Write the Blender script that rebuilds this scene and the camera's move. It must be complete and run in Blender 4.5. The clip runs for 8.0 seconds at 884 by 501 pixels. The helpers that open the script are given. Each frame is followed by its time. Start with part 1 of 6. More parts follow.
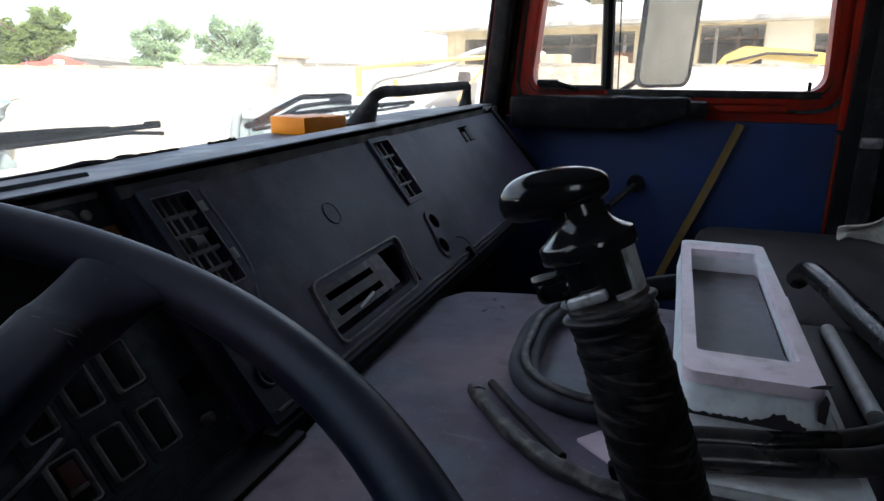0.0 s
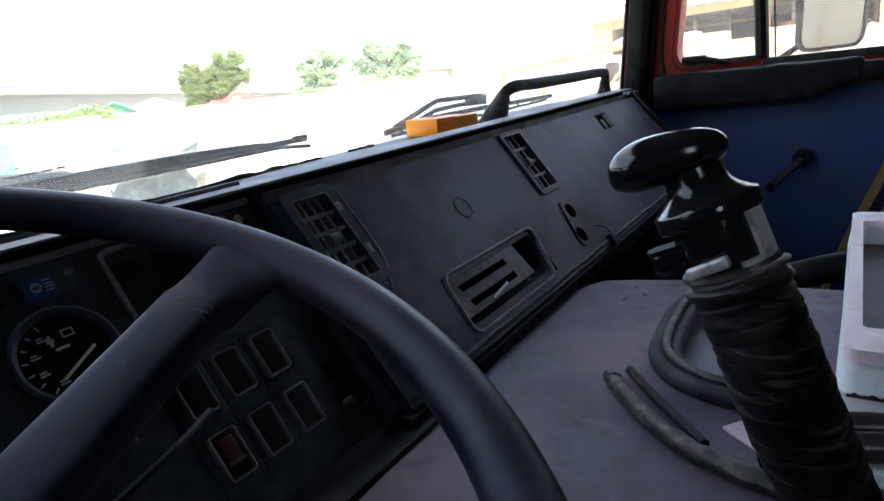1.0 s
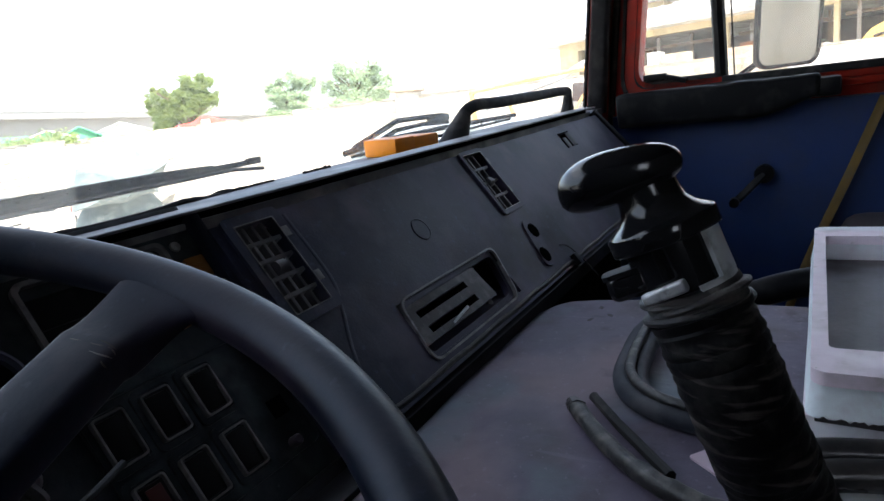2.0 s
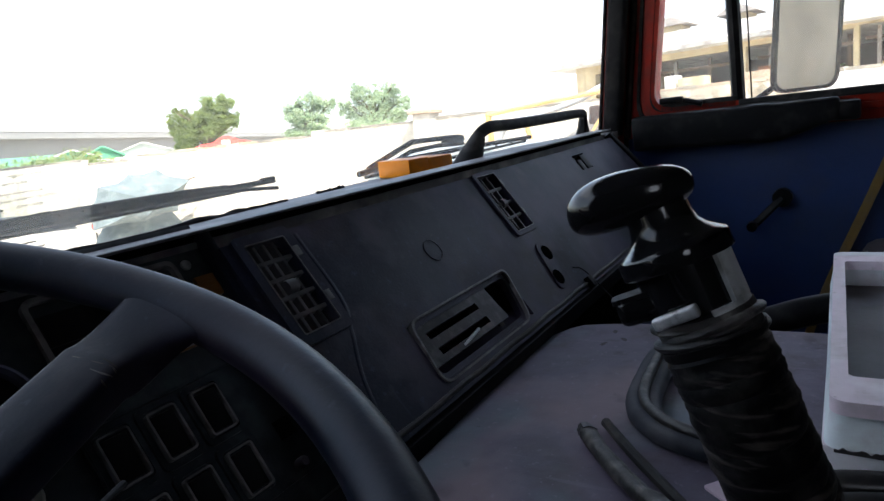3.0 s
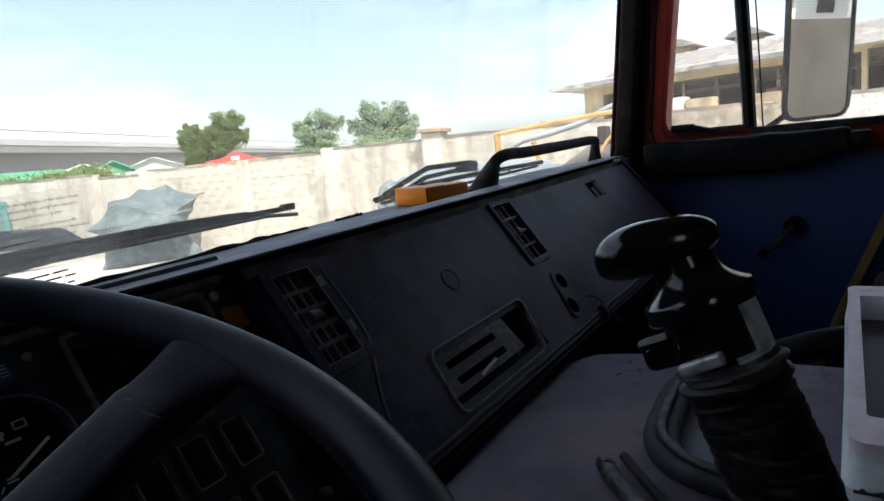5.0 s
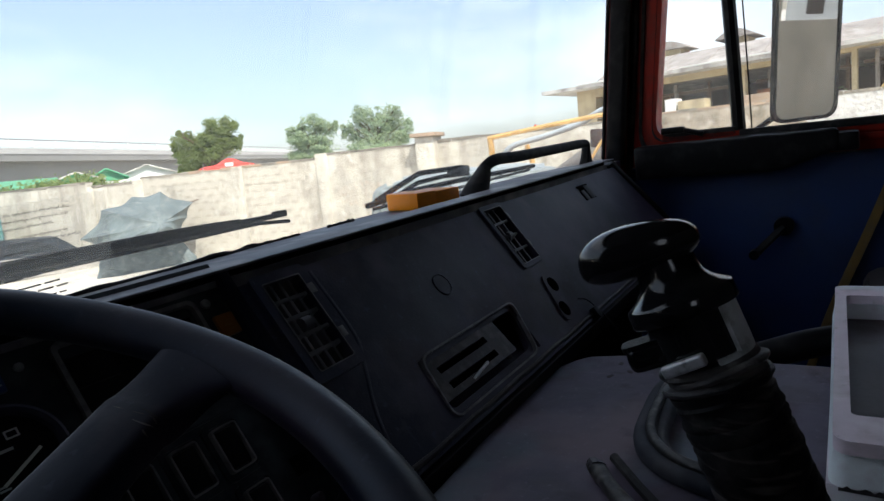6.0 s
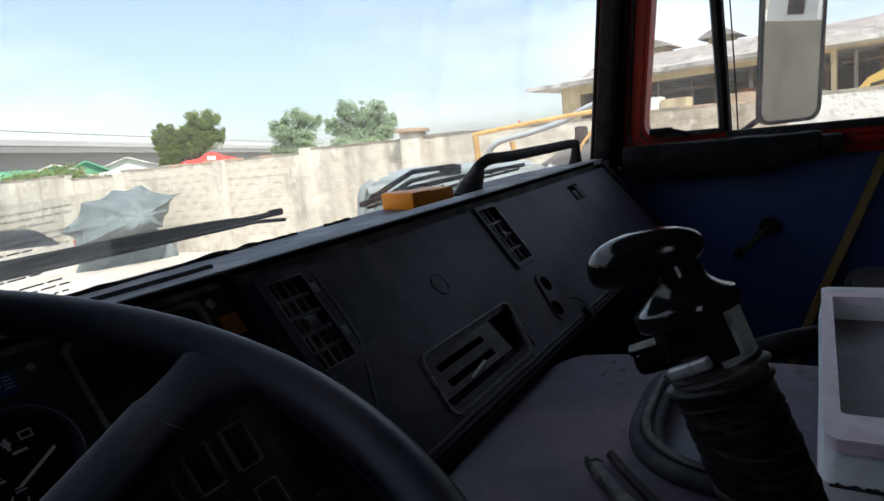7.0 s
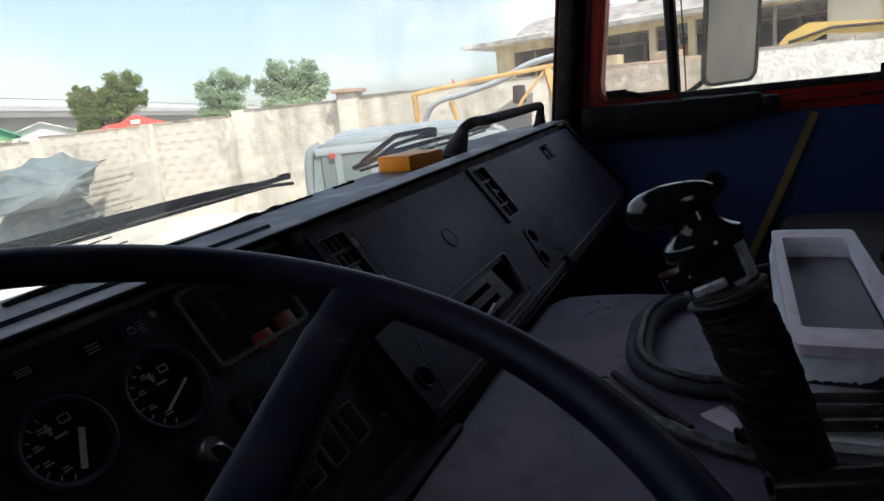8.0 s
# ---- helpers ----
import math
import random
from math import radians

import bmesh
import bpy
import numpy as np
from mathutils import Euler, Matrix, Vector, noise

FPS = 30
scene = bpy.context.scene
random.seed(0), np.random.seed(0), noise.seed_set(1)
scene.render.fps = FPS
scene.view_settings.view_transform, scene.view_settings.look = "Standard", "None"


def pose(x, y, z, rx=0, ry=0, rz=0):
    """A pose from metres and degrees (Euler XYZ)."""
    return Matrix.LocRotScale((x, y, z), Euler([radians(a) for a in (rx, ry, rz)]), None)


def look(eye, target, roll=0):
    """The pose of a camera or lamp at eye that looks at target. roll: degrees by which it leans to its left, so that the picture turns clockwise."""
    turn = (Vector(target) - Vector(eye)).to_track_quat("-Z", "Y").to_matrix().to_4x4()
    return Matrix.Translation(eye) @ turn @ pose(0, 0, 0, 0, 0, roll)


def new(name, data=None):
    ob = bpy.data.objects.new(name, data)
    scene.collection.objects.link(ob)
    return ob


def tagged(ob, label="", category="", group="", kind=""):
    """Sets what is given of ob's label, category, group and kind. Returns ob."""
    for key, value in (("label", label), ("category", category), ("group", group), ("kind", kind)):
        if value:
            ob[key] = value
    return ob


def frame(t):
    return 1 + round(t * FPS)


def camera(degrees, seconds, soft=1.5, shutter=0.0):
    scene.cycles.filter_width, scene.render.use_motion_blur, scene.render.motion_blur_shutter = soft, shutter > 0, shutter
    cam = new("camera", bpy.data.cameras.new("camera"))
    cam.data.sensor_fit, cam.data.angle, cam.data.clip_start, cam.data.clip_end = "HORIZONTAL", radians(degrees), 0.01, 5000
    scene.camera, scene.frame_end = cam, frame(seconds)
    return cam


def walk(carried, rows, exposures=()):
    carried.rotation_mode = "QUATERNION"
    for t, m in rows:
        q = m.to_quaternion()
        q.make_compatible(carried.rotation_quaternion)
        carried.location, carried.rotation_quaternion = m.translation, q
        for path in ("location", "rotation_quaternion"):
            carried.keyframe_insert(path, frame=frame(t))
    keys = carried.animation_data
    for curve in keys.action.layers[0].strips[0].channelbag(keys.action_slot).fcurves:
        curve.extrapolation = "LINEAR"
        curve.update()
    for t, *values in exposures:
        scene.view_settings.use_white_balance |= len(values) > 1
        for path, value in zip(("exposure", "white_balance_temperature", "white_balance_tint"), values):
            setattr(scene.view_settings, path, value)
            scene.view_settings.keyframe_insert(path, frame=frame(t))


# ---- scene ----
cam = camera(68.8, 8.0)
# The cab leans a little: its frame has its origin at the driver's eye, x to the passenger door, y to the windscreen, z up.
EYE = 2.4
CAB = pose(0, 0, EYE, 0, -2.25, 0)
ROWS = [
    (0.0, 0.0057, -0.0009, -0.0027, 74.02, -0.08, -70.02),
    (0.5, -0.0051, -0.0330, -0.0033, 75.21, 2.53, -61.92),
    (1.0, 0.0109, -0.0299, -0.0177, 74.98, 6.50, -57.56),
    (1.5, 0.0330, -0.0293, -0.0225, 75.49, 7.16, -60.14),
    (3.0, 0.0517, -0.0322, -0.0250, 78.51, 6.69, -58.63),
    (3.5, 0.0498, -0.0309, -0.0227, 78.91, 6.57, -58.50),
    (4.0, 0.0478, -0.0290, -0.0181, 79.25, 6.32, -58.08),
    (4.5, 0.0412, -0.0249, -0.0100, 79.89, 5.96, -57.85),
    (6.0, 0.0353, -0.0341, -0.0044, 80.42, 6.74, -58.48),
    (6.5, 0.0395, -0.0368, -0.0062, 80.53, 7.24, -58.57),
    (7.0, 0.0185, -0.0241, 0.0050, 79.87, 6.17, -59.88),
    (7.5, -0.0371, -0.0131, 0.0212, 78.71, 6.32, -64.94),
    (8.0, -0.1108, 0.0176, 0.0283, 75.76, 6.71, -65.69),
]
walk(cam, [(t, CAB @ pose(x, y, z, a, b, c)) for t, x, y, z, a, b, c in ROWS],
     exposures=[(0.0, 1.67), (0.5, 2.08), (1.0, 2.16), (1.7, 2.08), (2.8, 1.67), (3.5, 1.38), (4.5, 0.9), (6.0, 0.6), (8.0, 0.57)])

# ---- light ----
SUN_EL, SUN_AZ = 52.0, 236.0     # degrees above the horizon; direction of the sun in plan, from +x towards +y
world = bpy.data.worlds.new("sky")
scene.world = world
world.use_nodes = True
wn = world.node_tree.nodes
sky = wn.new("ShaderNodeTexSky")
sky.sky_type, sky.sun_disc = "NISHITA", False
sky.sun_elevation, sky.sun_rotation = radians(SUN_EL), radians(90 - SUN_AZ)
sky.air_density, sky.dust_density, sky.ozone_density = 1.0, 2.5, 1.5
# thin high cloud over the blue
wl = world.node_tree.links.new
wco, wmap, wnoise, wrange, wmix = (wn.new("ShaderNode" + k) for k in ("TexCoord", "Mapping", "TexNoise", "MapRange", "Mix"))
wmap.inputs["Scale"].default_value = (1.0, 1.0, 3.0)
wnoise.inputs["Scale"].default_value, wnoise.inputs["Detail"].default_value = 2.2, 8.0
wrange.inputs[1].default_value, wrange.inputs[2].default_value, wrange.inputs[3].default_value, wrange.inputs[4].default_value = 0.42, 0.72, 0.12, 0.65
wmix.data_type = "RGBA"
wmix.inputs["B"].default_value = (7.4, 7.6, 7.9, 1.0)
wl(wco.outputs["Generated"], wmap.inputs[0]), wl(wmap.outputs[0], wnoise.inputs["Vector"]), wl(wnoise.outputs[0], wrange.inputs[0])
wl(wrange.outputs[0], wmix.inputs["Factor"]), wl(sky.outputs[0], wmix.inputs["A"]), wl(wmix.outputs["Result"], wn["Background"].inputs[0])
wn["Background"].inputs[1].default_value = 0.16
sun = new("sun", bpy.data.lights.new("sun", "SUN"))
sun.data.energy, sun.data.angle, sun.data.color = 4.2, radians(0.53), (1.0, 0.965, 0.905)
sun.matrix_world = look((math.cos(radians(SUN_AZ)) * 30 * math.cos(radians(SUN_EL)), math.sin(radians(SUN_AZ)) * 30 * math.cos(radians(SUN_EL)), 30 * math.sin(radians(SUN_EL))), (0, 0, 0))


# ---- materials ----
def material(name, color, rough=0.6, metal=0.0, vary=0.25, fine=60.0, coarse=6.0, bump=0.15, dirt=None, dirt_amount=0.35, island=0.0, coat=0.0, dirt_scale=None, random_tone=0.0, streaks=0.0, specks=0.0, wave=0.0, spec=0.5, patches=(), bands=0.0, sheen=None):
    m = bpy.data.materials.new(name)
    m.use_nodes = True
    n, k = m.node_tree.nodes, m.node_tree.links.new
    b = n["Principled BSDF"]
    b.inputs["Roughness"].default_value, b.inputs["Metallic"].default_value = rough, metal
    b.inputs["Coat Weight"].default_value = coat
    b.inputs["Specular IOR Level"].default_value = spec
    # specular tint that puts a skylight blue into the reflections
    if sheen:
        b.inputs["Specular Tint"].default_value = sheen + (1.0,)
    co = n.new("ShaderNodeTexCoord")

    def noise_at(scale, detail=5.0):
        t = n.new("ShaderNodeTexNoise")
        t.inputs["Scale"].default_value, t.inputs["Detail"].default_value = scale, detail
        k(co.outputs["Object"], t.inputs["Vector"])
        return t

    def blend(kind, fac, a, c):
        x = n.new("ShaderNodeMix")
        x.data_type, x.blend_type = "RGBA", kind
        for sock, v in ((x.inputs["Factor"], fac), (x.inputs["A"], a), (x.inputs["B"], c)):
            if isinstance(v, (tuple, float)):
                sock.default_value = v
            else:
                k(v, sock)
        return x.outputs["Result"]

    def remap(src, lo, hi, a, c):
        r = n.new("ShaderNodeMapRange")
        r.inputs[1].default_value, r.inputs[2].default_value, r.inputs[3].default_value, r.inputs[4].default_value = lo, hi, a, c
        k(src, r.inputs[0])
        return r.outputs[0]

    f, c = noise_at(fine), noise_at(coarse, 7.0)
    dark = tuple(v * (1 - vary) for v in color) + (1.0,)
    light = tuple(min(1.0, v * (1 + vary)) for v in color) + (1.0,)
    col = blend("MIX", remap(c.outputs[0], 0.3, 0.7, 0.0, 1.0), dark, light)
    col = blend("MULTIPLY", vary * 0.9, col, blend("MIX", remap(f.outputs[0], 0.3, 0.7, 0.0, 1.0), (0.72, 0.72, 0.72, 1.0), (1.0, 1.0, 1.0, 1.0)))
    if dirt:
        d = noise_at(dirt_scale or coarse * 2.3, 9.0)
        col = blend("MIX", remap(d.outputs[0], 0.5, 0.68, 0.0, dirt_amount), col, dirt + (1.0,))
    # stains and scuffs of other colours: colour, strength, size, and how much of the surface they take
    for shade, strength, size, lo in patches:
        col = blend("MIX", remap(noise_at(size, 6.0).outputs[0], lo, lo + 0.13, 0.0, strength), col, shade + (1.0,))
    if bands:
        # level streaks of dust where the windings overlap
        mb = n.new("ShaderNodeMapping")
        mb.inputs["Scale"].default_value, mb.inputs["Rotation"].default_value = (0.16, 0.16, 1.0), (0.12, 0.1, 0.0)
        k(co.outputs["Object"], mb.inputs[0])
        bn = noise_at(150.0, 4.0)
        k(mb.outputs[0], bn.inputs["Vector"])
        col = blend("MIX", remap(bn.outputs[0], 0.55, 0.66, 0.0, bands), col, (0.085, 0.074, 0.068, 1.0))
    if streaks:
        mp = n.new("ShaderNodeMapping")
        mp.inputs["Scale"].default_value = (1.0, 1.0, 0.12)
        k(co.outputs["Object"], mp.inputs[0])
        s = noise_at(2.6, 8.0)
        k(mp.outputs[0], s.inputs["Vector"])
        col = blend("MULTIPLY", remap(s.outputs[0], 0.48, 0.7, 0.0, streaks), col, (0.45, 0.43, 0.4, 1.0))
    if specks:
        # small pale scratches and specks of dust
        sp = noise_at(fine * 0.35, 3.0)
        col = blend("MIX", remap(sp.outputs[0], 0.64, 0.72, 0.0, specks), col, tuple(min(1.0, v * 2.4 + 0.01) for v in color) + (1.0,))
        mq = n.new("ShaderNodeMapping")
        mq.inputs["Scale"].default_value, mq.inputs["Rotation"].default_value = (1.0, 0.08, 0.25), (0.4, 0.3, 0.6)
        k(co.outputs["Object"], mq.inputs[0])
        sq = noise_at(fine * 0.3, 2.0)
        k(mq.outputs[0], sq.inputs["Vector"])
        col = blend("MIX", remap(sq.outputs[0], 0.68, 0.76, 0.0, specks * 0.7), col, tuple(min(1.0, v * 2.0 + 0.008) for v in color) + (1.0,))
    if island:
        g = n.new("ShaderNodeNewGeometry")
        col = blend("MULTIPLY", 1.0, col, blend("MIX", g.outputs["Random Per Island"], (1 - island,) * 3 + (1.0,), (1.0, 1.0, 1.0, 1.0)))
    if random_tone:
        o = n.new("ShaderNodeObjectInfo")
        col = blend("MULTIPLY", 1.0, col, blend("MIX", o.outputs["Random"], (1 - random_tone,) * 3 + (1.0,), (1.0, 1.0, 1.0, 1.0)))
    k(col, b.inputs["Base Color"])
    k(remap(c.outputs[0], 0.25, 0.75, max(0.03, rough - 0.12), min(1.0, rough + 0.12)), b.inputs["Roughness"])
    if bump:
        u = n.new("ShaderNodeBump")
        u.inputs["Strength"].default_value, u.inputs["Distance"].default_value = bump, 0.4 / fine
        k(f.outputs[0], u.inputs["Height"])
        if wave:
            # slow dents and ripples of an old moulding
            wv = n.new("ShaderNodeBump")
            wv.inputs["Strength"].default_value, wv.inputs["Distance"].default_value = wave, 0.01
            k(noise_at(coarse * 2.2, 3.0).outputs[0], wv.inputs["Height"])
            k(wv.outputs[0], u.inputs["Normal"])
        k(u.outputs[0], b.inputs["Normal"])
    return m


def glass_material(name, tint=(0.97, 0.98, 0.98), film=0.05, film_color=(0.75, 0.73, 0.68), scale=3.0):
    """A thin pane: it lets light straight through, mirrors by Fresnel, and carries a patchy film of dust that scatters the daylight."""
    m = bpy.data.materials.new(name)
    m.use_nodes = True
    n, k = m.node_tree.nodes, m.node_tree.links.new
    n.remove(n["Principled BSDF"])
    tr, gl, df = n.new("ShaderNodeBsdfTransparent"), n.new("ShaderNodeBsdfGlossy"), n.new("ShaderNodeBsdfTranslucent")
    tr.inputs[0].default_value = tint + (1.0,)
    gl.inputs["Roughness"].default_value = 0.03
    df.inputs[0].default_value = film_color + (1.0,)
    lw, pw = n.new("ShaderNodeLayerWeight"), n.new("ShaderNodeMath")
    lw.inputs[0].default_value = 0.5
    pw.operation, pw.inputs[1].default_value = "POWER", 4.0
    k(lw.outputs["Facing"], pw.inputs[0])
    fr = n.new("ShaderNodeMapRange")
    fr.inputs[3].default_value, fr.inputs[4].default_value = 0.02, 0.6
    k(pw.outputs[0], fr.inputs[0])
    co, t = n.new("ShaderNodeTexCoord"), n.new("ShaderNodeTexNoise")
    t.inputs["Scale"].default_value, t.inputs["Detail"].default_value = scale, 8.0
    k(co.outputs["Object"], t.inputs["Vector"])
    r = n.new("ShaderNodeMapRange")
    r.inputs[1].default_value, r.inputs[2].default_value, r.inputs[3].default_value, r.inputs[4].default_value = 0.35, 0.75, film * 0.65, film * 1.35
    k(t.outputs[0], r.inputs[0])
    a, c = n.new("ShaderNodeMixShader"), n.new("ShaderNodeMixShader")
    k(r.outputs[0], a.inputs[0]), k(tr.outputs[0], a.inputs[1]), k(df.outputs[0], a.inputs[2])
    k(fr.outputs[0], c.inputs[0]), k(a.outputs[0], c.inputs[1]), k(gl.outputs[0], c.inputs[2])
    k(c.outputs[0], n["Material Output"].inputs[0])
    return m


def leaf_material(name, color, tone=0.3):
    """Thin leaves: part of the light is thrown back, part shines through; each leaf a little different."""
    m = bpy.data.materials.new(name)
    m.use_nodes = True
    n, k = m.node_tree.nodes, m.node_tree.links.new
    n.remove(n["Principled BSDF"])
    df, tl, mx = n.new("ShaderNodeBsdfDiffuse"), n.new("ShaderNodeBsdfTranslucent"), n.new("ShaderNodeMixShader")
    g, co, t, a, b = n.new("ShaderNodeNewGeometry"), n.new("ShaderNodeTexCoord"), n.new("ShaderNodeTexNoise"), n.new("ShaderNodeMix"), n.new("ShaderNodeMix")
    t.inputs["Scale"].default_value = 0.8
    k(co.outputs["Object"], t.inputs["Vector"])
    for x in (a, b):
        x.data_type, x.blend_type = "RGBA", "MIX"
    a.inputs["A"].default_value = tuple(v * (1 - tone) for v in color) + (1.0,)
    a.inputs["B"].default_value = tuple(v * (1 + tone) for v in color) + (1.0,)
    k(t.outputs[0], a.inputs["Factor"])
    b.inputs["B"].default_value = (color[0] * 1.35, color[1] * 1.2, color[2] * 0.9, 1.0)
    k(g.outputs["Random Per Island"], b.inputs["Factor"])
    k(a.outputs["Result"], b.inputs["A"])
    k(b.outputs["Result"], df.inputs[0]), k(b.outputs["Result"], tl.inputs[0])
    mx.inputs[0].default_value = 0.5
    k(df.outputs[0], mx.inputs[1]), k(tl.outputs[0], mx.inputs[2]), k(mx.outputs[0], n["Material Output"].inputs[0])
    return m


DUST = (0.34, 0.31, 0.29)
M_DASH = material("dashboard_plastic", (0.0135, 0.0158, 0.033), 0.5, spec=0.3, sheen=(0.82, 0.88, 1.0), patches=[((0.062, 0.047, 0.086), 0.85, 3.0, 0.48), ((0.04, 0.026, 0.023), 0.75, 7.0, 0.54), ((0.006, 0.0068, 0.011), 0.75, 4.5, 0.55), ((0.075, 0.072, 0.09), 0.55, 24.0, 0.62), ((0.1, 0.092, 0.1), 0.55, 70.0, 0.68)], vary=0.5, fine=320, coarse=5, bump=0.16, dirt=(0.12, 0.1, 0.122), dirt_amount=0.6, dirt_scale=10, streaks=0.6, specks=0.6, wave=0.15)
M_PANEL = material("mottled_black_panel", (0.018, 0.023, 0.028), 0.5, spec=0.18, patches=[((0.036, 0.052, 0.055), 0.75, 26.0, 0.52), ((0.006, 0.007, 0.008), 0.8, 14.0, 0.55), ((0.09, 0.095, 0.095), 0.6, 110.0, 0.69)], vary=0.5, fine=160, coarse=18, bump=0.15, dirt=(0.058, 0.064, 0.068), dirt_amount=0.5, dirt_scale=40)
M_SLAT = material("dusty_vent_plastic", (0.062, 0.06, 0.066), 0.5, vary=0.3, fine=200, coarse=30, bump=0.1, dirt=(0.12, 0.11, 0.11), dirt_amount=0.5)
M_SHELL = material("scuffed_brown_plastic", (0.032, 0.027, 0.027), 0.5, spec=0.3, vary=0.4, fine=200, coarse=30, bump=0.12, dirt=(0.09, 0.08, 0.075), dirt_amount=0.6)
M_WORN = material("worn_plastic_edge", (0.155, 0.147, 0.15), 0.5, vary=0.4, fine=200, coarse=30, bump=0.1, dirt=(0.03, 0.028, 0.03), dirt_amount=0.8)
M_DASH_TOP = material("dusty_dashboard_top", (0.075, 0.07, 0.083), 0.5, vary=0.25, fine=260, coarse=7, bump=0.15, dirt=DUST, dirt_amount=0.5)
M_BLACK = material("black_plastic", (0.0065, 0.0065, 0.0075), 0.45, spec=0.1, vary=0.3, fine=300, coarse=9, bump=0.08, dirt=(0.05, 0.046, 0.045), dirt_amount=0.3)
M_RUBBER = material("black_rubber", (0.02, 0.02, 0.021), 0.65, spec=0.15, vary=0.3, fine=240, coarse=12, bump=0.12, dirt=(0.12, 0.11, 0.1), dirt_amount=0.4)
M_WHEEL = material("worn_wheel_rubber", (0.0052, 0.0075, 0.0165), 0.44, spec=0.17, sheen=(0.66, 0.8, 1.0), patches=[((0.019, 0.0115, 0.02), 0.7, 6.0, 0.53), ((0.0045, 0.0075, 0.02), 0.8, 9.0, 0.53), ((0.034, 0.027, 0.028), 0.65, 20.0, 0.6), ((0.06, 0.06, 0.07), 0.5, 60.0, 0.69)], vary=0.35, fine=420, coarse=14, bump=0.09, dirt=(0.035, 0.028, 0.034), dirt_amount=0.5, dirt_scale=26, specks=0.4, wave=0.05)
M_KNOB = material("glossy_black_plastic", (0.008, 0.008, 0.009), 0.09, spec=0.45, vary=0.2, fine=120, coarse=14, bump=0.015)
M_TAPE = material("wound_black_tape", (0.0058, 0.0058, 0.0064), 0.5, spec=0.1, bands=0.8, vary=0.3, fine=130, coarse=30, bump=0.3, dirt=(0.06, 0.055, 0.05), dirt_amount=0.3)
M_STEEL = material("scuffed_metal", (0.42, 0.42, 0.42), 0.34, metal=0.9, vary=0.3, fine=120, coarse=25, bump=0.08, dirt=(0.1, 0.09, 0.08), dirt_amount=0.6)
M_COVER = material("grey_vinyl_cover", (0.11, 0.095, 0.13), 0.55, sheen=(0.88, 0.9, 1.0), patches=[((0.2, 0.152, 0.168), 0.8, 4.5, 0.49), ((0.105, 0.142, 0.162), 0.8, 6.0, 0.55), ((0.055, 0.045, 0.052), 0.8, 9.0, 0.58), ((0.04, 0.034, 0.038), 0.8, 24.0, 0.62), ((0.022, 0.02, 0.022), 0.9, 90.0, 0.7)], vary=0.3, fine=420, coarse=9, bump=0.18, dirt=(0.065, 0.054, 0.06), dirt_amount=0.75, dirt_scale=17, specks=0.25, spec=0.3, wave=0.3)
M_SEAT = material("worn_seat_vinyl", (0.035, 0.03, 0.033), 0.65, vary=0.2, fine=300, coarse=7, bump=0.2, dirt=(0.045, 0.04, 0.04), dirt_amount=0.4)
M_RED = material("red_paint", (0.27, 0.011, 0.003), 0.5, spec=0.18, vary=0.2, fine=90, coarse=9, bump=0.05, dirt=(0.09, 0.03, 0.02), dirt_amount=0.55)
M_BLUE = material("blue_door_panel", (0.005, 0.028, 0.125), 0.55, patches=[((0.006, 0.018, 0.062), 0.6, 3.0, 0.5), ((0.03, 0.05, 0.1), 0.4, 30.0, 0.64)], vary=0.25, fine=200, coarse=4, bump=0.15, dirt=(0.03, 0.035, 0.06), dirt_amount=0.4, wave=0.4)
M_YELLOW = material("yellow_strap", (0.15, 0.088, 0.018), 0.75, vary=0.25, fine=300, coarse=20, bump=0.2, dirt=(0.12, 0.09, 0.05), dirt_amount=0.5)
M_AMBER = material("amber_plastic", (0.96, 0.285, 0.004), 0.4, spec=0.25, vary=0.15, fine=90, coarse=14, bump=0.04, dirt=(0.5, 0.2, 0.05), dirt_amount=0.35)
M_WHITE = material("grimy_white_plastic", (0.8, 0.86, 0.87), 0.5, patches=[((0.86, 0.72, 0.78), 0.65, 6.0, 0.5), ((0.42, 0.36, 0.3), 0.7, 38.0, 0.66), ((0.12, 0.1, 0.09), 0.8, 120.0, 0.73)], vary=0.1, fine=90, coarse=10, bump=0.14, dirt=(0.52, 0.44, 0.47), dirt_amount=0.45, dirt_scale=45)
M_WHITE_TOP = material("pink_tinged_white_plastic", (0.8, 0.68, 0.74), 0.5, patches=[((0.72, 0.83, 0.84), 0.85, 7.0, 0.5), ((0.9, 0.84, 0.86), 0.7, 14.0, 0.55), ((0.42, 0.35, 0.3), 0.75, 45.0, 0.64), ((0.1, 0.085, 0.075), 0.85, 130.0, 0.7)], vary=0.12, fine=90, coarse=10, bump=0.16, dirt=(0.45, 0.37, 0.36), dirt_amount=0.5, dirt_scale=30)
M_TRAY = material("grey_tray_floor", (0.17, 0.17, 0.19), 0.6, patches=[((0.11, 0.085, 0.085), 0.8, 9.0, 0.52)], vary=0.3, fine=160, coarse=10, bump=0.1, dirt=(0.1, 0.09, 0.09), dirt_amount=0.5)
M_HOSE = material("dusty_black_hose", (0.014, 0.014, 0.015), 0.27, vary=0.3, fine=150, coarse=14, bump=0.1, dirt=(0.1, 0.09, 0.08), dirt_amount=0.4)
M_GAITER = material("dusty_grey_rubber", (0.032, 0.036, 0.046), 0.6, spec=0.2, vary=0.35, fine=220, coarse=16, bump=0.15, dirt=(0.075, 0.073, 0.08), dirt_amount=0.6, dirt_scale=30)
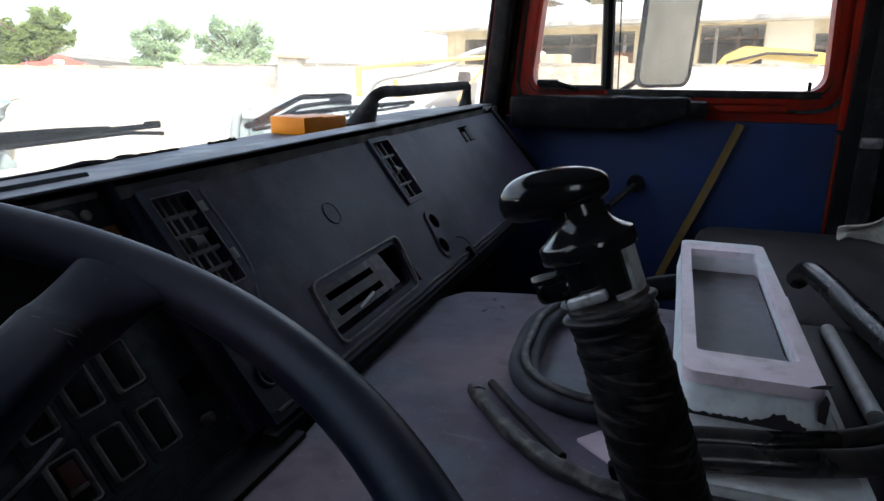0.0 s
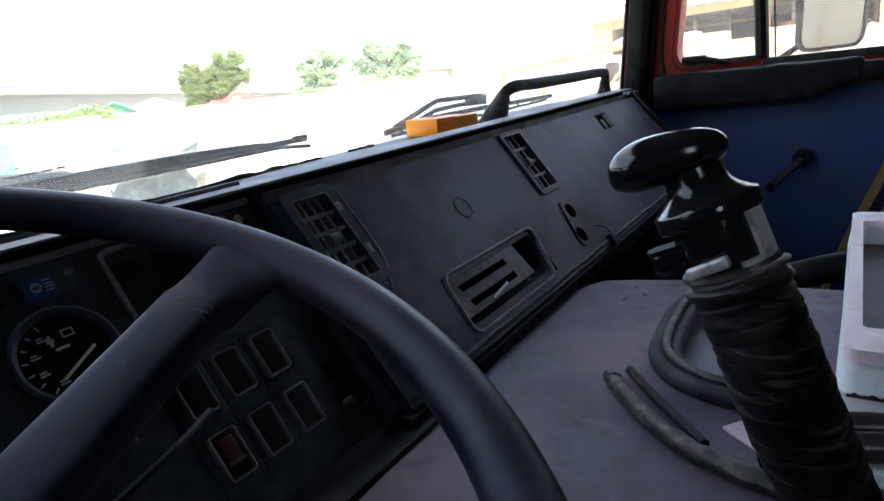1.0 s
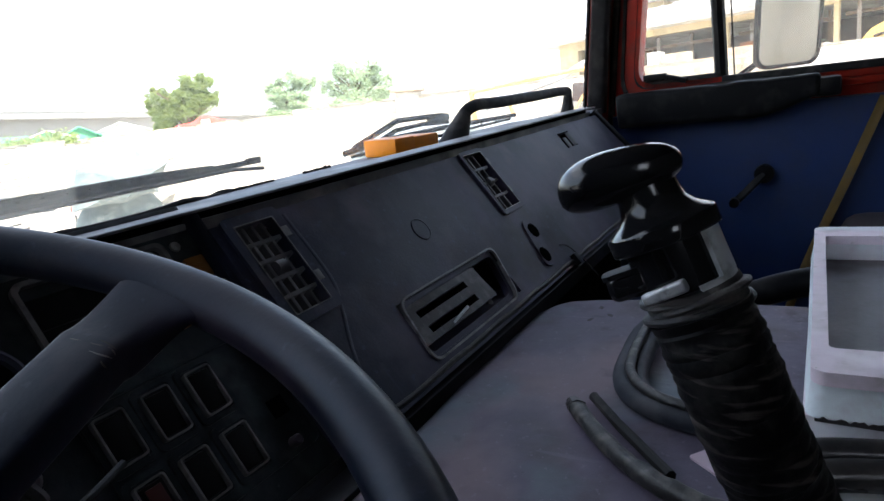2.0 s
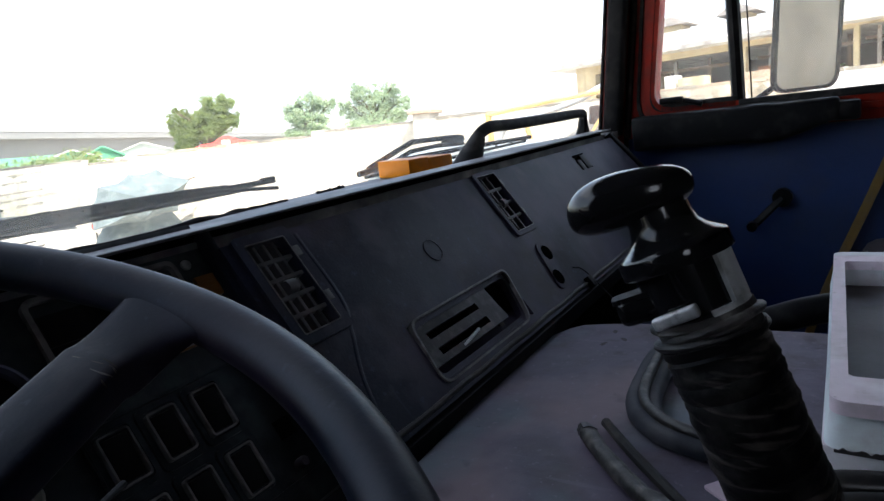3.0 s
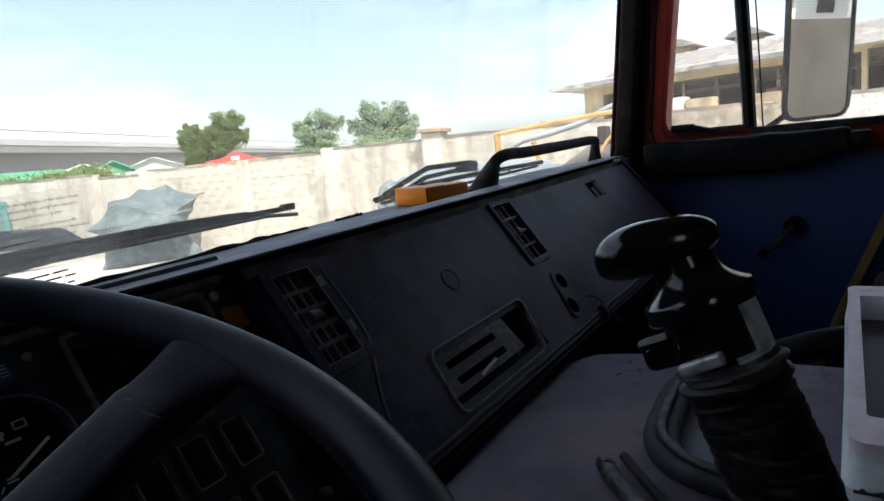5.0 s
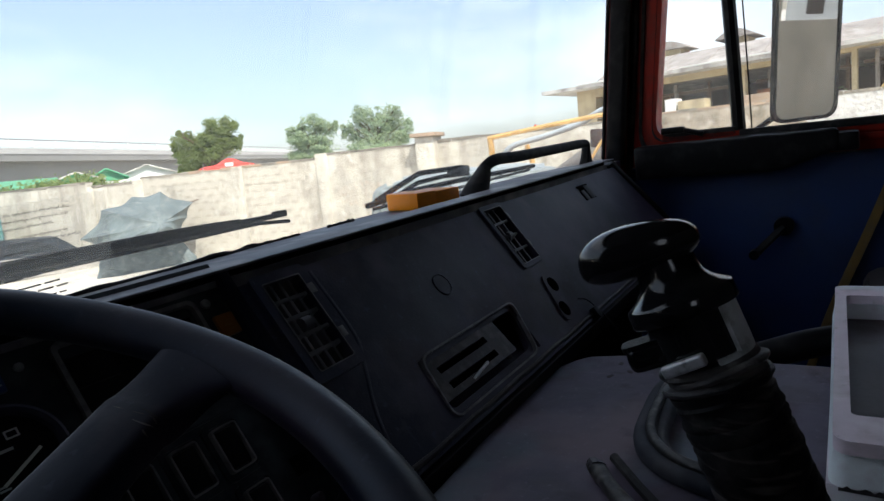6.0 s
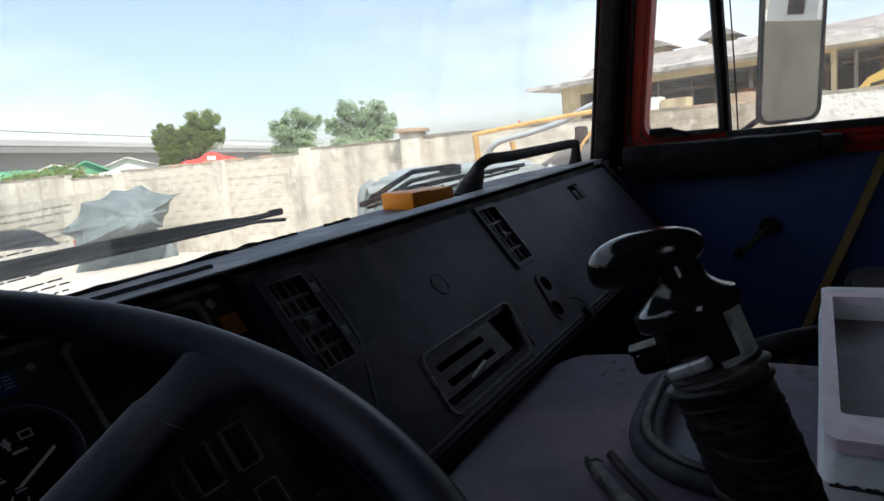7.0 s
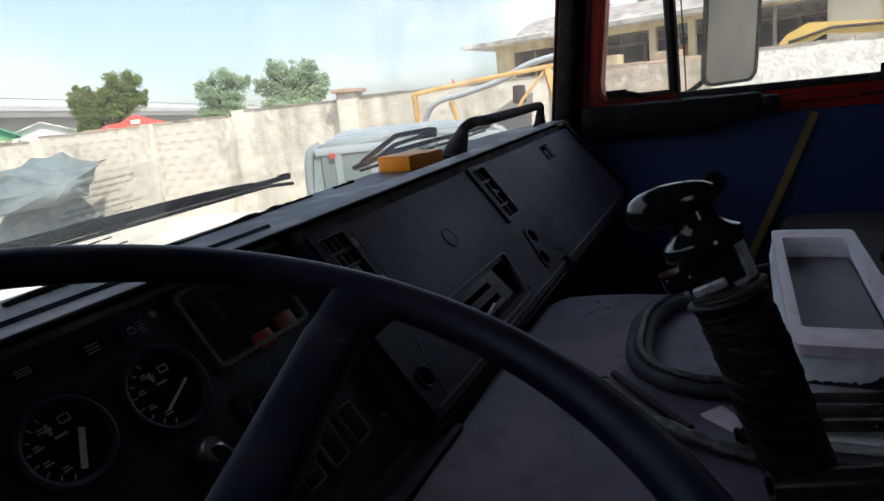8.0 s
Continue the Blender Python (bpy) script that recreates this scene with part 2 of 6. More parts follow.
M_PIPE = material("weathered_pipe", (0.02, 0.0198, 0.0195), 0.5, vary=0.5, fine=180, coarse=45, bump=0.3, dirt=(0.15, 0.14, 0.125), dirt_amount=0.6, dirt_scale=60)
M_PALE = material("pale_paint_lines", (0.62, 0.62, 0.56), 0.6, vary=0.1, fine=100, coarse=10, bump=0.0)
M_PRINT = material("dim_dial_print", (0.45, 0.47, 0.47), 0.6, vary=0.1, fine=100, coarse=10, bump=0.0)
M_DIAL = material("dial_black", (0.006, 0.006, 0.0065), 0.4, spec=0.12, vary=0.2, fine=100, coarse=10, bump=0.0)
M_INK = material("dark_print", (0.01, 0.01, 0.01), 0.6, vary=0.1, fine=100, coarse=10, bump=0.0)
M_INK.node_tree.nodes["Principled BSDF"].inputs["Alpha"].default_value = 0.9
M_BLUELAMP = material("blue_lens", (0.014, 0.04, 0.13), 0.3, vary=0.15, fine=100, coarse=20, bump=0.0)
M_AMBERLAMP = material("amber_lens", (0.26, 0.1, 0.014), 0.3, vary=0.15, fine=100, coarse=20, bump=0.0)
M_TAIL = material("red_vehicle_lens", (0.4, 0.04, 0.02), 0.3, vary=0.15, fine=20, coarse=4, bump=0.0)
M_REDLAMP = material("red_lens", (0.04, 0.005, 0.004), 0.3, vary=0.15, fine=100, coarse=20, bump=0.0)
M_PINK = material("pink_cloth", (0.6, 0.48, 0.55), 0.9, vary=0.15, fine=250, coarse=20, bump=0.3)
M_ALLOY = material("scuffed_alloy", (0.5, 0.5, 0.51), 0.36, metal=0.35, patches=[((0.14, 0.13, 0.125), 0.8, 110.0, 0.56)], vary=0.3, fine=160, coarse=40, bump=0.15)
M_NECK = material("frayed_grey_winding", (0.035, 0.033, 0.034), 0.6, patches=[((0.2, 0.19, 0.18), 0.8, 60.0, 0.56), ((0.008, 0.008, 0.009), 0.9, 40.0, 0.55)], bands=0.8, vary=0.5, fine=200, coarse=40, bump=0.4)
M_RAG = material("grubby_cream_cloth", (0.6, 0.55, 0.46), 0.9, vary=0.2, fine=220, coarse=18, bump=0.3, dirt=(0.3, 0.26, 0.2), dirt_amount=0.6)
M_HEADLINER = material("dark_cab_lining", (0.018, 0.017, 0.018), 0.85, vary=0.2, fine=150, coarse=5, bump=0.2)
# near-black without gloss: the darkness inside holes and gaps, put into the colour
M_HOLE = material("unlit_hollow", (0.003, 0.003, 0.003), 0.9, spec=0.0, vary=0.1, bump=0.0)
M_SLEEVE = material("scratched_grey_plastic", (0.66, 0.685, 0.69), 0.32, vary=0.25, fine=140, coarse=25, bump=0.1, dirt=(0.09, 0.085, 0.08), dirt_amount=0.6)
M_FLOOR = material("dirty_rubber_floor", (0.03, 0.029, 0.028), 0.8, vary=0.3, fine=80, coarse=8, bump=0.2, dirt=(0.08, 0.07, 0.06))
M_GLASS = glass_material("windscreen_glass", film=0.04, film_color=(0.88, 0.9, 0.92))
M_FILM = glass_material("sticker_film", tint=(0.985, 0.987, 0.98), film=0.05, scale=8.0)
M_SIDEGLASS = glass_material("side_glass", film=0.06, scale=5.0)
M_MIRROR = material("mirror_silver", (0.8, 0.81, 0.8), 0.04, metal=1.0, vary=0.05, fine=40, coarse=6, bump=0.0, dirt=(0.55, 0.53, 0.48), dirt_amount=0.25)
M_MIRROR.node_tree.links.remove(M_MIRROR.node_tree.nodes["Principled BSDF"].inputs["Roughness"].links[0])
M_MIRROR.node_tree.nodes["Principled BSDF"].inputs["Roughness"].default_value = 0.015
M_BLADE = material("wiper_black", (0.005, 0.0055, 0.0065), 0.6, spec=0.08, vary=0.3, fine=150, coarse=15, bump=0.1, dirt=(0.05, 0.05, 0.05), dirt_amount=0.3)

M_GROUND = material("pale_dusty_yard", (0.58, 0.54, 0.47), 0.95, vary=0.2, fine=3.0, coarse=0.25, bump=0.3, dirt=(0.3, 0.27, 0.22), dirt_amount=0.5)
M_WALL = material("weathered_plaster", (0.57, 0.53, 0.445), 0.92, vary=0.2, fine=14, coarse=1.3, bump=0.9, patches=[((0.3, 0.265, 0.21), 0.55, 9.0, 0.58), ((0.2, 0.175, 0.14), 0.6, 30.0, 0.64), ((0.68, 0.65, 0.58), 0.6, 5.0, 0.58)], dirt=(0.27, 0.24, 0.19), dirt_amount=0.55, dirt_scale=2.6, streaks=0.5)
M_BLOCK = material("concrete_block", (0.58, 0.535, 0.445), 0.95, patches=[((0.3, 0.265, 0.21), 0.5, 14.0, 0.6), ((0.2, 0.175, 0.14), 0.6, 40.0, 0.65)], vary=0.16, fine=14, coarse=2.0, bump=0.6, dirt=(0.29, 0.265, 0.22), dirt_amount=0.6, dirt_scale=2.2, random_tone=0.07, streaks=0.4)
M_STAINED = material("stained_brown_plaster", (0.36, 0.31, 0.24), 0.95, patches=[((0.5, 0.46, 0.39), 0.7, 4.0, 0.55), ((0.16, 0.125, 0.09), 0.6, 14.0, 0.62)], vary=0.3, fine=10, coarse=1.6, bump=0.7, dirt=(0.13, 0.11, 0.08), dirt_amount=0.7, dirt_scale=3.2, streaks=0.7)
M_ROUGHCAST = material("pale_roughcast", (0.55, 0.535, 0.5), 0.95, patches=[((0.32, 0.3, 0.27), 0.6, 14.0, 0.58), ((0.7, 0.68, 0.63), 0.6, 8.0, 0.58)], vary=0.18, fine=11, coarse=3.0, bump=1.0, dirt=(0.3, 0.285, 0.26), dirt_amount=0.55, dirt_scale=6.0)
M_COPING = material("mossy_coping", (0.3, 0.27, 0.22), 0.95, vary=0.35, fine=12, coarse=1.5, bump=0.6, dirt=(0.13, 0.12, 0.09), dirt_amount=0.7, random_tone=0.3)
M_TERRACOTTA = material("terracotta_coping", (0.45, 0.33, 0.23), 0.9, vary=0.25, fine=12, coarse=2, bump=0.4, random_tone=0.3)
M_PARAPET = material("pale_concrete_parapet", (0.46, 0.45, 0.43), 0.9, vary=0.08, fine=1.2, coarse=0.2, bump=0.1, dirt=(0.36, 0.35, 0.33), dirt_amount=0.3)
M_CONCRETE = material("viaduct_concrete", (0.27, 0.265, 0.25), 0.9, vary=0.15, fine=1.2, coarse=0.12, bump=0.1, dirt=(0.22, 0.22, 0.21), dirt_amount=0.5)
M_OCHRE = material("ochre_plaster", (0.56, 0.46, 0.285), 0.92, vary=0.2, fine=5, coarse=0.8, bump=0.25, dirt=(0.3, 0.25, 0.17), dirt_amount=0.6, dirt_scale=1.3, streaks=0.5)
M_ROOF = material("fibre_cement_roof", (0.34, 0.31, 0.285), 0.95, vary=0.28, fine=6, coarse=0.7, bump=0.3, dirt=(0.19, 0.165, 0.15), dirt_amount=0.75, dirt_scale=2.4, patches=[((0.45, 0.43, 0.4), 0.7, 1.6, 0.55), ((0.24, 0.16, 0.11), 0.6, 3.0, 0.6)])
M_PALEROOF = material("pale_roof_edge", (0.58, 0.56, 0.52), 0.9, vary=0.3, fine=6, coarse=1.2, bump=0.2, dirt=(0.25, 0.22, 0.19), dirt_amount=0.7, dirt_scale=2.0)
# dark brown with the shade of interiors in it; also on some dark iron parts
M_SHADE = material("shade_brown", (0.06, 0.043, 0.037), 0.9, vary=0.3, fine=4, coarse=0.8, bump=0.0)
M_CREAM = material("cream_plaster", (0.62, 0.56, 0.43), 0.9, vary=0.12, fine=4, coarse=0.6, bump=0.1, dirt=(0.42, 0.36, 0.26), dirt_amount=0.4)
M_GREEN = material("green_sheet_roof", (0.1, 0.36, 0.19), 0.6, vary=0.15, fine=3, coarse=0.4, bump=0.05)
M_PALEWALL = material("white_shed_wall", (0.68, 0.68, 0.66), 0.8, vary=0.1, fine=2, coarse=0.3, bump=0.05)
M_LEAF_PINE = leaf_material("pine_needles", (0.2, 0.265, 0.115), 0.25)
# paler and bluer than plain leaves: haze is mixed into this colour
M_LEAF = leaf_material("hazed_tree_leaves", (0.3, 0.4, 0.29), 0.2)
M_BARK = material("bark", (0.14, 0.1, 0.07), 0.95, vary=0.3, fine=12, coarse=2, bump=0.5)
M_REDCLOTH = material("red_canopy", (0.62, 0.06, 0.04), 0.7, vary=0.15, fine=8, coarse=1.5, bump=0.1)
M_TARP = material("grey_green_tarpaulin", (0.115, 0.142, 0.142), 0.6, vary=0.2, fine=16, coarse=2.5, bump=0.25, dirt=(0.28, 0.3, 0.28), dirt_amount=0.4)
M_VAN = material("dull_grey_van_paint", (0.2, 0.23, 0.225), 0.4, vary=0.15, fine=20, coarse=2, bump=0.03, dirt=(0.22, 0.2, 0.18), dirt_amount=0.4)
M_VANROOF = material("faded_van_roof", (0.3, 0.34, 0.355), 0.5, vary=0.12, fine=20, coarse=2, bump=0.03, dirt=(0.35, 0.34, 0.32), dirt_amount=0.4)
M_DARKGLASS = material("dark_vehicle_glass", (0.13, 0.16, 0.15), 0.12, vary=0.15, fine=20, coarse=2, bump=0.0)
M_ORANGE = material("faded_orange_paint", (0.58, 0.36, 0.13), 0.5, vary=0.2, fine=20, coarse=3, bump=0.1, dirt=(0.35, 0.18, 0.07), dirt_amount=0.5)
M_SILVER = material("pale_hose", (0.4, 0.44, 0.46), 0.45, vary=0.12, fine=20, coarse=3, bump=0.1)
M_DIGGER = material("excavator_yellow", (0.72, 0.48, 0.12), 0.45, vary=0.12, fine=10, coarse=1.5, bump=0.05)
M_CAR = material("dark_car_paint", (0.022, 0.03, 0.04), 0.5, spec=0.2, vary=0.2, fine=20, coarse=2, bump=0.02, dirt=(0.08, 0.08, 0.08), dirt_amount=0.3)
M_CARLOW = material("dusty_pale_car_paint", (0.42, 0.4, 0.36), 0.5, vary=0.2, fine=20, coarse=2, bump=0.02, dirt=(0.3, 0.27, 0.22), dirt_amount=0.4)
M_CARGLASS = material("black_car_glass", (0.02, 0.025, 0.03), 0.15, vary=0.2, fine=20, coarse=2, bump=0.0)
M_TEAL = material("faded_teal_paint", (0.12, 0.27, 0.25), 0.6, vary=0.2, fine=12, coarse=1.5, bump=0.05, dirt=(0.2, 0.17, 0.13), dirt_amount=0.5)
M_TYRE = material("tyre_rubber", (0.025, 0.025, 0.025), 0.85, vary=0.3, fine=30, coarse=4, bump=0.3)
M_BOX = material("beige_truck_body", (0.3, 0.265, 0.21), 0.6, vary=0.2, fine=14, coarse=1.6, bump=0.08, dirt=(0.33, 0.28, 0.21), dirt_amount=0.4, dirt_scale=2.0, streaks=0.35)
M_RUST = material("rusty_iron", (0.25, 0.11, 0.055), 0.85, vary=0.35, fine=20, coarse=3, bump=0.3)


# ---- builders ----
ORG = {}


def thing(name, base, label, category, group="", kind="", frame_m=CAB):
    ob = new(name)
    ob.empty_display_size = 0.05
    ob.matrix_world = frame_m @ Matrix.Translation(base)
    ORG[ob.name] = Vector(base)
    return tagged(ob, label, category, group, kind)


def finish(bm, material_, name, smooth=True):
    bmesh.ops.recalc_face_normals(bm, faces=bm.faces)
    me = bpy.data.meshes.new(name)
    bm.to_mesh(me)
    bm.free()
    me.materials.append(material_)
    if smooth:
        me.polygons.foreach_set("use_smooth", [True] * len(me.polygons))
        me.set_sharp_from_angle(angle=radians(38))
    return me


def part(name, bm, material_, parent, label="", smooth=True):
    """One mesh under a thing or under a part; its corners are given in the frame of the thing's surroundings."""
    base = ORG[parent.name]
    bmesh.ops.translate(bm, verts=bm.verts, vec=-base)
    ob = new(name, finish(bm, material_, name, smooth))
    ob.parent = parent
    ORG[ob.name] = base
    return tagged(ob, label)


def solo(name, bm, material_, base, label, category, group="", kind="", frame_m=CAB, smooth=True):
    bmesh.ops.translate(bm, verts=bm.verts, vec=-Vector(base))
    ob = new(name, finish(bm, material_, name, smooth))
    ob.matrix_world = frame_m @ Matrix.Translation(base)
    ORG[ob.name] = Vector(base)
    return tagged(ob, label, category, group, kind)


def box(x0, x1, y0, y1, z0, z1, bevel=0.0, seg=2, m=None):
    bm = bmesh.new()
    bmesh.ops.create_cube(bm, size=1.0)
    bmesh.ops.scale(bm, vec=(abs(x1 - x0), abs(y1 - y0), abs(z1 - z0)), verts=bm.verts)
    bmesh.ops.translate(bm, vec=((x0 + x1) / 2, (y0 + y1) / 2, (z0 + z1) / 2), verts=bm.verts)
    if bevel:
        bmesh.ops.bevel(bm, geom=bm.edges[:], offset=bevel, segments=seg, affect="EDGES", profile=0.6)
    if m:
        bm.transform(m)
    return bm


def joined(*bms):
    out = bms[0]
    for b in bms[1:]:
        me = bpy.data.meshes.new("tmp")
        b.to_mesh(me)
        b.free()
        out.from_mesh(me)
        bpy.data.meshes.remove(me)
    return out


def ring_frames(points, closed=False):
    """Points with two cross directions each, carried along the line without twist."""
    pts = [Vector(p) for p in points]
    out, n = [], len(pts)
    up = None
    for i, p in enumerate(pts):
        a, b = (pts[i - 1], pts[(i + 1) % n]) if closed else (pts[max(i - 1, 0)], pts[min(i + 1, n - 1)])
        d = (b - a).normalized()
        if up is None:
            up = d.orthogonal().normalized()
        up = (up - d * up.dot(d)).normalized()
        out.append((p, up, d.cross(up)))
    return out


def tube(points, radius, seg=10, closed=False, flat=1.0, caps=True):
    """A round bar along points; radius is a number or a list."""
    bm, rings = bmesh.new(), []
    fr = ring_frames(points, closed)
    for i, (p, u, v) in enumerate(fr):
        r = radius[i] if isinstance(radius, (list, tuple)) else radius
        rings.append([bm.verts.new(p + u * (r * math.cos(a)) + v * (r * flat * math.sin(a))) for a in (2 * math.pi * j / seg for j in range(seg))])
    n = len(rings)
    for i in range(n if closed else n - 1):
        a, b = rings[i], rings[(i + 1) % n]
        for j in range(seg):
            bm.faces.new((a[j], a[(j + 1) % seg], b[(j + 1) % seg], b[j]))
    if caps and not closed:
        bm.faces.new(rings[0][::-1]), bm.faces.new(rings[-1])
    return bm


def spline(points, steps=8):
    """Points along a smooth line through the given ones."""
    p = [Vector(q) for q in points]
    p = [p[0] * 2 - p[1]] + p + [p[-1] * 2 - p[-2]]
    out = []
    for i in range(1, len(p) - 2):
        for s in range(steps):
            t = s / steps
            out.append(0.5 * (2 * p[i] + (p[i + 1] - p[i - 1]) * t + (2 * p[i - 1] - 5 * p[i] + 4 * p[i + 1] - p[i + 2]) * t * t + (3 * p[i] - p[i - 1] - 3 * p[i + 1] + p[i + 2]) * t ** 3))
    return out + [p[-2]]


def lathe(profile, seg=32, m=None):
    """A body turned about z from (radius, height) pairs."""
    bm, rings = bmesh.new(), []
    for r, z in profile:
        rings.append([bm.verts.new((max(r, 1e-4) * math.cos(a), max(r, 1e-4) * math.sin(a), z)) for a in (2 * math.pi * j / seg for j in range(seg))])
    for a, b in zip(rings, rings[1:]):
        for j in range(seg):
            bm.faces.new((a[j], a[(j + 1) % seg], b[(j + 1) % seg], b[j]))
    bm.faces.new(rings[0][::-1]), bm.faces.new(rings[-1])
    if m:
        bm.transform(m)
    return bm


def plate(x0, x1, y0, y1, thick, holes=(), m=None):
    """A plate in x and y from z = -thick to 0, with rectangular openings right through it."""
    xs = sorted({x0, x1, *(v for h in holes for v in h[:2])})
    ys = sorted({y0, y1, *(v for h in holes for v in h[2:])})
    bm, vs = bmesh.new(), {}

    def inside(cx, cy):
        return x0 < cx < x1 and y0 < cy < y1 and not any(h[0] < cx < h[1] and h[2] < cy < h[3] for h in holes)

    def vert(i, j, z):
        if (i, j, z) not in vs:
            vs[i, j, z] = bm.verts.new((xs[i], ys[j], z))
        return vs[i, j, z]

    def solid(i, j):
        return 0 <= i < len(xs) - 1 and 0 <= j < len(ys) - 1 and inside((xs[i] + xs[i + 1]) / 2, (ys[j] + ys[j + 1]) / 2)

    for i in range(len(xs) - 1):
        for j in range(len(ys) - 1):
            if not solid(i, j):
                continue
            q = [(i, j), (i + 1, j), (i + 1, j + 1), (i, j + 1)]
            bm.faces.new([vert(a, b, 0.0) for a, b in q])
            bm.faces.new([vert(a, b, -thick) for a, b in q[::-1]])
            for (di, dj), (a, b) in zip(((0, -1), (1, 0), (0, 1), (-1, 0)), zip(q, q[1:] + q[:1])):
                if not solid(i + di, j + dj):
                    bm.faces.new((vert(*a, 0.0), vert(*a, -thick), vert(*b, -thick), vert(*b, 0.0)))
    if m:
        bm.transform(m)
    return bm


def rounded(x0, x1, y0, y1, r, seg=5):
    """Corner points of a rounded rectangle, counter-clockwise."""
    out = []
    for cx, cy, a0 in ((x1 - r, y1 - r, 0), (x0 + r, y1 - r, 90), (x0 + r, y0 + r, 180), (x1 - r, y0 + r, 270)):
        for s in range(seg + 1):
            a = radians(a0 + 90 * s / seg)
            out.append((cx + r * math.cos(a), cy + r * math.sin(a)))
    return out


def prism(outline, z0, z1, m=None, top_scale=None):
    """A flat outline pulled up from z0 to z1."""
    bm = bmesh.new()
    lo = [bm.verts.new((x, y, z0)) for x, y in outline]
    hi = [bm.verts.new((x, y, z1)) for x, y in outline]
    n = len(lo)
    bm.faces.new(lo[::-1]), bm.faces.new(hi)
    for i in range(n):
        bm.faces.new((lo[i], lo[(i + 1) % n], hi[(i + 1) % n], hi[i]))
    if m:
        bm.transform(m)
    return bm


def rim(outer, inner, z0, z1, m=None):
    """A frame between two outlines with the same number of points."""
    bm = bmesh.new()
    v = [[bm.verts.new((x, y, z)) for x, y in o] for o in (outer, inner) for z in (z0, z1)]
    ol, oh, il, ih = v
    n = len(ol)
    for i in range(n):
        j = (i + 1) % n
        bm.faces.new((ol[i], ol[j], oh[j], oh[i])), bm.faces.new((il[j], il[i], ih[i], ih[j]))
        bm.faces.new((oh[i], oh[j], ih[j], ih[i])), bm.faces.new((ol[j], ol[i], il[i], il[j]))
    if m:
        bm.transform(m)
    return bm


def rounded_poly(pts, r, seg=6):
    """The outline of a polygon (counter-clockwise) with its corners rounded."""
    out, n = [], len(pts)
    for i in range(n):
        p, a, b = Vector(pts[i]), Vector(pts[i - 1]), Vector(pts[(i + 1) % n])
        p0, p1 = p + (a - p).normalized() * r, p + (b - p).normalized() * r
        for s in range(seg + 1):
            t = s / seg
            q = p0 * (1 - t) ** 2 + p * (2 * t * (1 - t)) + p1 * t * t
            out.append((q.x, q.y))
    return out


def ellipsoid(c, r, seg=24, m=None):
    bm = bmesh.new()
    bmesh.ops.create_uvsphere(bm, u_segments=seg, v_segments=seg // 2, radius=1.0)
    bmesh.ops.scale(bm, vec=r, verts=bm.verts)
    if m:
        bm.transform(m)
    bmesh.ops.translate(bm, vec=c, verts=bm.verts)
    return bm


def roughen(bm, amount, scale):
    """Uneven corners, for worn or cloth-like bodies."""
    for v in bm.verts:
        v.co += noise.noise_vector(v.co * scale) * amount
    return bm


def plane_frame(origin, xdir, ydir):
    x, y = Vector(xdir).normalized(), Vector(ydir).normalized()
    z = x.cross(y)
    m = Matrix((x, y, z)).transposed().to_4x4()
    m.translation = origin
    return m

# ---- the cab ----
ID = Matrix.Identity(4)


def side_frame(x):
    """A frame on an upright wall across the cab: first axis forward, second up, third towards the driver."""
    return plane_frame((x, 0, 0), (0, 1, 0), (0, 0, 1)) @ Matrix.Diagonal((1, 1, -1, 1))


# shell: floor, roof, rear wall, driver's side, front below the windscreen
solo("cab_floor", box(-0.42, 1.86, -0.82, 0.72, -1.24, -1.2), M_FLOOR, (0.7, 0, -1.24), "dirty black rubber floor of the truck cab", "floor", kind="structure")
solo("cab_roof", box(-0.46, 1.9, -0.86, 0.62, 0.62, 0.67, 0.02), M_HEADLINER, (0.7, 0, 0.62), "dark lined roof of the truck cab", "ceiling", kind="structure")
solo("wall_rear", box(-0.42, 1.86, -0.86, -0.82, -1.2, 0.62), M_HEADLINER, (0.7, -0.82, -1.2), "dark lined rear wall of the truck cab", "wall", kind="structure")
# unseen side; its window is cut small to hold back light from the left
solo("wall_driver_side", plate(-0.82, 0.62, -1.2, 0.62, 0.05, holes=[(-0.7, -0.41, 0.09, 0.42)], m=plane_frame((-0.42, 0, 0), (0, 1, 0), (0, 0, 1))), M_HEADLINER, (-0.42, 0, -1.2), "dark lined unseen driver's side of the cab, open window narrowed to limit light", "wall", kind="structure")
# plan of the curved windscreen, from the driver's corner to the passenger's
WCURVE = [(-0.345, 0.505), (-0.33, 0.53), (-0.26, 0.57), (-0.1, 0.602), (0.2, 0.615), (0.7, 0.625), (1.2, 0.635), (1.5, 0.628), (1.66, 0.595), (1.735, 0.545), (1.75, 0.515)]


def curved_band(z0, z1, inset0, inset1, thick):
    """An upright band that follows the windscreen, leaning back by its insets."""
    bm, rows = bmesh.new(), []
    for (x, y) in WCURVE:
        c = Vector((0.7, 0.1))
        o = (Vector((x, y)) - c).normalized()
        rows.append([bm.verts.new((x + o.x * t, y + o.y * t - i, z)) for t, i, z in ((0, inset0, z0), (0, inset1, z1), (thick, inset1, z1), (thick, inset0, z0))])
    for a, b in zip(rows, rows[1:]):
        for j in range(4):
            bm.faces.new((a[j], a[(j + 1) % 4], b[(j + 1) % 4], b[j]))
    bm.faces.new(rows[0]), bm.faces.new(rows[-1][::-1])
    return bm


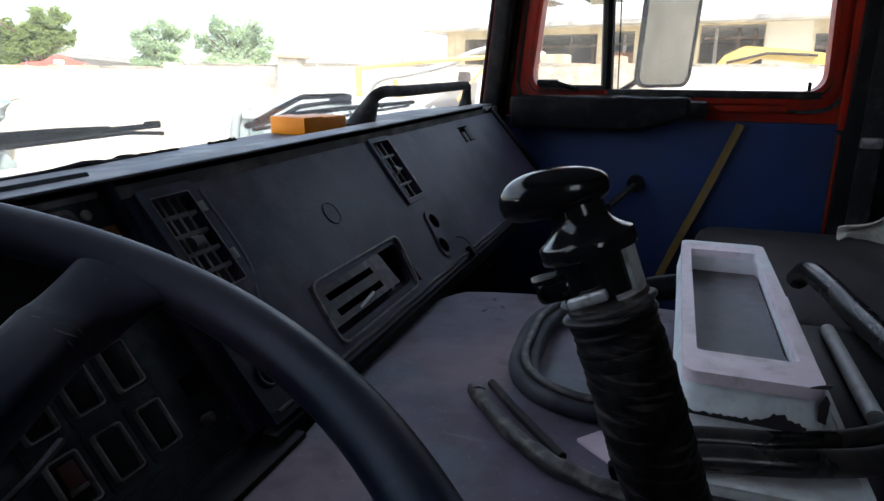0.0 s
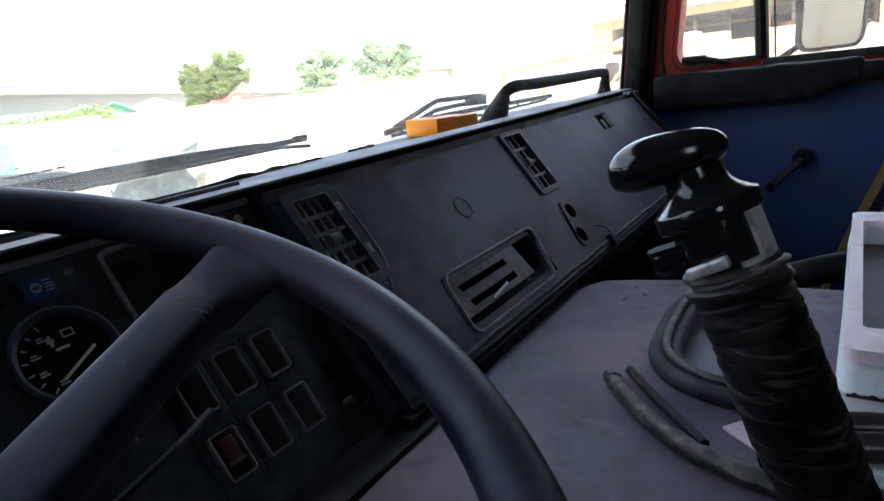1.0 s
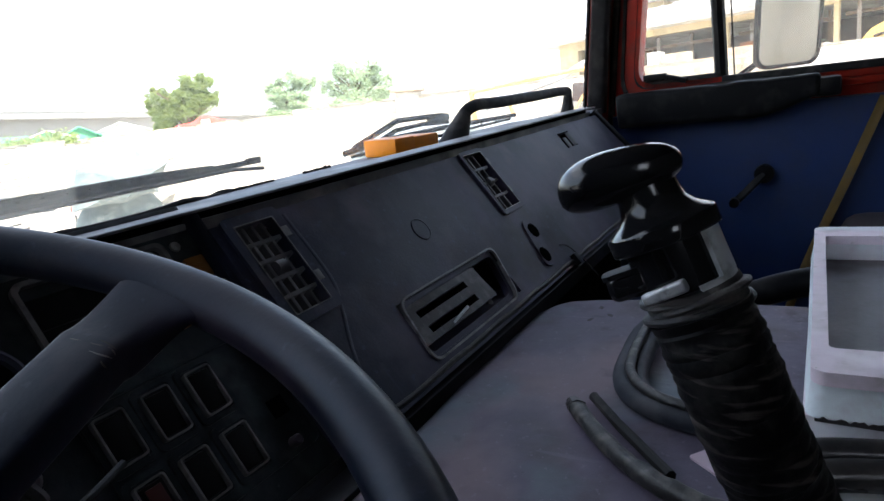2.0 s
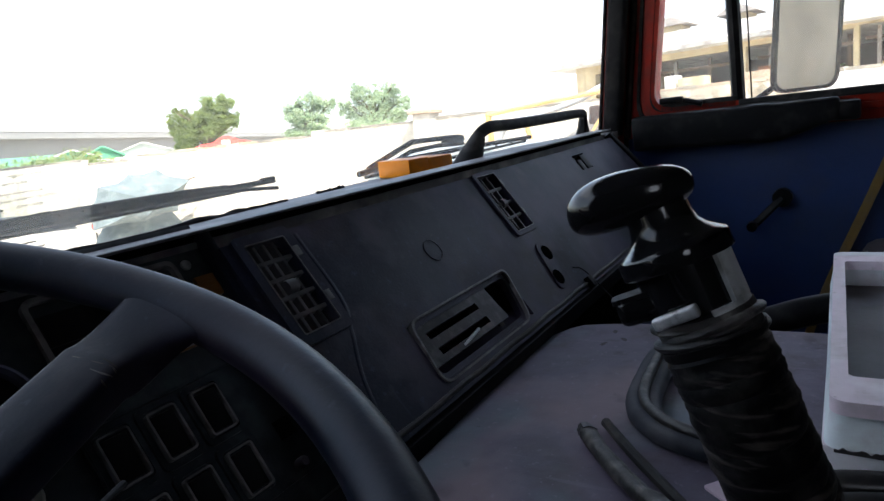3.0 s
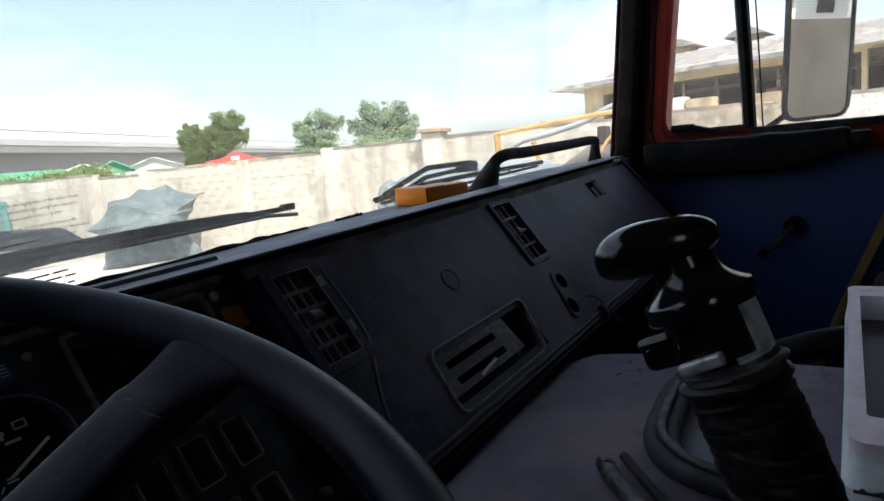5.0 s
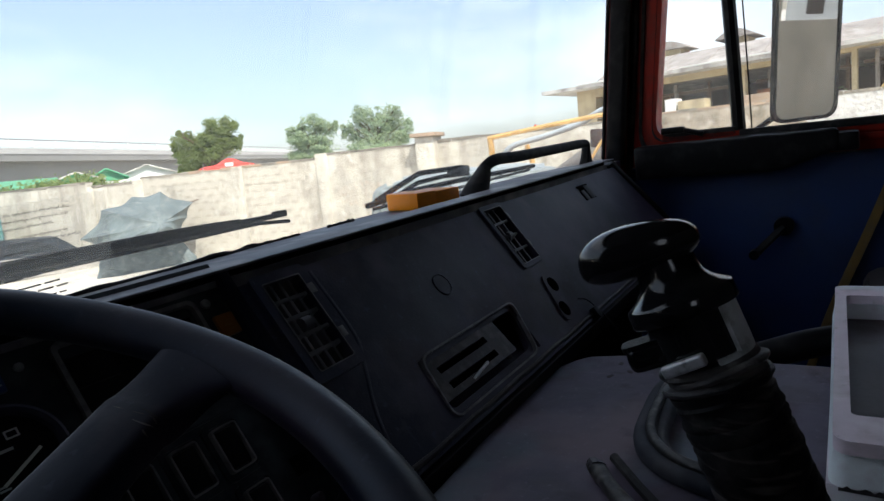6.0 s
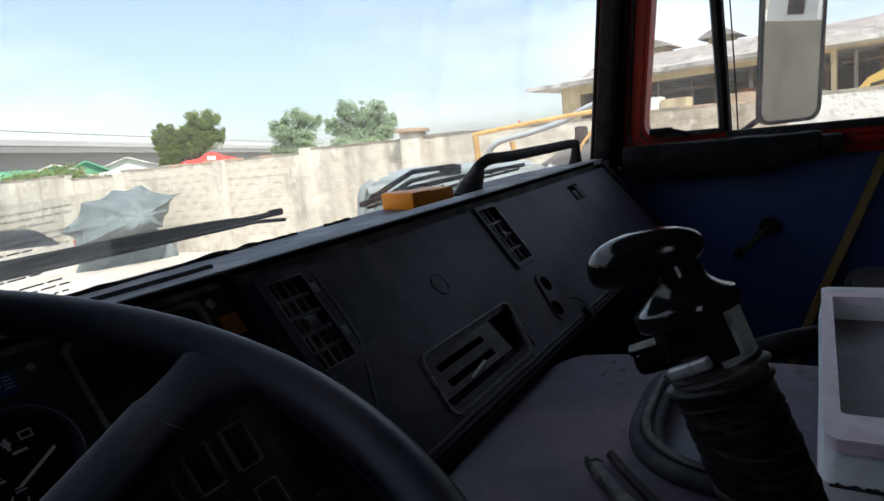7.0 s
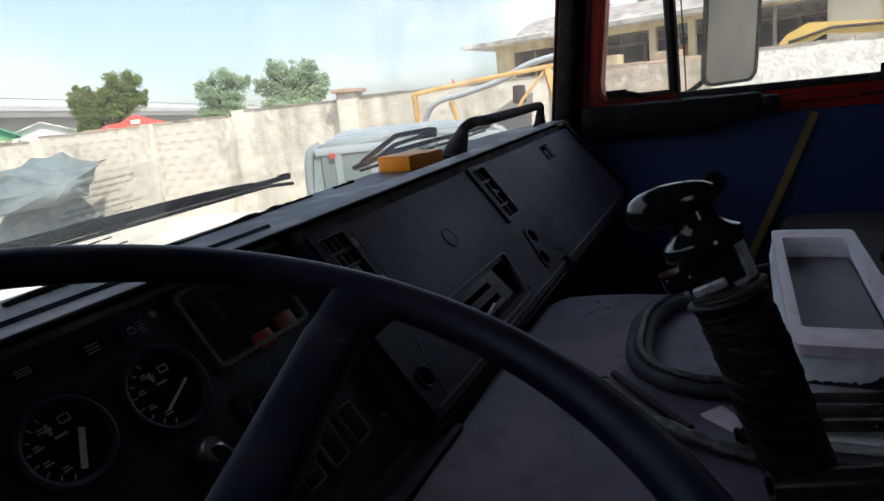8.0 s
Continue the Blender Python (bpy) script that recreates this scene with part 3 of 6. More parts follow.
solo("wall_front", joined(curved_band(-1.2, -0.132, 0.0, 0.0, 0.05), curved_band(0.53, 0.64, 0.085, 0.095, 0.05)), M_BLACK, (0.7, 0.66, -1.2), "black front bulkhead and windscreen header of the cab", "wall", kind="structure")
solo("driver_pillar", prism([(-0.345, 0.52), (-0.42, 0.52), (-0.42, 0.43), (-0.36, 0.43)], -0.2, 0.62), M_BLACK, (-0.39, 0.48, -0.2), "black windscreen pillar beside the driver", "pillar", kind="structure")
solo("wall_passenger_front", box(1.79, 1.86, 0.46, 0.56, -1.2, -0.12, 0.004), M_BLACK, (1.82, 0.5, -1.2), "black footwell side in front of the passenger door", "wall", kind="structure")

# windscreen
ws = thing("windscreen", (0.7, 0.655, -0.13), "dusty curved windscreen in a black rubber seal", "windscreen", kind="structure")
pane = part("pane", curved_band(-0.135, 0.535, 0.0, 0.085, 0.004), M_GLASS, ws)
pane.visible_shadow = False
part("seal", curved_band(-0.137, -0.112, -0.004, 0.0, 0.012), M_RUBBER, ws)

# passenger-side windscreen pillar
pil = thing("windscreen_pillar", (1.78, 0.5, -0.13), "black-trimmed windscreen pillar beside the passenger door", "pillar", kind="structure")


def leaning_post(section, z0, z1, lean):
    bm = prism(section, z0, z1)
    for v in bm.verts:
        v.co.y -= lean * (v.co.z + 0.1)
    return bm


part("pillar_post", leaning_post([(1.755, 0.47), (1.85, 0.46), (1.85, 0.53), (1.77, 0.53)], -0.3, 0.64, 0.11), M_RED, pil)
trim = leaning_post(rounded(1.735, 1.768, 0.462, 0.512, 0.012, 4), -0.12, 0.62, 0.11)
part("pillar_trim", trim, M_BLACK, pil)
part("rubber_edge", leaning_post(rounded(1.738, 1.75, 0.513, 0.522, 0.004, 3), -0.12, 0.62, 0.11), M_RUBBER, pil)

# passenger door
door = thing("door_1", (1.82, 0.05, -1.15), "red truck door with a blue lower panel", "door", kind="structure")
SF = side_frame(1.80)
OPEN = [(-0.318, -0.063), (0.39, -0.063), (0.33, 0.47), (-0.298, 0.47)]


def grown(pts, d):
    c = Vector((0.03, 0.2))
    return [(p[0] + math.copysign(d, p[0] - c.x), p[1] + math.copysign(d, p[1] - c.y)) for p in pts]


def window_outline(grow, r):
    return rounded_poly(grown(OPEN, grow), r)


part("door_frame", rim(rounded_poly([(-0.36, -0.135), (0.468, -0.135), (0.395, 0.57), (-0.345, 0.57)], 0.006), window_outline(0, 0.05), -0.05, 0.0, m=SF), M_RED, door)
part("inner_flange", rim(window_outline(0.028, 0.07), window_outline(0.0, 0.05), 0.0, 0.012, m=SF), M_RED, door)
part("outer_bead", rim(window_outline(0.05, 0.08), window_outline(0.042, 0.078), 0.0, 0.006, m=SF), M_RUBBER, door)
part("window_seal", rim(window_outline(0.011, 0.058), window_outline(-0.011, 0.045), -0.03, 0.0145, m=SF), M_RUBBER, door)
part("front_weatherstrip", tube([(1.79, 0.462, -0.13), (1.79, 0.43, 0.15), (1.79, 0.392, 0.56)], 0.009, 8), M_RUBBER, door)
part("lower_panel", joined(box(1.79, 1.85, -0.36, 0.46, -1.15, -0.137, 0.004)), M_BLUE, door, "blue painted door panel")
wp = part("window_pane", plate(-0.318, 0.19, -0.07, 0.455, 0.004, m=side_frame(1.826)), M_SIDEGLASS, door)
wp.visible_shadow = False
wq = part("quarter_pane", plate(0.19, 0.39, -0.06, 0.46, 0.004, m=side_frame(1.816)), M_SIDEGLASS, door)
wq.visible_shadow = False
part("divider_bar", tube([(1.805, 0.19, -0.075), (1.805, 0.196, 0.1), (1.805, 0.202, 0.24), (1.805, 0.21, 0.46)], 0.016, 8), M_BLACK, door)
part("pane_edge", tube([(1.822, 0.163, -0.07), (1.822, 0.168, 0.1), (1.822, 0.182, 0.46)], 0.0018, 6), M_RUBBER, door)
part("quarter_sill", joined(box(1.788, 1.82, 0.19, 0.376, -0.078, -0.052, 0.005)), M_RUBBER, door)
part("window_sill", box(1.783, 1.82, -0.31, 0.188, -0.079, -0.061, 0.004), M_RUBBER, door)
part("quarter_latch", joined(box(1.775, 1.8, 0.315, 0.372, -0.055, -0.038, 0.005), tube([(1.79, 0.33, -0.045), (1.785, 0.27, -0.062)], 0.007, 8)), M_BLACK, door)
rb_ = box(1.715, 1.79, -0.02, 0.43, -0.162, -0.077, 0.012, 3)
bmesh.ops.subdivide_edges(rb_, edges=[e for e in rb_.edges if abs(e.verts[0].co.y - e.verts[1].co.y) > 0.3], cuts=16)
for v in rb_.verts:
    if v.co.z < -0.12:
        v.co.z += 0.035 * max(0.0, min(1.0, (0.09 - v.co.y) / 0.1))
rail = part("door_rail", roughen(rb_, 0.004, 20), M_BLACK, door, "torn black padded strip along the door sill")
part("rail_end", roughen(box(1.722, 1.79, -0.06, 0.002, -0.128, -0.086, 0.01, 2), 0.003, 25), M_BLACK, rail)
part("pressed_slot", box(1.781, 1.79, -0.24, -0.03, -0.112, -0.096, 0.003), M_RED, door)
part("lock_button", tube([(1.812, -0.285, -0.075), (1.812, -0.285, -0.04)], 0.004, 8), M_BLACK, door)
crank = part("window_crank", tube([(1.79, 0.096, -0.302), (1.765, 0.096, -0.302)], 0.022, 16), M_BLACK, door)
part("crank_arm", tube(spline([(1.768, 0.096, -0.302), (1.758, 0.128, -0.335), (1.755, 0.16, -0.368)], 4), 0.011, 8, flat=0.6), M_BLACK, crank)
part("crank_knob", tube([(1.76, 0.16, -0.366), (1.735, 0.16, -0.366)], 0.012, 10), M_BLACK, crank)
solo("pull_strap", tube(spline([(1.782, -0.142, -0.142), (1.776, -0.071, -0.33), (1.778, 0.003, -0.52), (1.782, 0.06, -0.7)], 5), 0.0125, 8, flat=0.25), M_YELLOW, (1.78, 0.0, -0.5), "faded yellow webbing strap hung across the blue door panel", "strap")

# dark post and belt gear behind the door
post = thing("rear_door_post", (1.78, -0.43, -1.15), "black-painted post behind the passenger door", "pillar", kind="structure")
part("post", box(1.755, 1.86, -0.82, -0.365, -1.15, 0.6, 0.012), M_BLACK, post)
part("red_edge", box(1.775, 1.8, -0.372, -0.352, -0.15, 0.55, 0.006), M_RED, post, "strip of bare red paint")
# added black cover darkens the lower red edge as shade; a narrow strip stays red
part("lower_edge", box(1.775, 1.8, -0.372, -0.352, -1.0, -0.152, 0.006), M_RUBBER, post)
part("bare_strip", box(1.772, 1.78, -0.36, -0.354, -0.6, -0.16, 0.002), M_RED, post, "narrow strip of bare red paint")
belt = thing("seat_belt", (1.73, -0.41, -0.18), "black seat belt anchor with a steel buckle end", "seat belt")
part("webbing", box(1.745, 1.752, -0.44, -0.395, -0.9, 0.45), M_RUBBER, belt)
part("buckle", box(1.735, 1.755, -0.44, -0.395, -0.185, -0.16, 0.005), M_STEEL, belt, "worn steel buckle")

# outside mirror
mir = thing("door_mirror", (1.9, 0.16, -0.08), "tall rectangular wing mirror on a bent black bracket", "mirror")
MIR = plane_frame((1.985, 0.05, 0.103), (0.728, -0.685, 0), (-0.0577, -0.0577, 1))
part("housing", prism(rounded(-0.092, 0.092, -0.158, 0.19, 0.03), -0.016, 0.0, m=MIR), M_BLACK, mir)
part("mirror_frame", rim(rounded(-0.102, 0.102, -0.165, 0.2, 0.037), rounded(-0.093, 0.093, -0.156, 0.191, 0.029), -0.006, 0.006, m=MIR), M_RUBBER, mir)
part("mirror_glass", prism(rounded(-0.094, 0.094, -0.157, 0.192, 0.03), 0.001, 0.003, m=MIR), M_MIRROR, mir)
part("bracket", tube(spline([(1.86, 0.2, -0.095), (1.9, 0.17, -0.075), (1.96, 0.115, -0.035), (1.99, 0.09, 0.0), (1.995, 0.07, 0.1)], 5), 0.008, 8), M_BLACK, mir)

# ---- dashboard ----
dash = thing("dashboard", (0.7, 0.5, -0.33), "long dusty grey plastic dashboard with vents and an ashtray tray", "dashboard")
FACE = plane_frame((0, 0.4565, -0.105), (1, 0, 0), (0, 0.594, 0.8045))
XR = 1.60
face_holes = [(0.452, 0.508, -0.122, -0.018), (0.908, 0.968, -0.122, -0.018), (0.575, 0.805, -0.231, -0.161)]
part("face_panel", plate(0.43, XR, -0.252, -0.0125, 0.012, holes=face_holes + [(1.308, 1.372, -0.066, -0.029)], m=FACE), M_DASH, dash)
la = joined(box(1.305, 1.376, -0.068, -0.027, -0.016, -0.012), box(1.345, 1.371, -0.065, -0.032, -0.012, 0.001, 0.002), box(1.318, 1.338, -0.066, -0.041, -0.012, 0.0005, 0.002))
la.transform(FACE)
part("latch", la, M_BLACK, dash, "black recessed latch")
part("backing", box(0.44, XR, -0.25, -0.012, -0.06, -0.05, m=FACE), M_BLACK, dash)
# top shelf behind the lip, and a near-black strip for the shade beneath it
part("top_shelf", prism([(-0.36, 0.468), (XR + 0.13, 0.468)] + [(x, y - 0.003) for x, y in WCURVE[::-1][1:]], -0.135, -0.108), M_DASH_TOP, dash, "dusty faded top shelf")
part("front_rail", roughen(box(-0.4, XR + 0.01, 0.472, 0.492, -0.135, -0.1, 0.003, 3), 0.0008, 30), M_HOLE, dash, "near-black strip for the shaded gap under the lip")
part("shelf_lip", roughen(box(-0.4, XR + 0.03, 0.4535, 0.497, -0.0986, -0.0957, 0.0013, 3), 0.0007, 22), M_DASH_TOP, dash, "faded grey lip along the front of the shelf")
part("face_end", prism([(XR, -0.252), (XR + 0.072, -0.252), (XR + 0.004, -0.0125), (XR, -0.0125)], -0.012, 0.0, m=FACE), M_DASH, dash)
part("end_trim", tube([FACE @ Vector((XR + 0.014, 0.0, -0.004)), FACE @ Vector((XR + 0.086, -0.252, -0.004))], 0.012, 8), M_BLACK, dash)
part("end_strip", prism([(XR + 0.098, -0.252), (XR + 0.118, -0.252), (XR + 0.046, 0.0), (XR + 0.026, 0.0)], -0.012, -0.002, m=FACE), M_DASH, dash)
part("bottom_rail", roughen(box(0.42, XR, 0.3015, 0.319, -0.335, -0.311, 0.004), 0.0012, 25), M_BLACK, dash)
part("worn_ridge", tube([FACE @ Vector((0.44 + (XR - 0.4) * i / 30, -0.2445 + 0.0008 * math.sin(i * 2.1), 0.0004)) for i in range(31)], 0.0032, 8), M_SHELL, dash, "brown scuffed ridge along the lower edge")
# lifted strip of trim on the shelf towards the driver
part("lifted_trim", roughen(tube([(0.2 + 0.03 * i, 0.585 + 0.0015 * i, -0.1075 + 0.0015 * math.sin(i * 1.3)) for i in range(14)], 0.004, 6, flat=0.5), 0.002, 30), M_BLACK, dash)
def torn_strip(x0, x1, y, seed):
    """A ragged strip of old sealing that stands up from the shelf."""
    pts = [(x0 + (x1 - x0) * i / 24, y + 0.01 * (x0 + (x1 - x0) * i / 24), -0.107) for i in range(25)]
    return tube(pts, [0.0015 + 0.006 * abs(noise.noise((i * 0.22, seed, 0.3))) for i in range(25)], 6, flat=0.7)


part("torn_sealing", torn_strip(0.53, 0.68, 0.602, 1.0), M_BLACK, dash)
part("torn_sealing", torn_strip(0.74, 0.8, 0.603, 5.0), M_BLACK, dash)


def dash_vent(x0, x1, v0, v1, cols, rows, frame_w):
    """A recessed vent: frame, near-black back for the shade inside, upright and level slats and a small thumb wheel."""
    m = FACE
    vf = part("vent_frame", rim(rounded(x0 - frame_w, x1 + frame_w, v0 - frame_w, v1 + frame_w, 0.006), rounded(x0, x1, v0, v1, 0.002), -0.01, 0.004, m=m), M_DASH, dash)
    part("worn_rim", rim(rounded(x0 - 0.0012, x1 + 0.0012, v0 - 0.0012, v1 + 0.0012, 0.002), rounded(x0, x1, v0, v1, 0.002), 0.003, 0.0046, m=m), M_WORN, vf)
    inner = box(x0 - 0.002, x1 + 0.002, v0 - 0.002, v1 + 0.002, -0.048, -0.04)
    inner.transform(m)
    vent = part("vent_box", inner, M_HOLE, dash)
    for i in range(1, cols):
        x = x0 + (x1 - x0) * i / cols
        part("upright_slat", box(x - 0.0019, x + 0.0019, v0, v1, -0.018, -0.0012, 0.0008, m=m), M_SLAT, vent)
    for j in range(1, rows):
        v = v0 + (v1 - v0) * j / rows
        part("level_slat", box(x0, x1, v - 0.0022, v + 0.0022, -0.014, -0.0006, 0.0008, m=m), M_SLAT, vent)
    part("thumb_wheel", tube([m @ Vector(((x0 + x1) / 2 - 0.006, (v0 + v1) / 2, -0.003)), m @ Vector(((x0 + x1) / 2 + 0.006, (v0 + v1) / 2, -0.003))], 0.0075, 12), M_SLAT, vent)
    for k in (0.2, 0.75):
        v = v0 + (v1 - v0) * k
        part("clip", box(x1 + 0.001, x1 + frame_w - 0.002, v, v + 0.012, 0.003, 0.0048, 0.001, m=m), M_WORN, vent)


dash_vent(0.4525, 0.501, -0.121, -0.021, 4, 5, 0.0115)
dash_vent(0.91, 0.966, -0.121, -0.019, 3, 4, 0.008)

# moulded ridge that runs down from the first vent
part("face_ridge", tube(spline([FACE @ Vector(p) for p in ((0.521, -0.02, -0.0079), (0.522, -0.1, -0.0079), (0.508, -0.135, -0.0079), (0.482, -0.185, -0.0079), (0.466, -0.25, -0.0079))], 5), 0.0085, 14), M_DASH, dash)

# ashtray with a louvred part and an open pocket
TRAY_O = [(0.571, -0.2355), (0.791, -0.2355), (0.8145, -0.1575), (0.58, -0.1575)]
TRAY_I = [(0.5737, -0.233), (0.7892, -0.233), (0.811, -0.16), (0.5827, -0.16)]
ash = part("ashtray_frame", rim(rounded_poly(TRAY_O, 0.017), rounded_poly(TRAY_I, 0.0155), -0.006, 0.0025, m=FACE), M_WORN, dash)
part("inner_lip", rim(rounded_poly(TRAY_I, 0.0155), rounded_poly([(0.58, -0.2245), (0.784, -0.2245), (0.8025, -0.167), (0.588, -0.167)], 0.011), -0.012, -0.003, m=FACE), M_DASH, ash)
# near-black back stands for the shade deep in the ashtray
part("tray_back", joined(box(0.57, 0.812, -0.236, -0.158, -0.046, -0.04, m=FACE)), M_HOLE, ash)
part("lower_slope", prism([(-0.232, -0.001), (-0.232, -0.012), (-0.214, -0.03), (-0.21, -0.022)], 0.577, 0.803, m=FACE @ Matrix(((0, 0, 1, 0), (1, 0, 0, 0), (0, 1, 0, 0), (0, 0, 0, 1)))), M_DASH, ash)
lp = part("louvre_panel", plate(0.578, 0.75, -0.216, -0.162, 0.006, holes=[(0.6, 0.712, -0.187, -0.178), (0.6, 0.712, -0.208, -0.199)], m=FACE @ pose(0, 0, -0.022, -6, 0, 0)), M_SHELL, ash, "scuffed brown-black louvre panel")
part("louvre", box(0.598, 0.714, -0.198, -0.189, -0.026, -0.017, 0.0015, m=FACE), M_SHELL, lp)
part("pocket_wall", box(0.742, 0.752, -0.226, -0.163, -0.04, -0.012, 0.002, m=FACE), M_SHELL, ash)
part("broken_lever", tube([FACE @ Vector((0.64, -0.212, -0.001)), FACE @ Vector((0.68, -0.206, 0.001))], 0.0021, 6), M_STEEL, ash)
part("lever_stub", tube([FACE @ Vector((0.628, -0.2, -0.014)), FACE @ Vector((0.642, -0.212, -0.001))], 0.0012, 6), M_BLACK, ash)
# blank round plug, two knob holes with a pale surround, wire
part("round_plug", lathe([(0.0155, -0.001), (0.0155, 0.0008), (0.0148, 0.0012), (0.0142, 0.0004), (0.0, 0.0006)], 28, FACE @ pose(0.7037, -0.0948, 0.0)), M_DASH, dash)
part("knob_plate", prism(rounded_poly([(0.905, -0.228), (0.941, -0.231), (0.962, -0.152), (0.927, -0.15)], 0.014), 0.0, 0.003, m=FACE), M_DASH, dash)
# flat near-black discs stand for the shaded knob holes
for x, v in ((0.943, -0.1705), (0.924, -0.2105)):
    part("knob_hole", lathe([(0.0125, 0.003), (0.0125, 0.0036), (0.0, 0.0036)], 18, FACE @ pose(x, v, 0)), M_HOLE, dash)
part("loose_wire", tube(spline([FACE @ Vector((0.982, -0.212, 0.003)), FACE @ Vector((0.996, -0.222, 0.007)), FACE @ Vector((1.004, -0.25, 0.009)), (0.99, 0.27, -0.325)], 5), 0.001, 5), M_BLACK, dash)
part("hook", box(0.99, 1.005, -0.256, -0.236, 0.0, 0.01, 0.002, m=FACE), M_BLACK, dash)

sk = part("lighter_socket", lathe([(0.0138, 0.0), (0.0138, 0.0022), (0.0122, 0.003), (0.0105, 0.0024), (0.0105, 0.0012), (0.0, 0.0012)], 24, FACE @ pose(0.4555, -0.209, 0)), M_DASH, dash)
part("socket_hole", lathe([(0.01, 0.0013), (0.01, 0.0018), (0.0, 0.0018)], 20, FACE @ pose(0.4555, -0.209, 0)), M_HOLE, sk)

# ---- instrument panel ----
PANEL = plane_frame((0, 0.543 - 0.66 * 0.10, -0.10), (1, 0, 0), (0, 0.551, 0.8346))
inst = thing("instrument_panel", (0.2, 0.42, -0.3), "black instrument panel with round gauges and rocker switches", "instrument panel")
part("panel_board", box(-0.38, 0.428, -0.262, 0.01, -0.02, 0.0, 0.002, m=PANEL), M_PANEL, inst)
part("side_rib", box(0.422, 0.434, -0.262, -0.006, -0.01, 0.012, 0.003, m=PANEL), M_DASH, inst)
part("foot_rail", roughen(box(-0.38, 0.45, -0.285, -0.262, -0.02, 0.012, 0.005, m=PANEL), 0.0015, 20), M_BLACK, inst)
part("lower_apron", box(-0.38, 0.45, 0.29, 0.32, -0.62, -0.32, 0.004), M_BLACK, inst)


def gauge(x, v, r, needle, width):
    g = part("gauge", lathe([(r - 0.002, -0.002), (r - 0.002, 0.004), (0.0, 0.004)], 40, PANEL @ pose(x, v, 0)), M_BLACK, inst)
    part("dial", lathe([(r - 0.003, 0.0042), (r - 0.0032, 0.005), (0.0, 0.005)], 32, PANEL @ pose(x, v, 0)), M_DIAL, g)
    part("bezel", lathe([(r - 0.0045, 0.0045), (r - 0.003, 0.0085), (r, 0.0102), (r + 0.0025, 0.0088), (r + 0.0035, 0.001), (r - 0.0045, 0.001)], 48, PANEL @ pose(x, v, 0)), M_DASH, g)
    # the needle from its tail to its tip, about the dial's middle
    tail, tip = Vector(needle[:2]), Vector(needle[2:])
    d = tip - tail
    nd = PANEL @ pose(x + tail.x, v + tail.y, 0.0062, 0, 0, math.degrees(math.atan2(d.y, d.x)))
    part("needle", box(0, d.length, -width, width, 0, 0.0008, m=nd), M_PALE, g, "pale needle")
    for a in range(110, 251, 20):
        part("tick", box(r * 0.72, r * 0.84, -0.0006, 0.0006, 0, 0.0005, m=PANEL @ pose(x, v, 0.0052, 0, 0, a)), M_PRINT, g)
    for a in range(120, 241, 40):
        cx, cv = x + r * 0.56 * math.cos(radians(a)), v + r * 0.56 * math.sin(radians(a))
        part("figure", joined(box(cx - 0.0038, cx + 0.0028, cv - 0.0017, cv - 0.0004, 0.0051, 0.0056, m=PANEL), box(cx - 0.0034, cx + 0.001, cv + 0.0006, cv + 0.0018, 0.0051, 0.0056, m=PANEL)), M_PRINT, g)
    # battery-like outline and a line of small print on the dial
    part("printed_box", rim([(x + 0.003, v + 0.0125), (x + 0.0115, v + 0.0125), (x + 0.0115, v + 0.0185), (x + 0.003, v + 0.0185)], [(x + 0.0041, v + 0.0136), (x + 0.0104, v + 0.0136), (x + 0.0104, v + 0.0174), (x + 0.0041, v + 0.0174)], 0.0051, 0.0056, m=PANEL), M_PRINT, g)
    part("small_print", box(x - 0.005, x + 0.0045, v + 0.0052, v + 0.0072, 0.0051, 0.0055, m=PANEL), M_PRINT, g)
    part("symbol", joined(box(-0.008, -0.003, 0.012, 0.0145, 0.0051, 0.0056, m=PANEL @ pose(x, v, 0)), box(-0.0065, -0.0042, 0.009, 0.0175, 0.0051, 0.0056, m=PANEL @ pose(x, v, 0))), M_PRINT, g)


gauge(0.2087, -0.0895, 0.034, (-0.01, -0.0155, 0.0185, -0.0005), 0.0011)
gauge(0.126, -0.087, 0.0305, (-0.001, -0.021, 0.0125, 0.004), 0.0022)
gauge(0.02, -0.09, 0.045, (0.005, -0.02, -0.02, 0.02), 0.0015)


def lens(x, v, w, h, mat_, label):
    o = part("warning_lamp", box(x - w / 2, x + w / 2, v - h / 2, v + h / 2, 0, 0.005, 0.0015, m=PANEL), mat_, inst, label)
    part("lamp_symbol", joined(*[box(x - w * 0.3, x + w * 0.2, v + h * k - h * 0.05, v + h * k + h * 0.05, 0.005, 0.0054, m=PANEL) for k in (-0.2, 0.0, 0.2)]), M_PRINT if mat_ is M_DIAL else mat_, o)


lens(0.216, -0.036, 0.022, 0.018, M_BLUELAMP, "blue main-beam warning lamp")
part("beam_symbol", joined(lathe([(0.0038, 0), (0.0038, 0.0005), (0.0028, 0.0005), (0.0028, 0)], 20, PANEL @ pose(0.2135, -0.036, 0.005)), *[box(0.219, 0.2245, -0.036 + k - 0.0005, -0.036 + k + 0.0005, 0.005, 0.0055, m=PANEL) for k in (-0.004, -0.0013, 0.0013, 0.004)]), M_PRINT, inst)
lens(0.18, -0.036, 0.022, 0.014, M_DIAL, "dark warning lamp")
lens(0.13, -0.031, 0.022, 0.01, M_DIAL, "dark warning lamp")
lens(0.322, -0.0955, 0.024, 0.017, M_TAIL, "red warning lamp")
lens(0.3575, -0.0915, 0.026, 0.019, M_AMBERLAMP, "amber warning lamp")
lens(0.408, -0.055, 0.02, 0.022, M_AMBERLAMP, "amber symbol lamp")
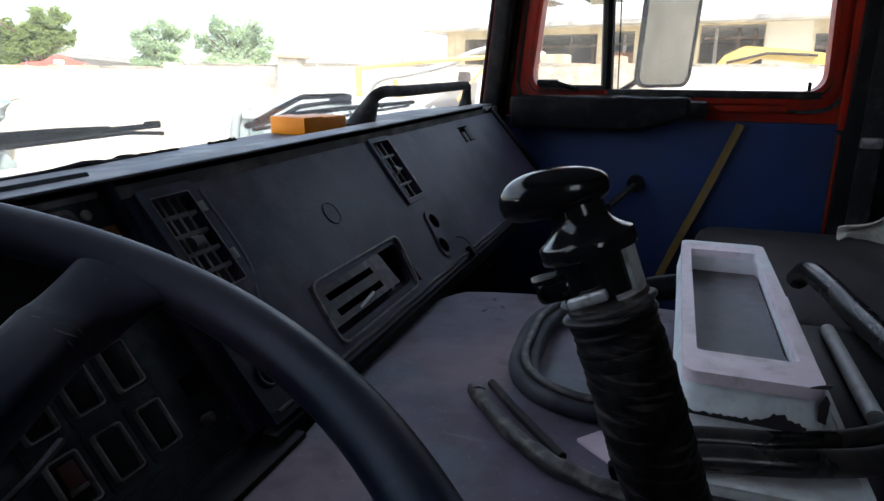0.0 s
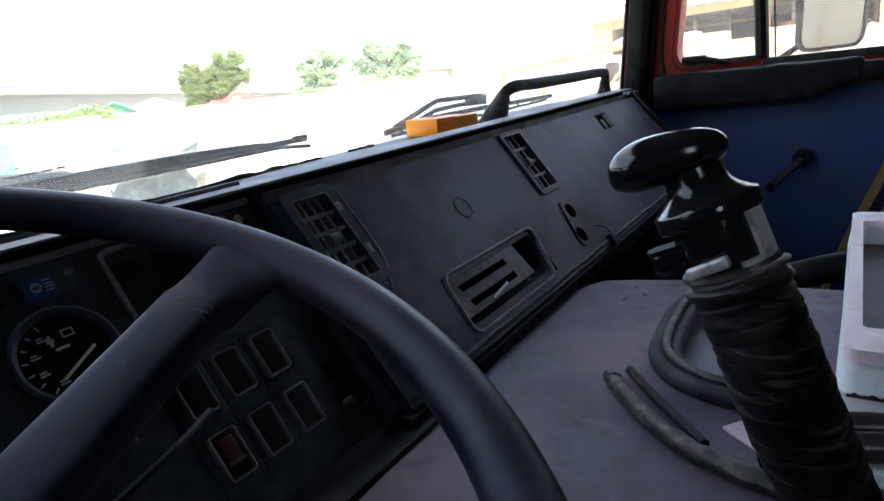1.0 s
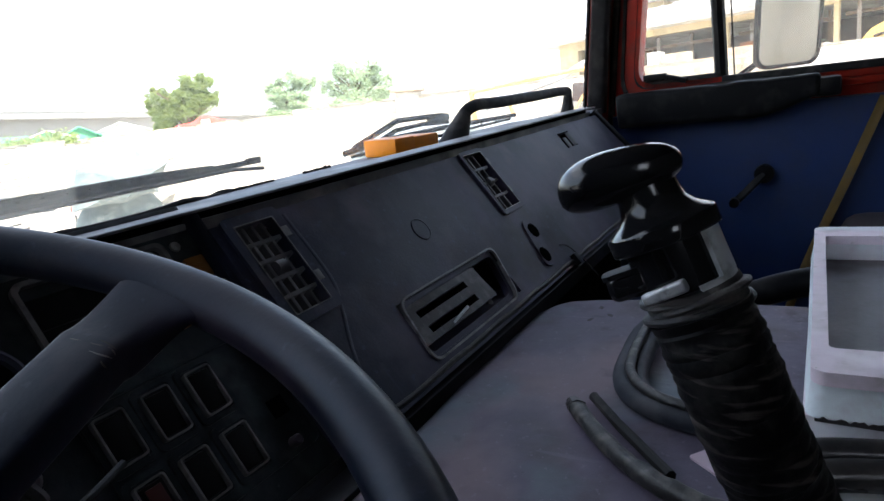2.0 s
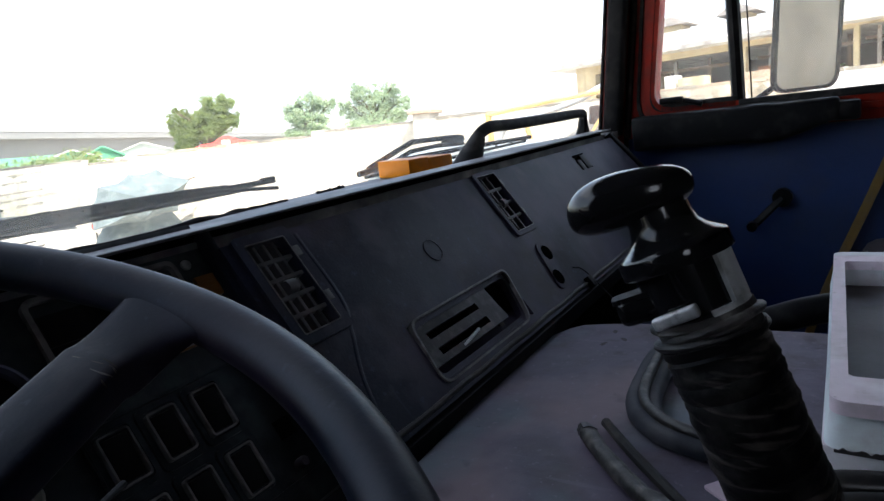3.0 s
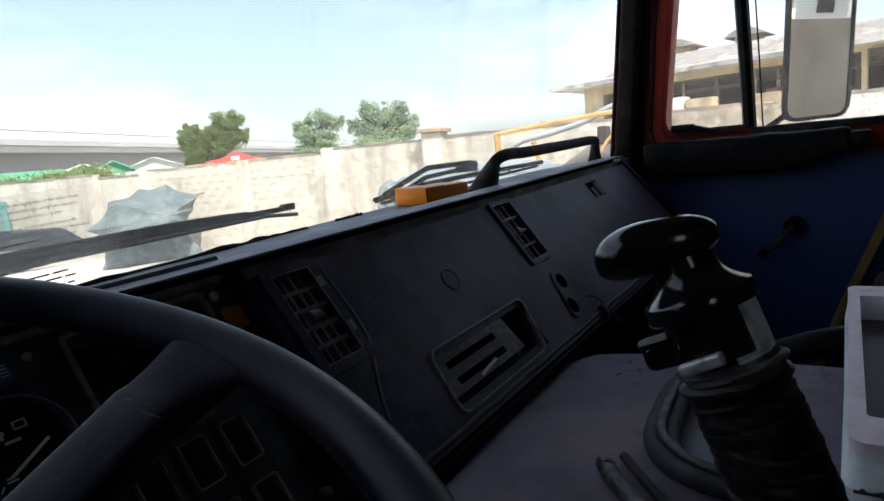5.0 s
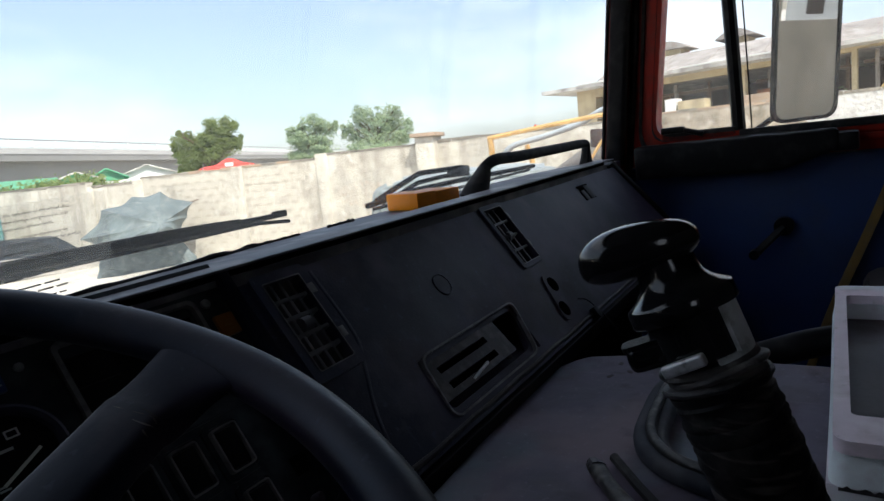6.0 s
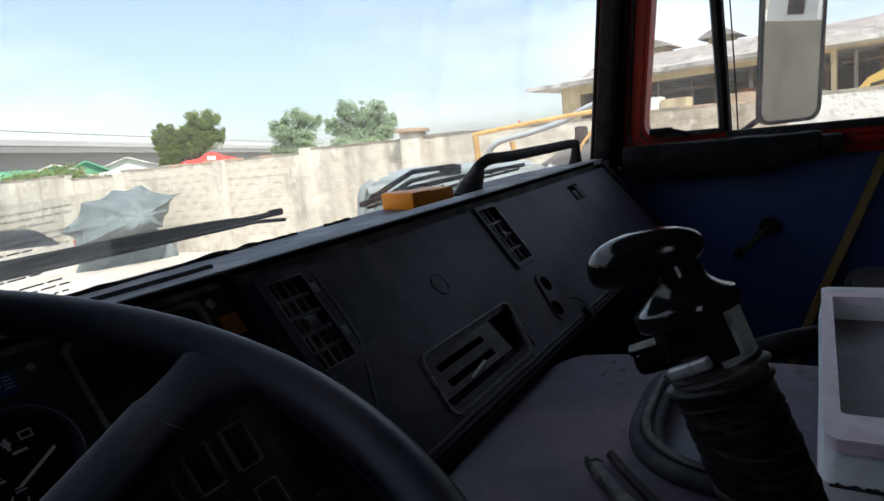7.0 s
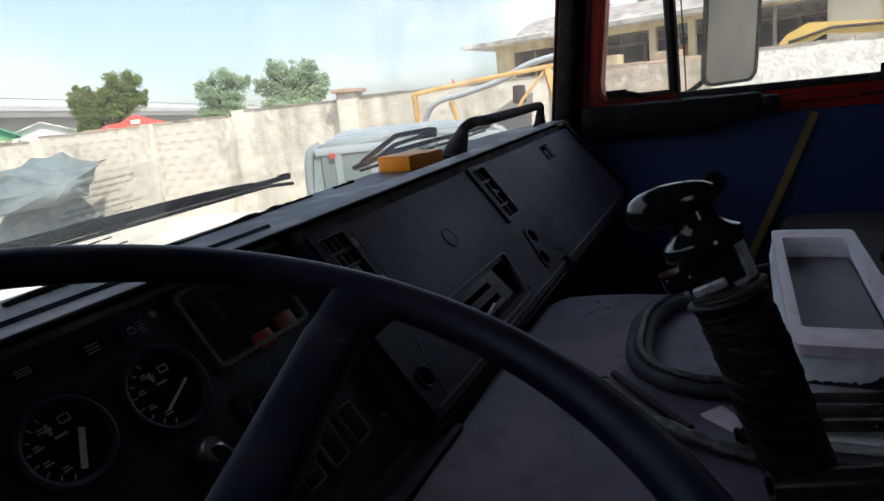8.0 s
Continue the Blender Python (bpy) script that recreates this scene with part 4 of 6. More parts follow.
part("screw", lathe([(0.005, 0.0), (0.0045, 0.002), (0.0, 0.002)], 14, PANEL @ pose(0.401, -0.029, 0)), M_STEEL, inst)
part("screw", lathe([(0.0035, 0.0), (0.003, 0.002), (0.0, 0.002)], 14, PANEL @ pose(0.241, -0.03, 0)), M_STEEL, inst)
part("recess_frame", rim(rounded(0.262, 0.388, -0.1, -0.022, 0.008), rounded(0.266, 0.384, -0.096, -0.026, 0.006), 0.0, 0.006, m=PANEL), M_WORN, inst)
part("recess_floor", box(0.262, 0.379, -0.094, -0.036, 0.0, 0.0015, m=PANEL), M_DIAL, inst)
part("recess_slot", box(0.268, 0.3, -0.062, -0.04, 0.0015, 0.005, 0.001, m=PANEL), M_BLACK, inst)


def rocker(x0, x1, v0, v1, red=False):
    o = part("rocker_switch", rim(rounded(x0 - 0.006, x1 + 0.006, v0 - 0.006, v1 + 0.006, 0.006), rounded(x0 - 0.002, x1 + 0.002, v0 - 0.002, v1 + 0.002, 0.004), 0, 0.0035, m=PANEL), M_PANEL, inst)
    part("switch_rim", rim(rounded(x0, x1, v0, v1, 0.003), rounded(x0 + 0.0015, x1 - 0.0015, v0 + 0.0015, v1 - 0.0015, 0.002), 0, 0.006, m=PANEL), M_WORN, o)
    part("rocker", box(x0 + 0.003, x1 - 0.003, v0 + 0.003, v1 - 0.003, 0, 0.0045, 0.0012, m=PANEL @ Matrix.Translation((0, (v0 + v1) / 2, 0)) @ pose(0, 0, 0, 4) @ Matrix.Translation((0, -(v0 + v1) / 2, 0))), M_DIAL, o)
    if red:
        part("red_window", box(x0 + 0.006, x1 - 0.006, (v0 + v1) / 2 - 0.004, v1 - 0.006, 0.004, 0.0062, 0.0006, m=PANEL), M_REDLAMP, o)
        part("pale_bar", box(x0 + 0.005, x1 - 0.005, (v0 + v1) / 2 - 0.008, (v0 + v1) / 2 - 0.0045, 0.004, 0.006, 0.0005, m=PANEL), M_WORN, o)


for cx in (0.273, 0.311, 0.3495):
    for cv in (-0.154, -0.2085):
        rocker(cx - 0.0122, cx + 0.0122, cv - 0.0195, cv + 0.0195, red=(cx == 0.273 and cv == -0.2085))
part("switch_plate", rim(rounded(0.2535, 0.4195, -0.24, -0.124, 0.008), rounded(0.2555, 0.4175, -0.238, -0.126, 0.007), 0, 0.0028, m=PANEL), M_PANEL, inst)
part("square_hole", box(0.39, 0.407, -0.204, -0.187, 0, 0.0008, m=PANEL), M_HOLE, inst)
part("small_knob", lathe([(0.005, 0), (0.005, 0.008), (0.0035, 0.01), (0, 0.01)], 16, PANEL @ pose(0.392, -0.228, 0)), M_DASH, inst)
ks = part("key_switch", lathe([(0.0125, 0), (0.012, 0.006), (0.009, 0.01), (0.0, 0.01)], 24, PANEL @ pose(0.2085, -0.149, 0)), M_STEEL, inst, "bright metal ignition switch")
part("key_bow", roughen(prism(rounded(-0.0085, 0.0085, -0.012, 0.012, 0.007), -0.0012, 0.0012, m=PANEL @ pose(0.204, -0.158, 0.024, 0, 90, 20)), 0.0006, 90), M_STEEL, ks, "worn steel key")
part("column_stalk", tube(spline([(0.03, 0.25, -0.205), (0.12, 0.257, -0.196), (0.178, 0.268, -0.19), (0.215, 0.285, -0.19)], 4), 0.0022, 8), M_BLACK, inst)

# ---- steering wheel ----
sw = thing("steering_wheel", (-0.0152, 0.2301, -0.1033), "large black rubber truck steering wheel with worn spokes", "steering wheel")
SW = plane_frame((-0.0152, 0.2301, -0.1033), (1, 0, 0), (0, math.cos(0.2565), math.sin(0.2565)))
R0 = 0.2552
part("wheel_rim", tube([SW @ Vector((R0 * math.cos(a), R0 * math.sin(a), 0)) for a in np.linspace(0, 2 * math.pi, 129)[:-1]], 0.0128, 18, closed=True), M_WHEEL, sw)


def boxy(c):
    """Squares off a round section."""
    return math.copysign(abs(c) ** 0.42, c)


def spoke(side):
    """A flat oval arm whose end spreads over the rim: little on its forward edge, widely on its rear edge."""
    bm, rings, n = bmesh.new(), [], 24
    d = Vector((0.19, 0.043, 0.0)).normalized()
    ahead = Vector((-d.y, d.x, 0))
    th0 = math.atan2(0.024, 0.235)
    for t, w in ((0.0, 0.0205), (0.3, 0.0195), (0.55, 0.0185), (0.7, 0.018), (0.8, 0.0178), (0.88, 0.0178)):
        p = Vector((0.045 + 0.19 * t, -0.019 + 0.043 * t, -0.0795 + 0.0665 * t))
        rings.append([p + ahead * (w * boxy(math.cos(a))) + Vector((0, 0, 0.0105 * boxy(math.sin(a)))) for a in (2 * math.pi * k / n for k in range(n))])
    start = rings[-1]
    for step in range(1, 11):
        f, ring = step / 10, []
        for k in range(n):
            a = 2 * math.pi * k / n
            q = start[k]
            r0, s0 = math.hypot(q.x, q.y), (math.atan2(q.y, q.x) - th0) * R0
            phi = math.pi - 0.62 * math.sin(a)
            r1, z1 = R0 + 0.0117 * math.cos(phi), 0.0117 * math.sin(phi)
            s1 = math.cos(a) * (0.0165 if math.cos(a) > 0 else 0.04) - 0.003
            r_, s_, z_ = r0 + (r1 - r0) * f, s0 + (s1 - s0) * (0.35 * f + 0.65 * f ** 4), q.z + (z1 - q.z) * f ** 1.9
            th = th0 + s_ / R0
            ring.append(Vector((r_ * math.cos(th), r_ * math.sin(th), z_)))
        rings.append(ring)
    vs = [[bm.verts.new(SW @ Vector((side * v.x, v.y, v.z))) for v in ring] for ring in rings]
    for p, q in zip(vs, vs[1:]):
        for j in range(n):
            bm.faces.new((p[j], p[(j + 1) % n], q[(j + 1) % n], q[j]))
    bm.faces.new(vs[0][::-1])
    return bm


for s in (1, -1):
    o = part("spoke", spoke(s), M_WHEEL, sw)
    # folds of the worn cover where the arm meets the rim
    for x0, rr, a0, a1, mat_ in ((0.2095, 0.0007, 1.25, 2.75, M_SHELL), (0.2065, 0.0006, 1.5, 2.8, M_SLAT), (0.2035, 0.0006, 1.9, 2.9, M_RUBBER), (0.2118, 0.0006, 1.0, 2.6, M_RUBBER)):
        t = (x0 - 0.045) / 0.19
        cc, ac = Vector((s * x0, -0.019 + 0.043 * t, -0.0797 + 0.0665 * t)), Vector((-s * 0.043, 0.19, 0)).normalized()
        part("crease", tube([SW @ (cc + ac * (0.0176 * boxy(math.cos(a))) + Vector((s * 0.0008 * math.sin(a * 4 + x0 * 900), 0, 0.0103 * boxy(math.sin(a))))) for a in np.linspace(a0, a1, 14)], [rr * max(0.12, math.sin(math.pi * k / 13)) for k in range(14)], 5), mat_, o, "pale worn crease")
part("hub", lathe([(0.07, -0.05), (0.075, -0.03), (0.06, -0.018), (0.0, -0.014)], 32, SW @ pose(0, -0.03, -0.055)), M_BLACK, sw)
part("column", tube([SW @ Vector((0, -0.03, -0.1)), SW @ Vector((0, -0.01, -0.36))], 0.035, 16), M_BLACK, sw)

# ---- loose and fitted things in the cab ----
amber = thing("marker_lamp", (0.93, 0.57, -0.108), "loose amber marker lamp block lying on the dashboard shelf", "lamp")
AM = pose(0.9385, 0.569, -0.1075, 0, 0, -12)
part("lens_block", box(-0.05, -0.0055, -0.037, 0.037, 0.0, 0.0275, 0.0025, m=AM), M_AMBER, amber)
part("end_block", box(-0.0045, 0.052, -0.035, 0.036, 0.0, 0.0255, 0.0025, m=AM), M_AMBER, amber, "slightly lower amber end block")

grab = thing("grab_handle", (1.33, 0.515, -0.108), "black moulded grab handle on the dashboard shelf", "handle")
gp = spline([(1.055, 0.53, -0.11), (1.062, 0.525, -0.075), (1.1, 0.515, -0.05), (1.2, 0.508, -0.05), (1.4, 0.508, -0.05), (1.57, 0.508, -0.05), (1.605, 0.512, -0.06), (1.615, 0.52, -0.11)], 6)
part("bar", tube(gp, 0.0088, 10, flat=1.25), M_RUBBER, grab)
part("near_foot", tube([(1.05, 0.532, -0.112), (1.058, 0.528, -0.09), (1.075, 0.52, -0.062)], [0.03, 0.021, 0.0125], 10), M_RUBBER, grab)
part("far_foot", tube([(1.625, 0.525, -0.112), (1.618, 0.52, -0.088), (1.605, 0.514, -0.062)], [0.02, 0.014, 0.01], 10), M_RUBBER, grab)


def wiper(arm_pts, blade_pts, label):
    w = thing("windscreen_wiper", blade_pts[0], label, "wiper", group="windscreen wipers")
    part("arm", tube(arm_pts, 0.0055, 8), M_BLADE, w)
    part("blade_spine", tube(blade_pts, 0.0055, 8), M_BLADE, w)
    a, b = Vector(blade_pts[0]), Vector(blade_pts[-1])
    part("rubber", tube([a + Vector((0.01, -0.006, -0.0072)), b + Vector((-0.05, -0.006, -0.0072))], 0.0035, 6), M_RUBBER, w)
    for i in range(9):
        p = a.lerp(b, 0.06 + i * 0.11)
        part("claw", tube([p, p + Vector((0.002, -0.006, -0.0085))], 0.003, 6), M_BLADE, w)
    return w


w1 = thing("windscreen_wiper", (0.1, 0.7, -0.09), "long black windscreen wiper with a slotted arm parked across the glass", "wiper", group="windscreen wipers")
part("blade_spine", tube([(0.08, 0.7, -0.0825), (0.3, 0.7, -0.0832), (0.5, 0.7, -0.0838), (0.745, 0.7, -0.085)], [0.0048, 0.0048, 0.0046, 0.004], 8), M_BLADE, w1)
part("upper_bar", tube(spline([(0.08, 0.7, -0.0752), (0.29, 0.7, -0.0757), (0.45, 0.7, -0.0764), (0.55, 0.7, -0.0776), (0.61, 0.7, -0.0795), (0.66, 0.7, -0.082)], 4), 0.0032, 8), M_BLADE, w1)
for i in range(17):
    x = 0.12 + 0.0265 * i
    hw = 0.0055 if x < 0.3 else 0.0115
    part("bridge", box(x - hw, x + hw, 0.6965, 0.7035, -0.082, -0.0755 - 0.005 * (x - 0.12), 0.0012), M_BLADE, w1)
part("rubber", tube([(0.08, 0.694, -0.0895), (0.69, 0.694, -0.0905)], 0.0028, 6), M_RUBBER, w1)
part("tip_clip", box(0.724, 0.748, 0.695, 0.705, -0.0885, -0.0785, 0.002), M_BLADE, w1)
part("tip_rubber", tube([(0.69, 0.695, -0.0905), (0.748, 0.694, -0.0965)], 0.003, 6), M_RUBBER, w1)
w2 = wiper([(0.98, 0.7, -0.097), (1.05, 0.7, -0.08), (1.13, 0.7, -0.062), (1.3, 0.7, -0.066), (1.33, 0.7, -0.07)], [(0.95, 0.7, -0.103), (1.1, 0.7, -0.094), (1.3, 0.7, -0.094), (1.7, 0.7, -0.1)], "black windscreen wiper with a framed arm, parked low")
part("frame_bar", tube([(1.04, 0.7, -0.098), (1.12, 0.7, -0.08), (1.22, 0.7, -0.078), (1.33, 0.7, -0.083)], 0.005, 6), M_BLADE, w2)
part("spring_cover", roughen(ellipsoid((1.29, 0.7, -0.074), (0.05, 0.012, 0.011), 14), 0.003, 30), M_BLADE, w2)

# sticker on the windscreen: dark print straight on the glass
stick = thing("windscreen_sticker", (0.35, 0.645, -0.06), "clear warning sticker with lines of dark print on the windscreen", "sticker")


def lettering(text, size, m, parent, align="LEFT"):
    cu = bpy.data.curves.new("print", "FONT")
    cu.body, cu.size, cu.align_x = text, size, align
    tmp = bpy.data.objects.new("print", cu)
    me = bpy.data.meshes.new_from_object(tmp)
    bm = bmesh.new()
    bm.from_mesh(me)
    bm.transform(m)
    bpy.data.objects.remove(tmp), bpy.data.meshes.remove(me)
    part("print", bm, M_INK, parent, smooth=False)


TX = plane_frame((0.328, 0.6135, -0.0255), (1, 0.02, 0.03), (0, -0.13, 1))
ROW = 0.0064
# (row, start of the right-hand words, left-hand words, right-hand words)
for r_, x, before, text in ((0, 0.0, "check the", "tightness of the wheel nuts"), (1, 0.0, "every wheel", "change, retighten the nuts"), (2.05, 0.0, "km driven", "with vehicle laden."), (3.5, 0.0, "periodiquement", "le serrage des \u00e9crous de"), (4.45, 0.021, "chaque changement de roues,", "resserrer les \u00e9crous"), (5.5, 0.022, "", "\u00e9tant charg\u00e9.")):
    lettering(text, 0.0049, TX @ pose(x, -ROW * r_, 0.0), stick)
    if before:
        lettering(before, 0.0049, TX @ pose(x - 0.0014, -ROW * r_, 0.0), stick, "RIGHT")
# rows too worn to read
for r_, x0, words in ((5.5, -0.045, (0.012, 0.02, 0.014, 0.012)), (7.0, -0.05, (0.02, 0.01, 0.016, 0.024, 0.012, 0.022)), (8.0, -0.045, (0.014, 0.02, 0.012, 0.018, 0.02)), (9.3, -0.05, (0.022, 0.012, 0.02, 0.014)), (10.9, -0.055, (0.016, 0.02, 0.012, 0.026, 0.018)), (11.8, -0.05, (0.018, 0.014, 0.022, 0.008, 0.018, 0.014)), (12.9, -0.02, (0.012, 0.012, 0.006, 0.014, 0.008, 0.01))):
    x = x0
    for w in words:
        part("print_bar", box(x, x + w - 0.003, -ROW * r_, -ROW * r_ + 0.0016, 0, 0.0004, m=TX), M_INK, stick)
        x += w
film = part("film", plate(-0.16, 0.092, -0.075, 0.0105, 0.0006, m=TX @ pose(0, 0, -0.0008)), M_FILM, stick, "clear yellowed film")
film.visible_shadow = False

# engine cover between the seats
cover = thing("engine_cover", (0.5, -0.1, -0.6), "grey vinyl engine cover between the seats, dusty and stained", "engine cover")
ck = prism([(0.2, 0.3), (0.2, -0.8), (0.9, -0.8), (0.897, 0.0), (0.893, 0.18), (0.9, 0.24), (0.885, 0.285), (0.86, 0.305), (0.8, 0.312)][::-1], -1.19, -0.326)
top_edges = [e for e in ck.edges if all(v.co.z > -0.4 for v in e.verts)]
bmesh.ops.bevel(ck, geom=top_edges, offset=0.018, segments=4, affect="EDGES")
part("cover_top", ck, M_COVER, cover)
for x, y, a in ((0.852, 0.226, 20), (0.806, 0.227, -15), (0.826, 0.207, 40)):
    part("scuff", prism([((0.006 + 0.004 * noise.noise((k, a, 1.0))) * math.cos(k), (0.0028 + 0.003 * noise.noise((k * 1.5, a, 7.0))) * math.sin(k)) for k in np.linspace(0, 6.28, 17)[:-1]], 0, 0.0006, m=pose(x, y, -0.3262, 0, 0, a)), M_SEAT, cover, "dark scuff mark")

# gear lever
lever = thing("gear_lever", (0.44, -0.025, -0.33), "tall gear lever wound in black tape with a glossy knob", "gear lever")
axis = spline([(0.455, -0.036, -0.36), (0.427, -0.014, -0.285), (0.409, 0.0005, -0.235), (0.401, 0.0145, -0.19), (0.4035, 0.0285, -0.155)], 18)
rad = [0.029 - 0.0012 * i / (len(axis) - 1) + 0.00045 * math.sin(i * 1.7) + 0.0004 * math.sin(i * 0.63) + 0.0004 * math.sin(i * 2.9) for i in range(len(axis))]
part("taped_sleeve", tube(axis, rad, 24), M_TAPE, lever, "black tape wound round the sleeve")
up, view = Vector((0.054, 0.354, 0.934)).normalized(), Vector((0.965, 0.215, -0.232))
LV = plane_frame((0.4092, 0.0474, -0.111), view - up * view.dot(up), up.cross(view))
# local axes: away from the driver, towards the windscreen side, along the lever
part("skirt", lathe([(0.024, -0.0065), (0.0303, -0.006), (0.0309, -0.005), (0.0307, 0.0032), (0.03, 0.0046), (0.0272, 0.0062), (0.0222, 0.0098), (0.0188, 0.014), (0.0174, 0.02), (0.0172, 0.03), (0.0, 0.034)], 40, LV), M_KNOB, lever)
part("splitter_body", lathe([(0.0245, -0.034), (0.0245, -0.003), (0.0, -0.003)], 36, LV), M_KNOB, lever)


def shell_arc(a0, a1, r_in, r_out, z0, z1):
    """Part of a cylinder's wall, from one angle to the other."""
    bm = bmesh.new()
    cols = []
    for a in np.linspace(radians(a0), radians(a1), 20):
        cols.append([bm.verts.new((r * math.cos(a), r * math.sin(a), z)) for r, z in ((r_out, z0), (r_out, z1), (r_in, z1), (r_in, z0))])
    for p, q in zip(cols, cols[1:]):
        for j in range(4):
            bm.faces.new((p[j], p[(j + 1) % 4], q[(j + 1) % 4], q[j]))
    bm.faces.new(cols[0]), bm.faces.new(cols[-1][::-1])
    bm.transform(LV)
    return bm


part("side_sleeve", shell_arc(-138, -20, 0.0246, 0.0277, -0.0325, -0.0062), M_SLEEVE, lever, "scratched grey plastic side cover")
part("sleeve_foot", shell_arc(-168, -20, 0.0246, 0.0275, -0.0352, -0.0322), M_SLEEVE, lever, "scratched grey plastic foot of the cover")
part("lower_band", roughen(lathe([(0.026, -0.054), (0.0272, -0.05), (0.0268, -0.044), (0.0272, -0.04), (0.0262, -0.035), (0.0, -0.035)], 36, LV @ pose(0, -0.002, 0)), 0.0008, 120), M_NECK, lever, "dirty brown-grey wound neck")
for z, tilt, tw_, w in ((-0.0385, 4, -3, 0.0016), (-0.0425, -3, 4, 0.0022), (-0.0475, 5, 2, 0.002), (-0.0515, -2, -4, 0.0024)):
    part("winding", roughen(lathe([(0.0262, z - w), (0.0274, z - w * 0.6), (0.0279, z), (0.0273, z + w * 0.7), (0.0262, z + w)], 40, LV @ pose(0, -0.002, 0, tilt, tw_, 0)), 0.0007, 140), M_NECK, lever, "frayed dirty winding")
part("band_edge", lathe([(0.0288, -0.0485), (0.0294, -0.047), (0.0288, -0.0455), (0.02, -0.0455)], 36, LV @ pose(0, -0.0022, 0, 3, 0, 0)), M_PIPE, lever)
bc = box(-0.004, 0.0025, -0.0125, 0.0125, -0.0036, 0.0036, 0.0024, 3)
bc.transform(LV @ pose(-0.0265, 0.0115, -0.029, -5, 0, -20))
part("bright_clip", bc, M_ALLOY, lever, "bright scuffed metal clip")
sb_ = box(-0.0145, 0.0115, 0.014, 0.039, -0.0305, -0.0145, 0.0065, 4, m=LV @ pose(0, 0, 0, 3, 0, 0))
sw_ = part("splitter_switch", sb_, M_KNOB, lever)
part("switch_wing", prism(rounded_poly([(-0.0135, 0.012), (-0.0135, 0.0405), (0.0105, 0.0405), (0.0105, 0.012)][::-1], 0.006), -0.0166, -0.0136, m=LV @ pose(0, 0, 0, 2, 0, 0)), M_KNOB, sw_)
kn = ellipsoid((0, 0, 0), (0.0225, 0.0345, 0.0185), 40)
for v in kn.verts:
    u = Vector((v.co.x / 0.0225, v.co.y / 0.0345, v.co.z / 0.0185))
    v.co /= (abs(u.x) ** 2.5 + abs(u.y) ** 2.5 + abs(u.z) ** 2.5) ** 0.4
    f = v.co.y / 0.0345
    v.co.z = v.co.z * (1.0 + 0.12 * f) - 0.004 * max(f, 0) ** 2
kn.transform(Matrix.Diagonal((1, 1.02, 0.83, 1)))
kn.transform(LV @ pose(0.0, 0.0108, 0.0375, 7, 0, 0))
part("knob", kn, M_KNOB, lever, "glossy black oval knob")

# hose laid in a double coil beside the lever
coil = thing("coiled_hose", (0.66, 0.1, -0.33), "dusty grey-black hose laid in a double loop on the engine cover", "hose")
turn = [(0.868, 0.1, -0.004), (0.828, 0.13, 0.0), (0.765, 0.148, 0.0), (0.69, 0.147, 0.0), (0.63, 0.139, 0.0), (0.596, 0.12, 0.0), (0.574, 0.09, 0.0), (0.565, 0.055, 0.0), (0.57, 0.018, 0.0), (0.582, -0.005, 0.0)]
part("outer_turn", roughen(tube(spline([(x, y, -0.3165 + z) for x, y, z in turn], 8), 0.0098, 14), 0.0007, 60), M_GAITER, coil)
part("inner_turn", roughen(tube(spline([(0.66 + (x - 0.66) * 0.93 - 0.002, 0.06 + (y - 0.06) * 0.81, -0.3155 + z) for x, y, z in turn], 8), 0.0094, 14), 0.0007, 60), M_GAITER, coil)
part("upper_turn", roughen(tube(spline([(0.664 + (x - 0.664) * 0.965, 0.06 + (y - 0.06) * 0.9, -0.3052 + z) for x, y, z in turn[1:]], 8), 0.0052, 10), 0.0006, 60), M_PIPE, coil, "thin pale-scuffed tube on top of the loops")

ch = thing("cut_hose_piece", (0.5, 0.1, -0.33), "weathered cut end of ribbed hose lying on the engine cover", "hose")
part("hose_wall", roughen(tube(spline([(0.567, 0.1665, -0.317), (0.53, 0.138, -0.317), (0.487, 0.095, -0.317), (0.462, 0.055, -0.317), (0.447, 0.0, -0.317), (0.44, -0.06, -0.317)], 10), 0.0078, 12), 0.0018, 80), M_PIPE, ch)
part("torn_end", roughen(tube([(0.563, 0.1637, -0.317), (0.571, 0.1705, -0.3165)], [0.0082, 0.0072], 12), 0.0025, 160), M_SLAT, ch, "frayed pale cut end")
part("bore", tube([(0.57, 0.17, -0.3165), (0.5725, 0.1722, -0.3163)], 0.0052, 10), M_HOLE, ch)

solo("thin_rod", tube([(0.594, 0.1575, -0.32), (0.55, 0.122, -0.32), (0.487, 0.066, -0.32)], 0.0048, 8), M_RUBBER, (0.55, 0.118, -0.33), "thin black rubber strip beside the cut hose", "strip")
SCRAP = [(0.526, 0.061), (0.483, 0.01), (0.508, 0.01), (0.549, 0.04)]
solo("cloth_scrap", roughen(prism(rounded_poly(SCRAP, 0.004), -0.3262, -0.3242), 0.0008, 60), M_PINK, (0.53, 0.03, -0.326), "small scrap of pale pink cloth", "cloth")

# white tray
tray = thing("plastic_tray", (0.77, -0.075, -0.33), "grimy white plastic lamp housing lying face up, chipped at one end", "housing")
TR = plane_frame((0.772, -0.0757, -0.25), (1, 0.008, 0), (0, 1, 0))
il = rounded(-0.18, 0.178, -0.0418, 0.0425, 0.006)
tf = rim(rounded(-0.227, 0.226, -0.0545, 0.0545, 0.012), il, -0.011, 0.0, m=TR)
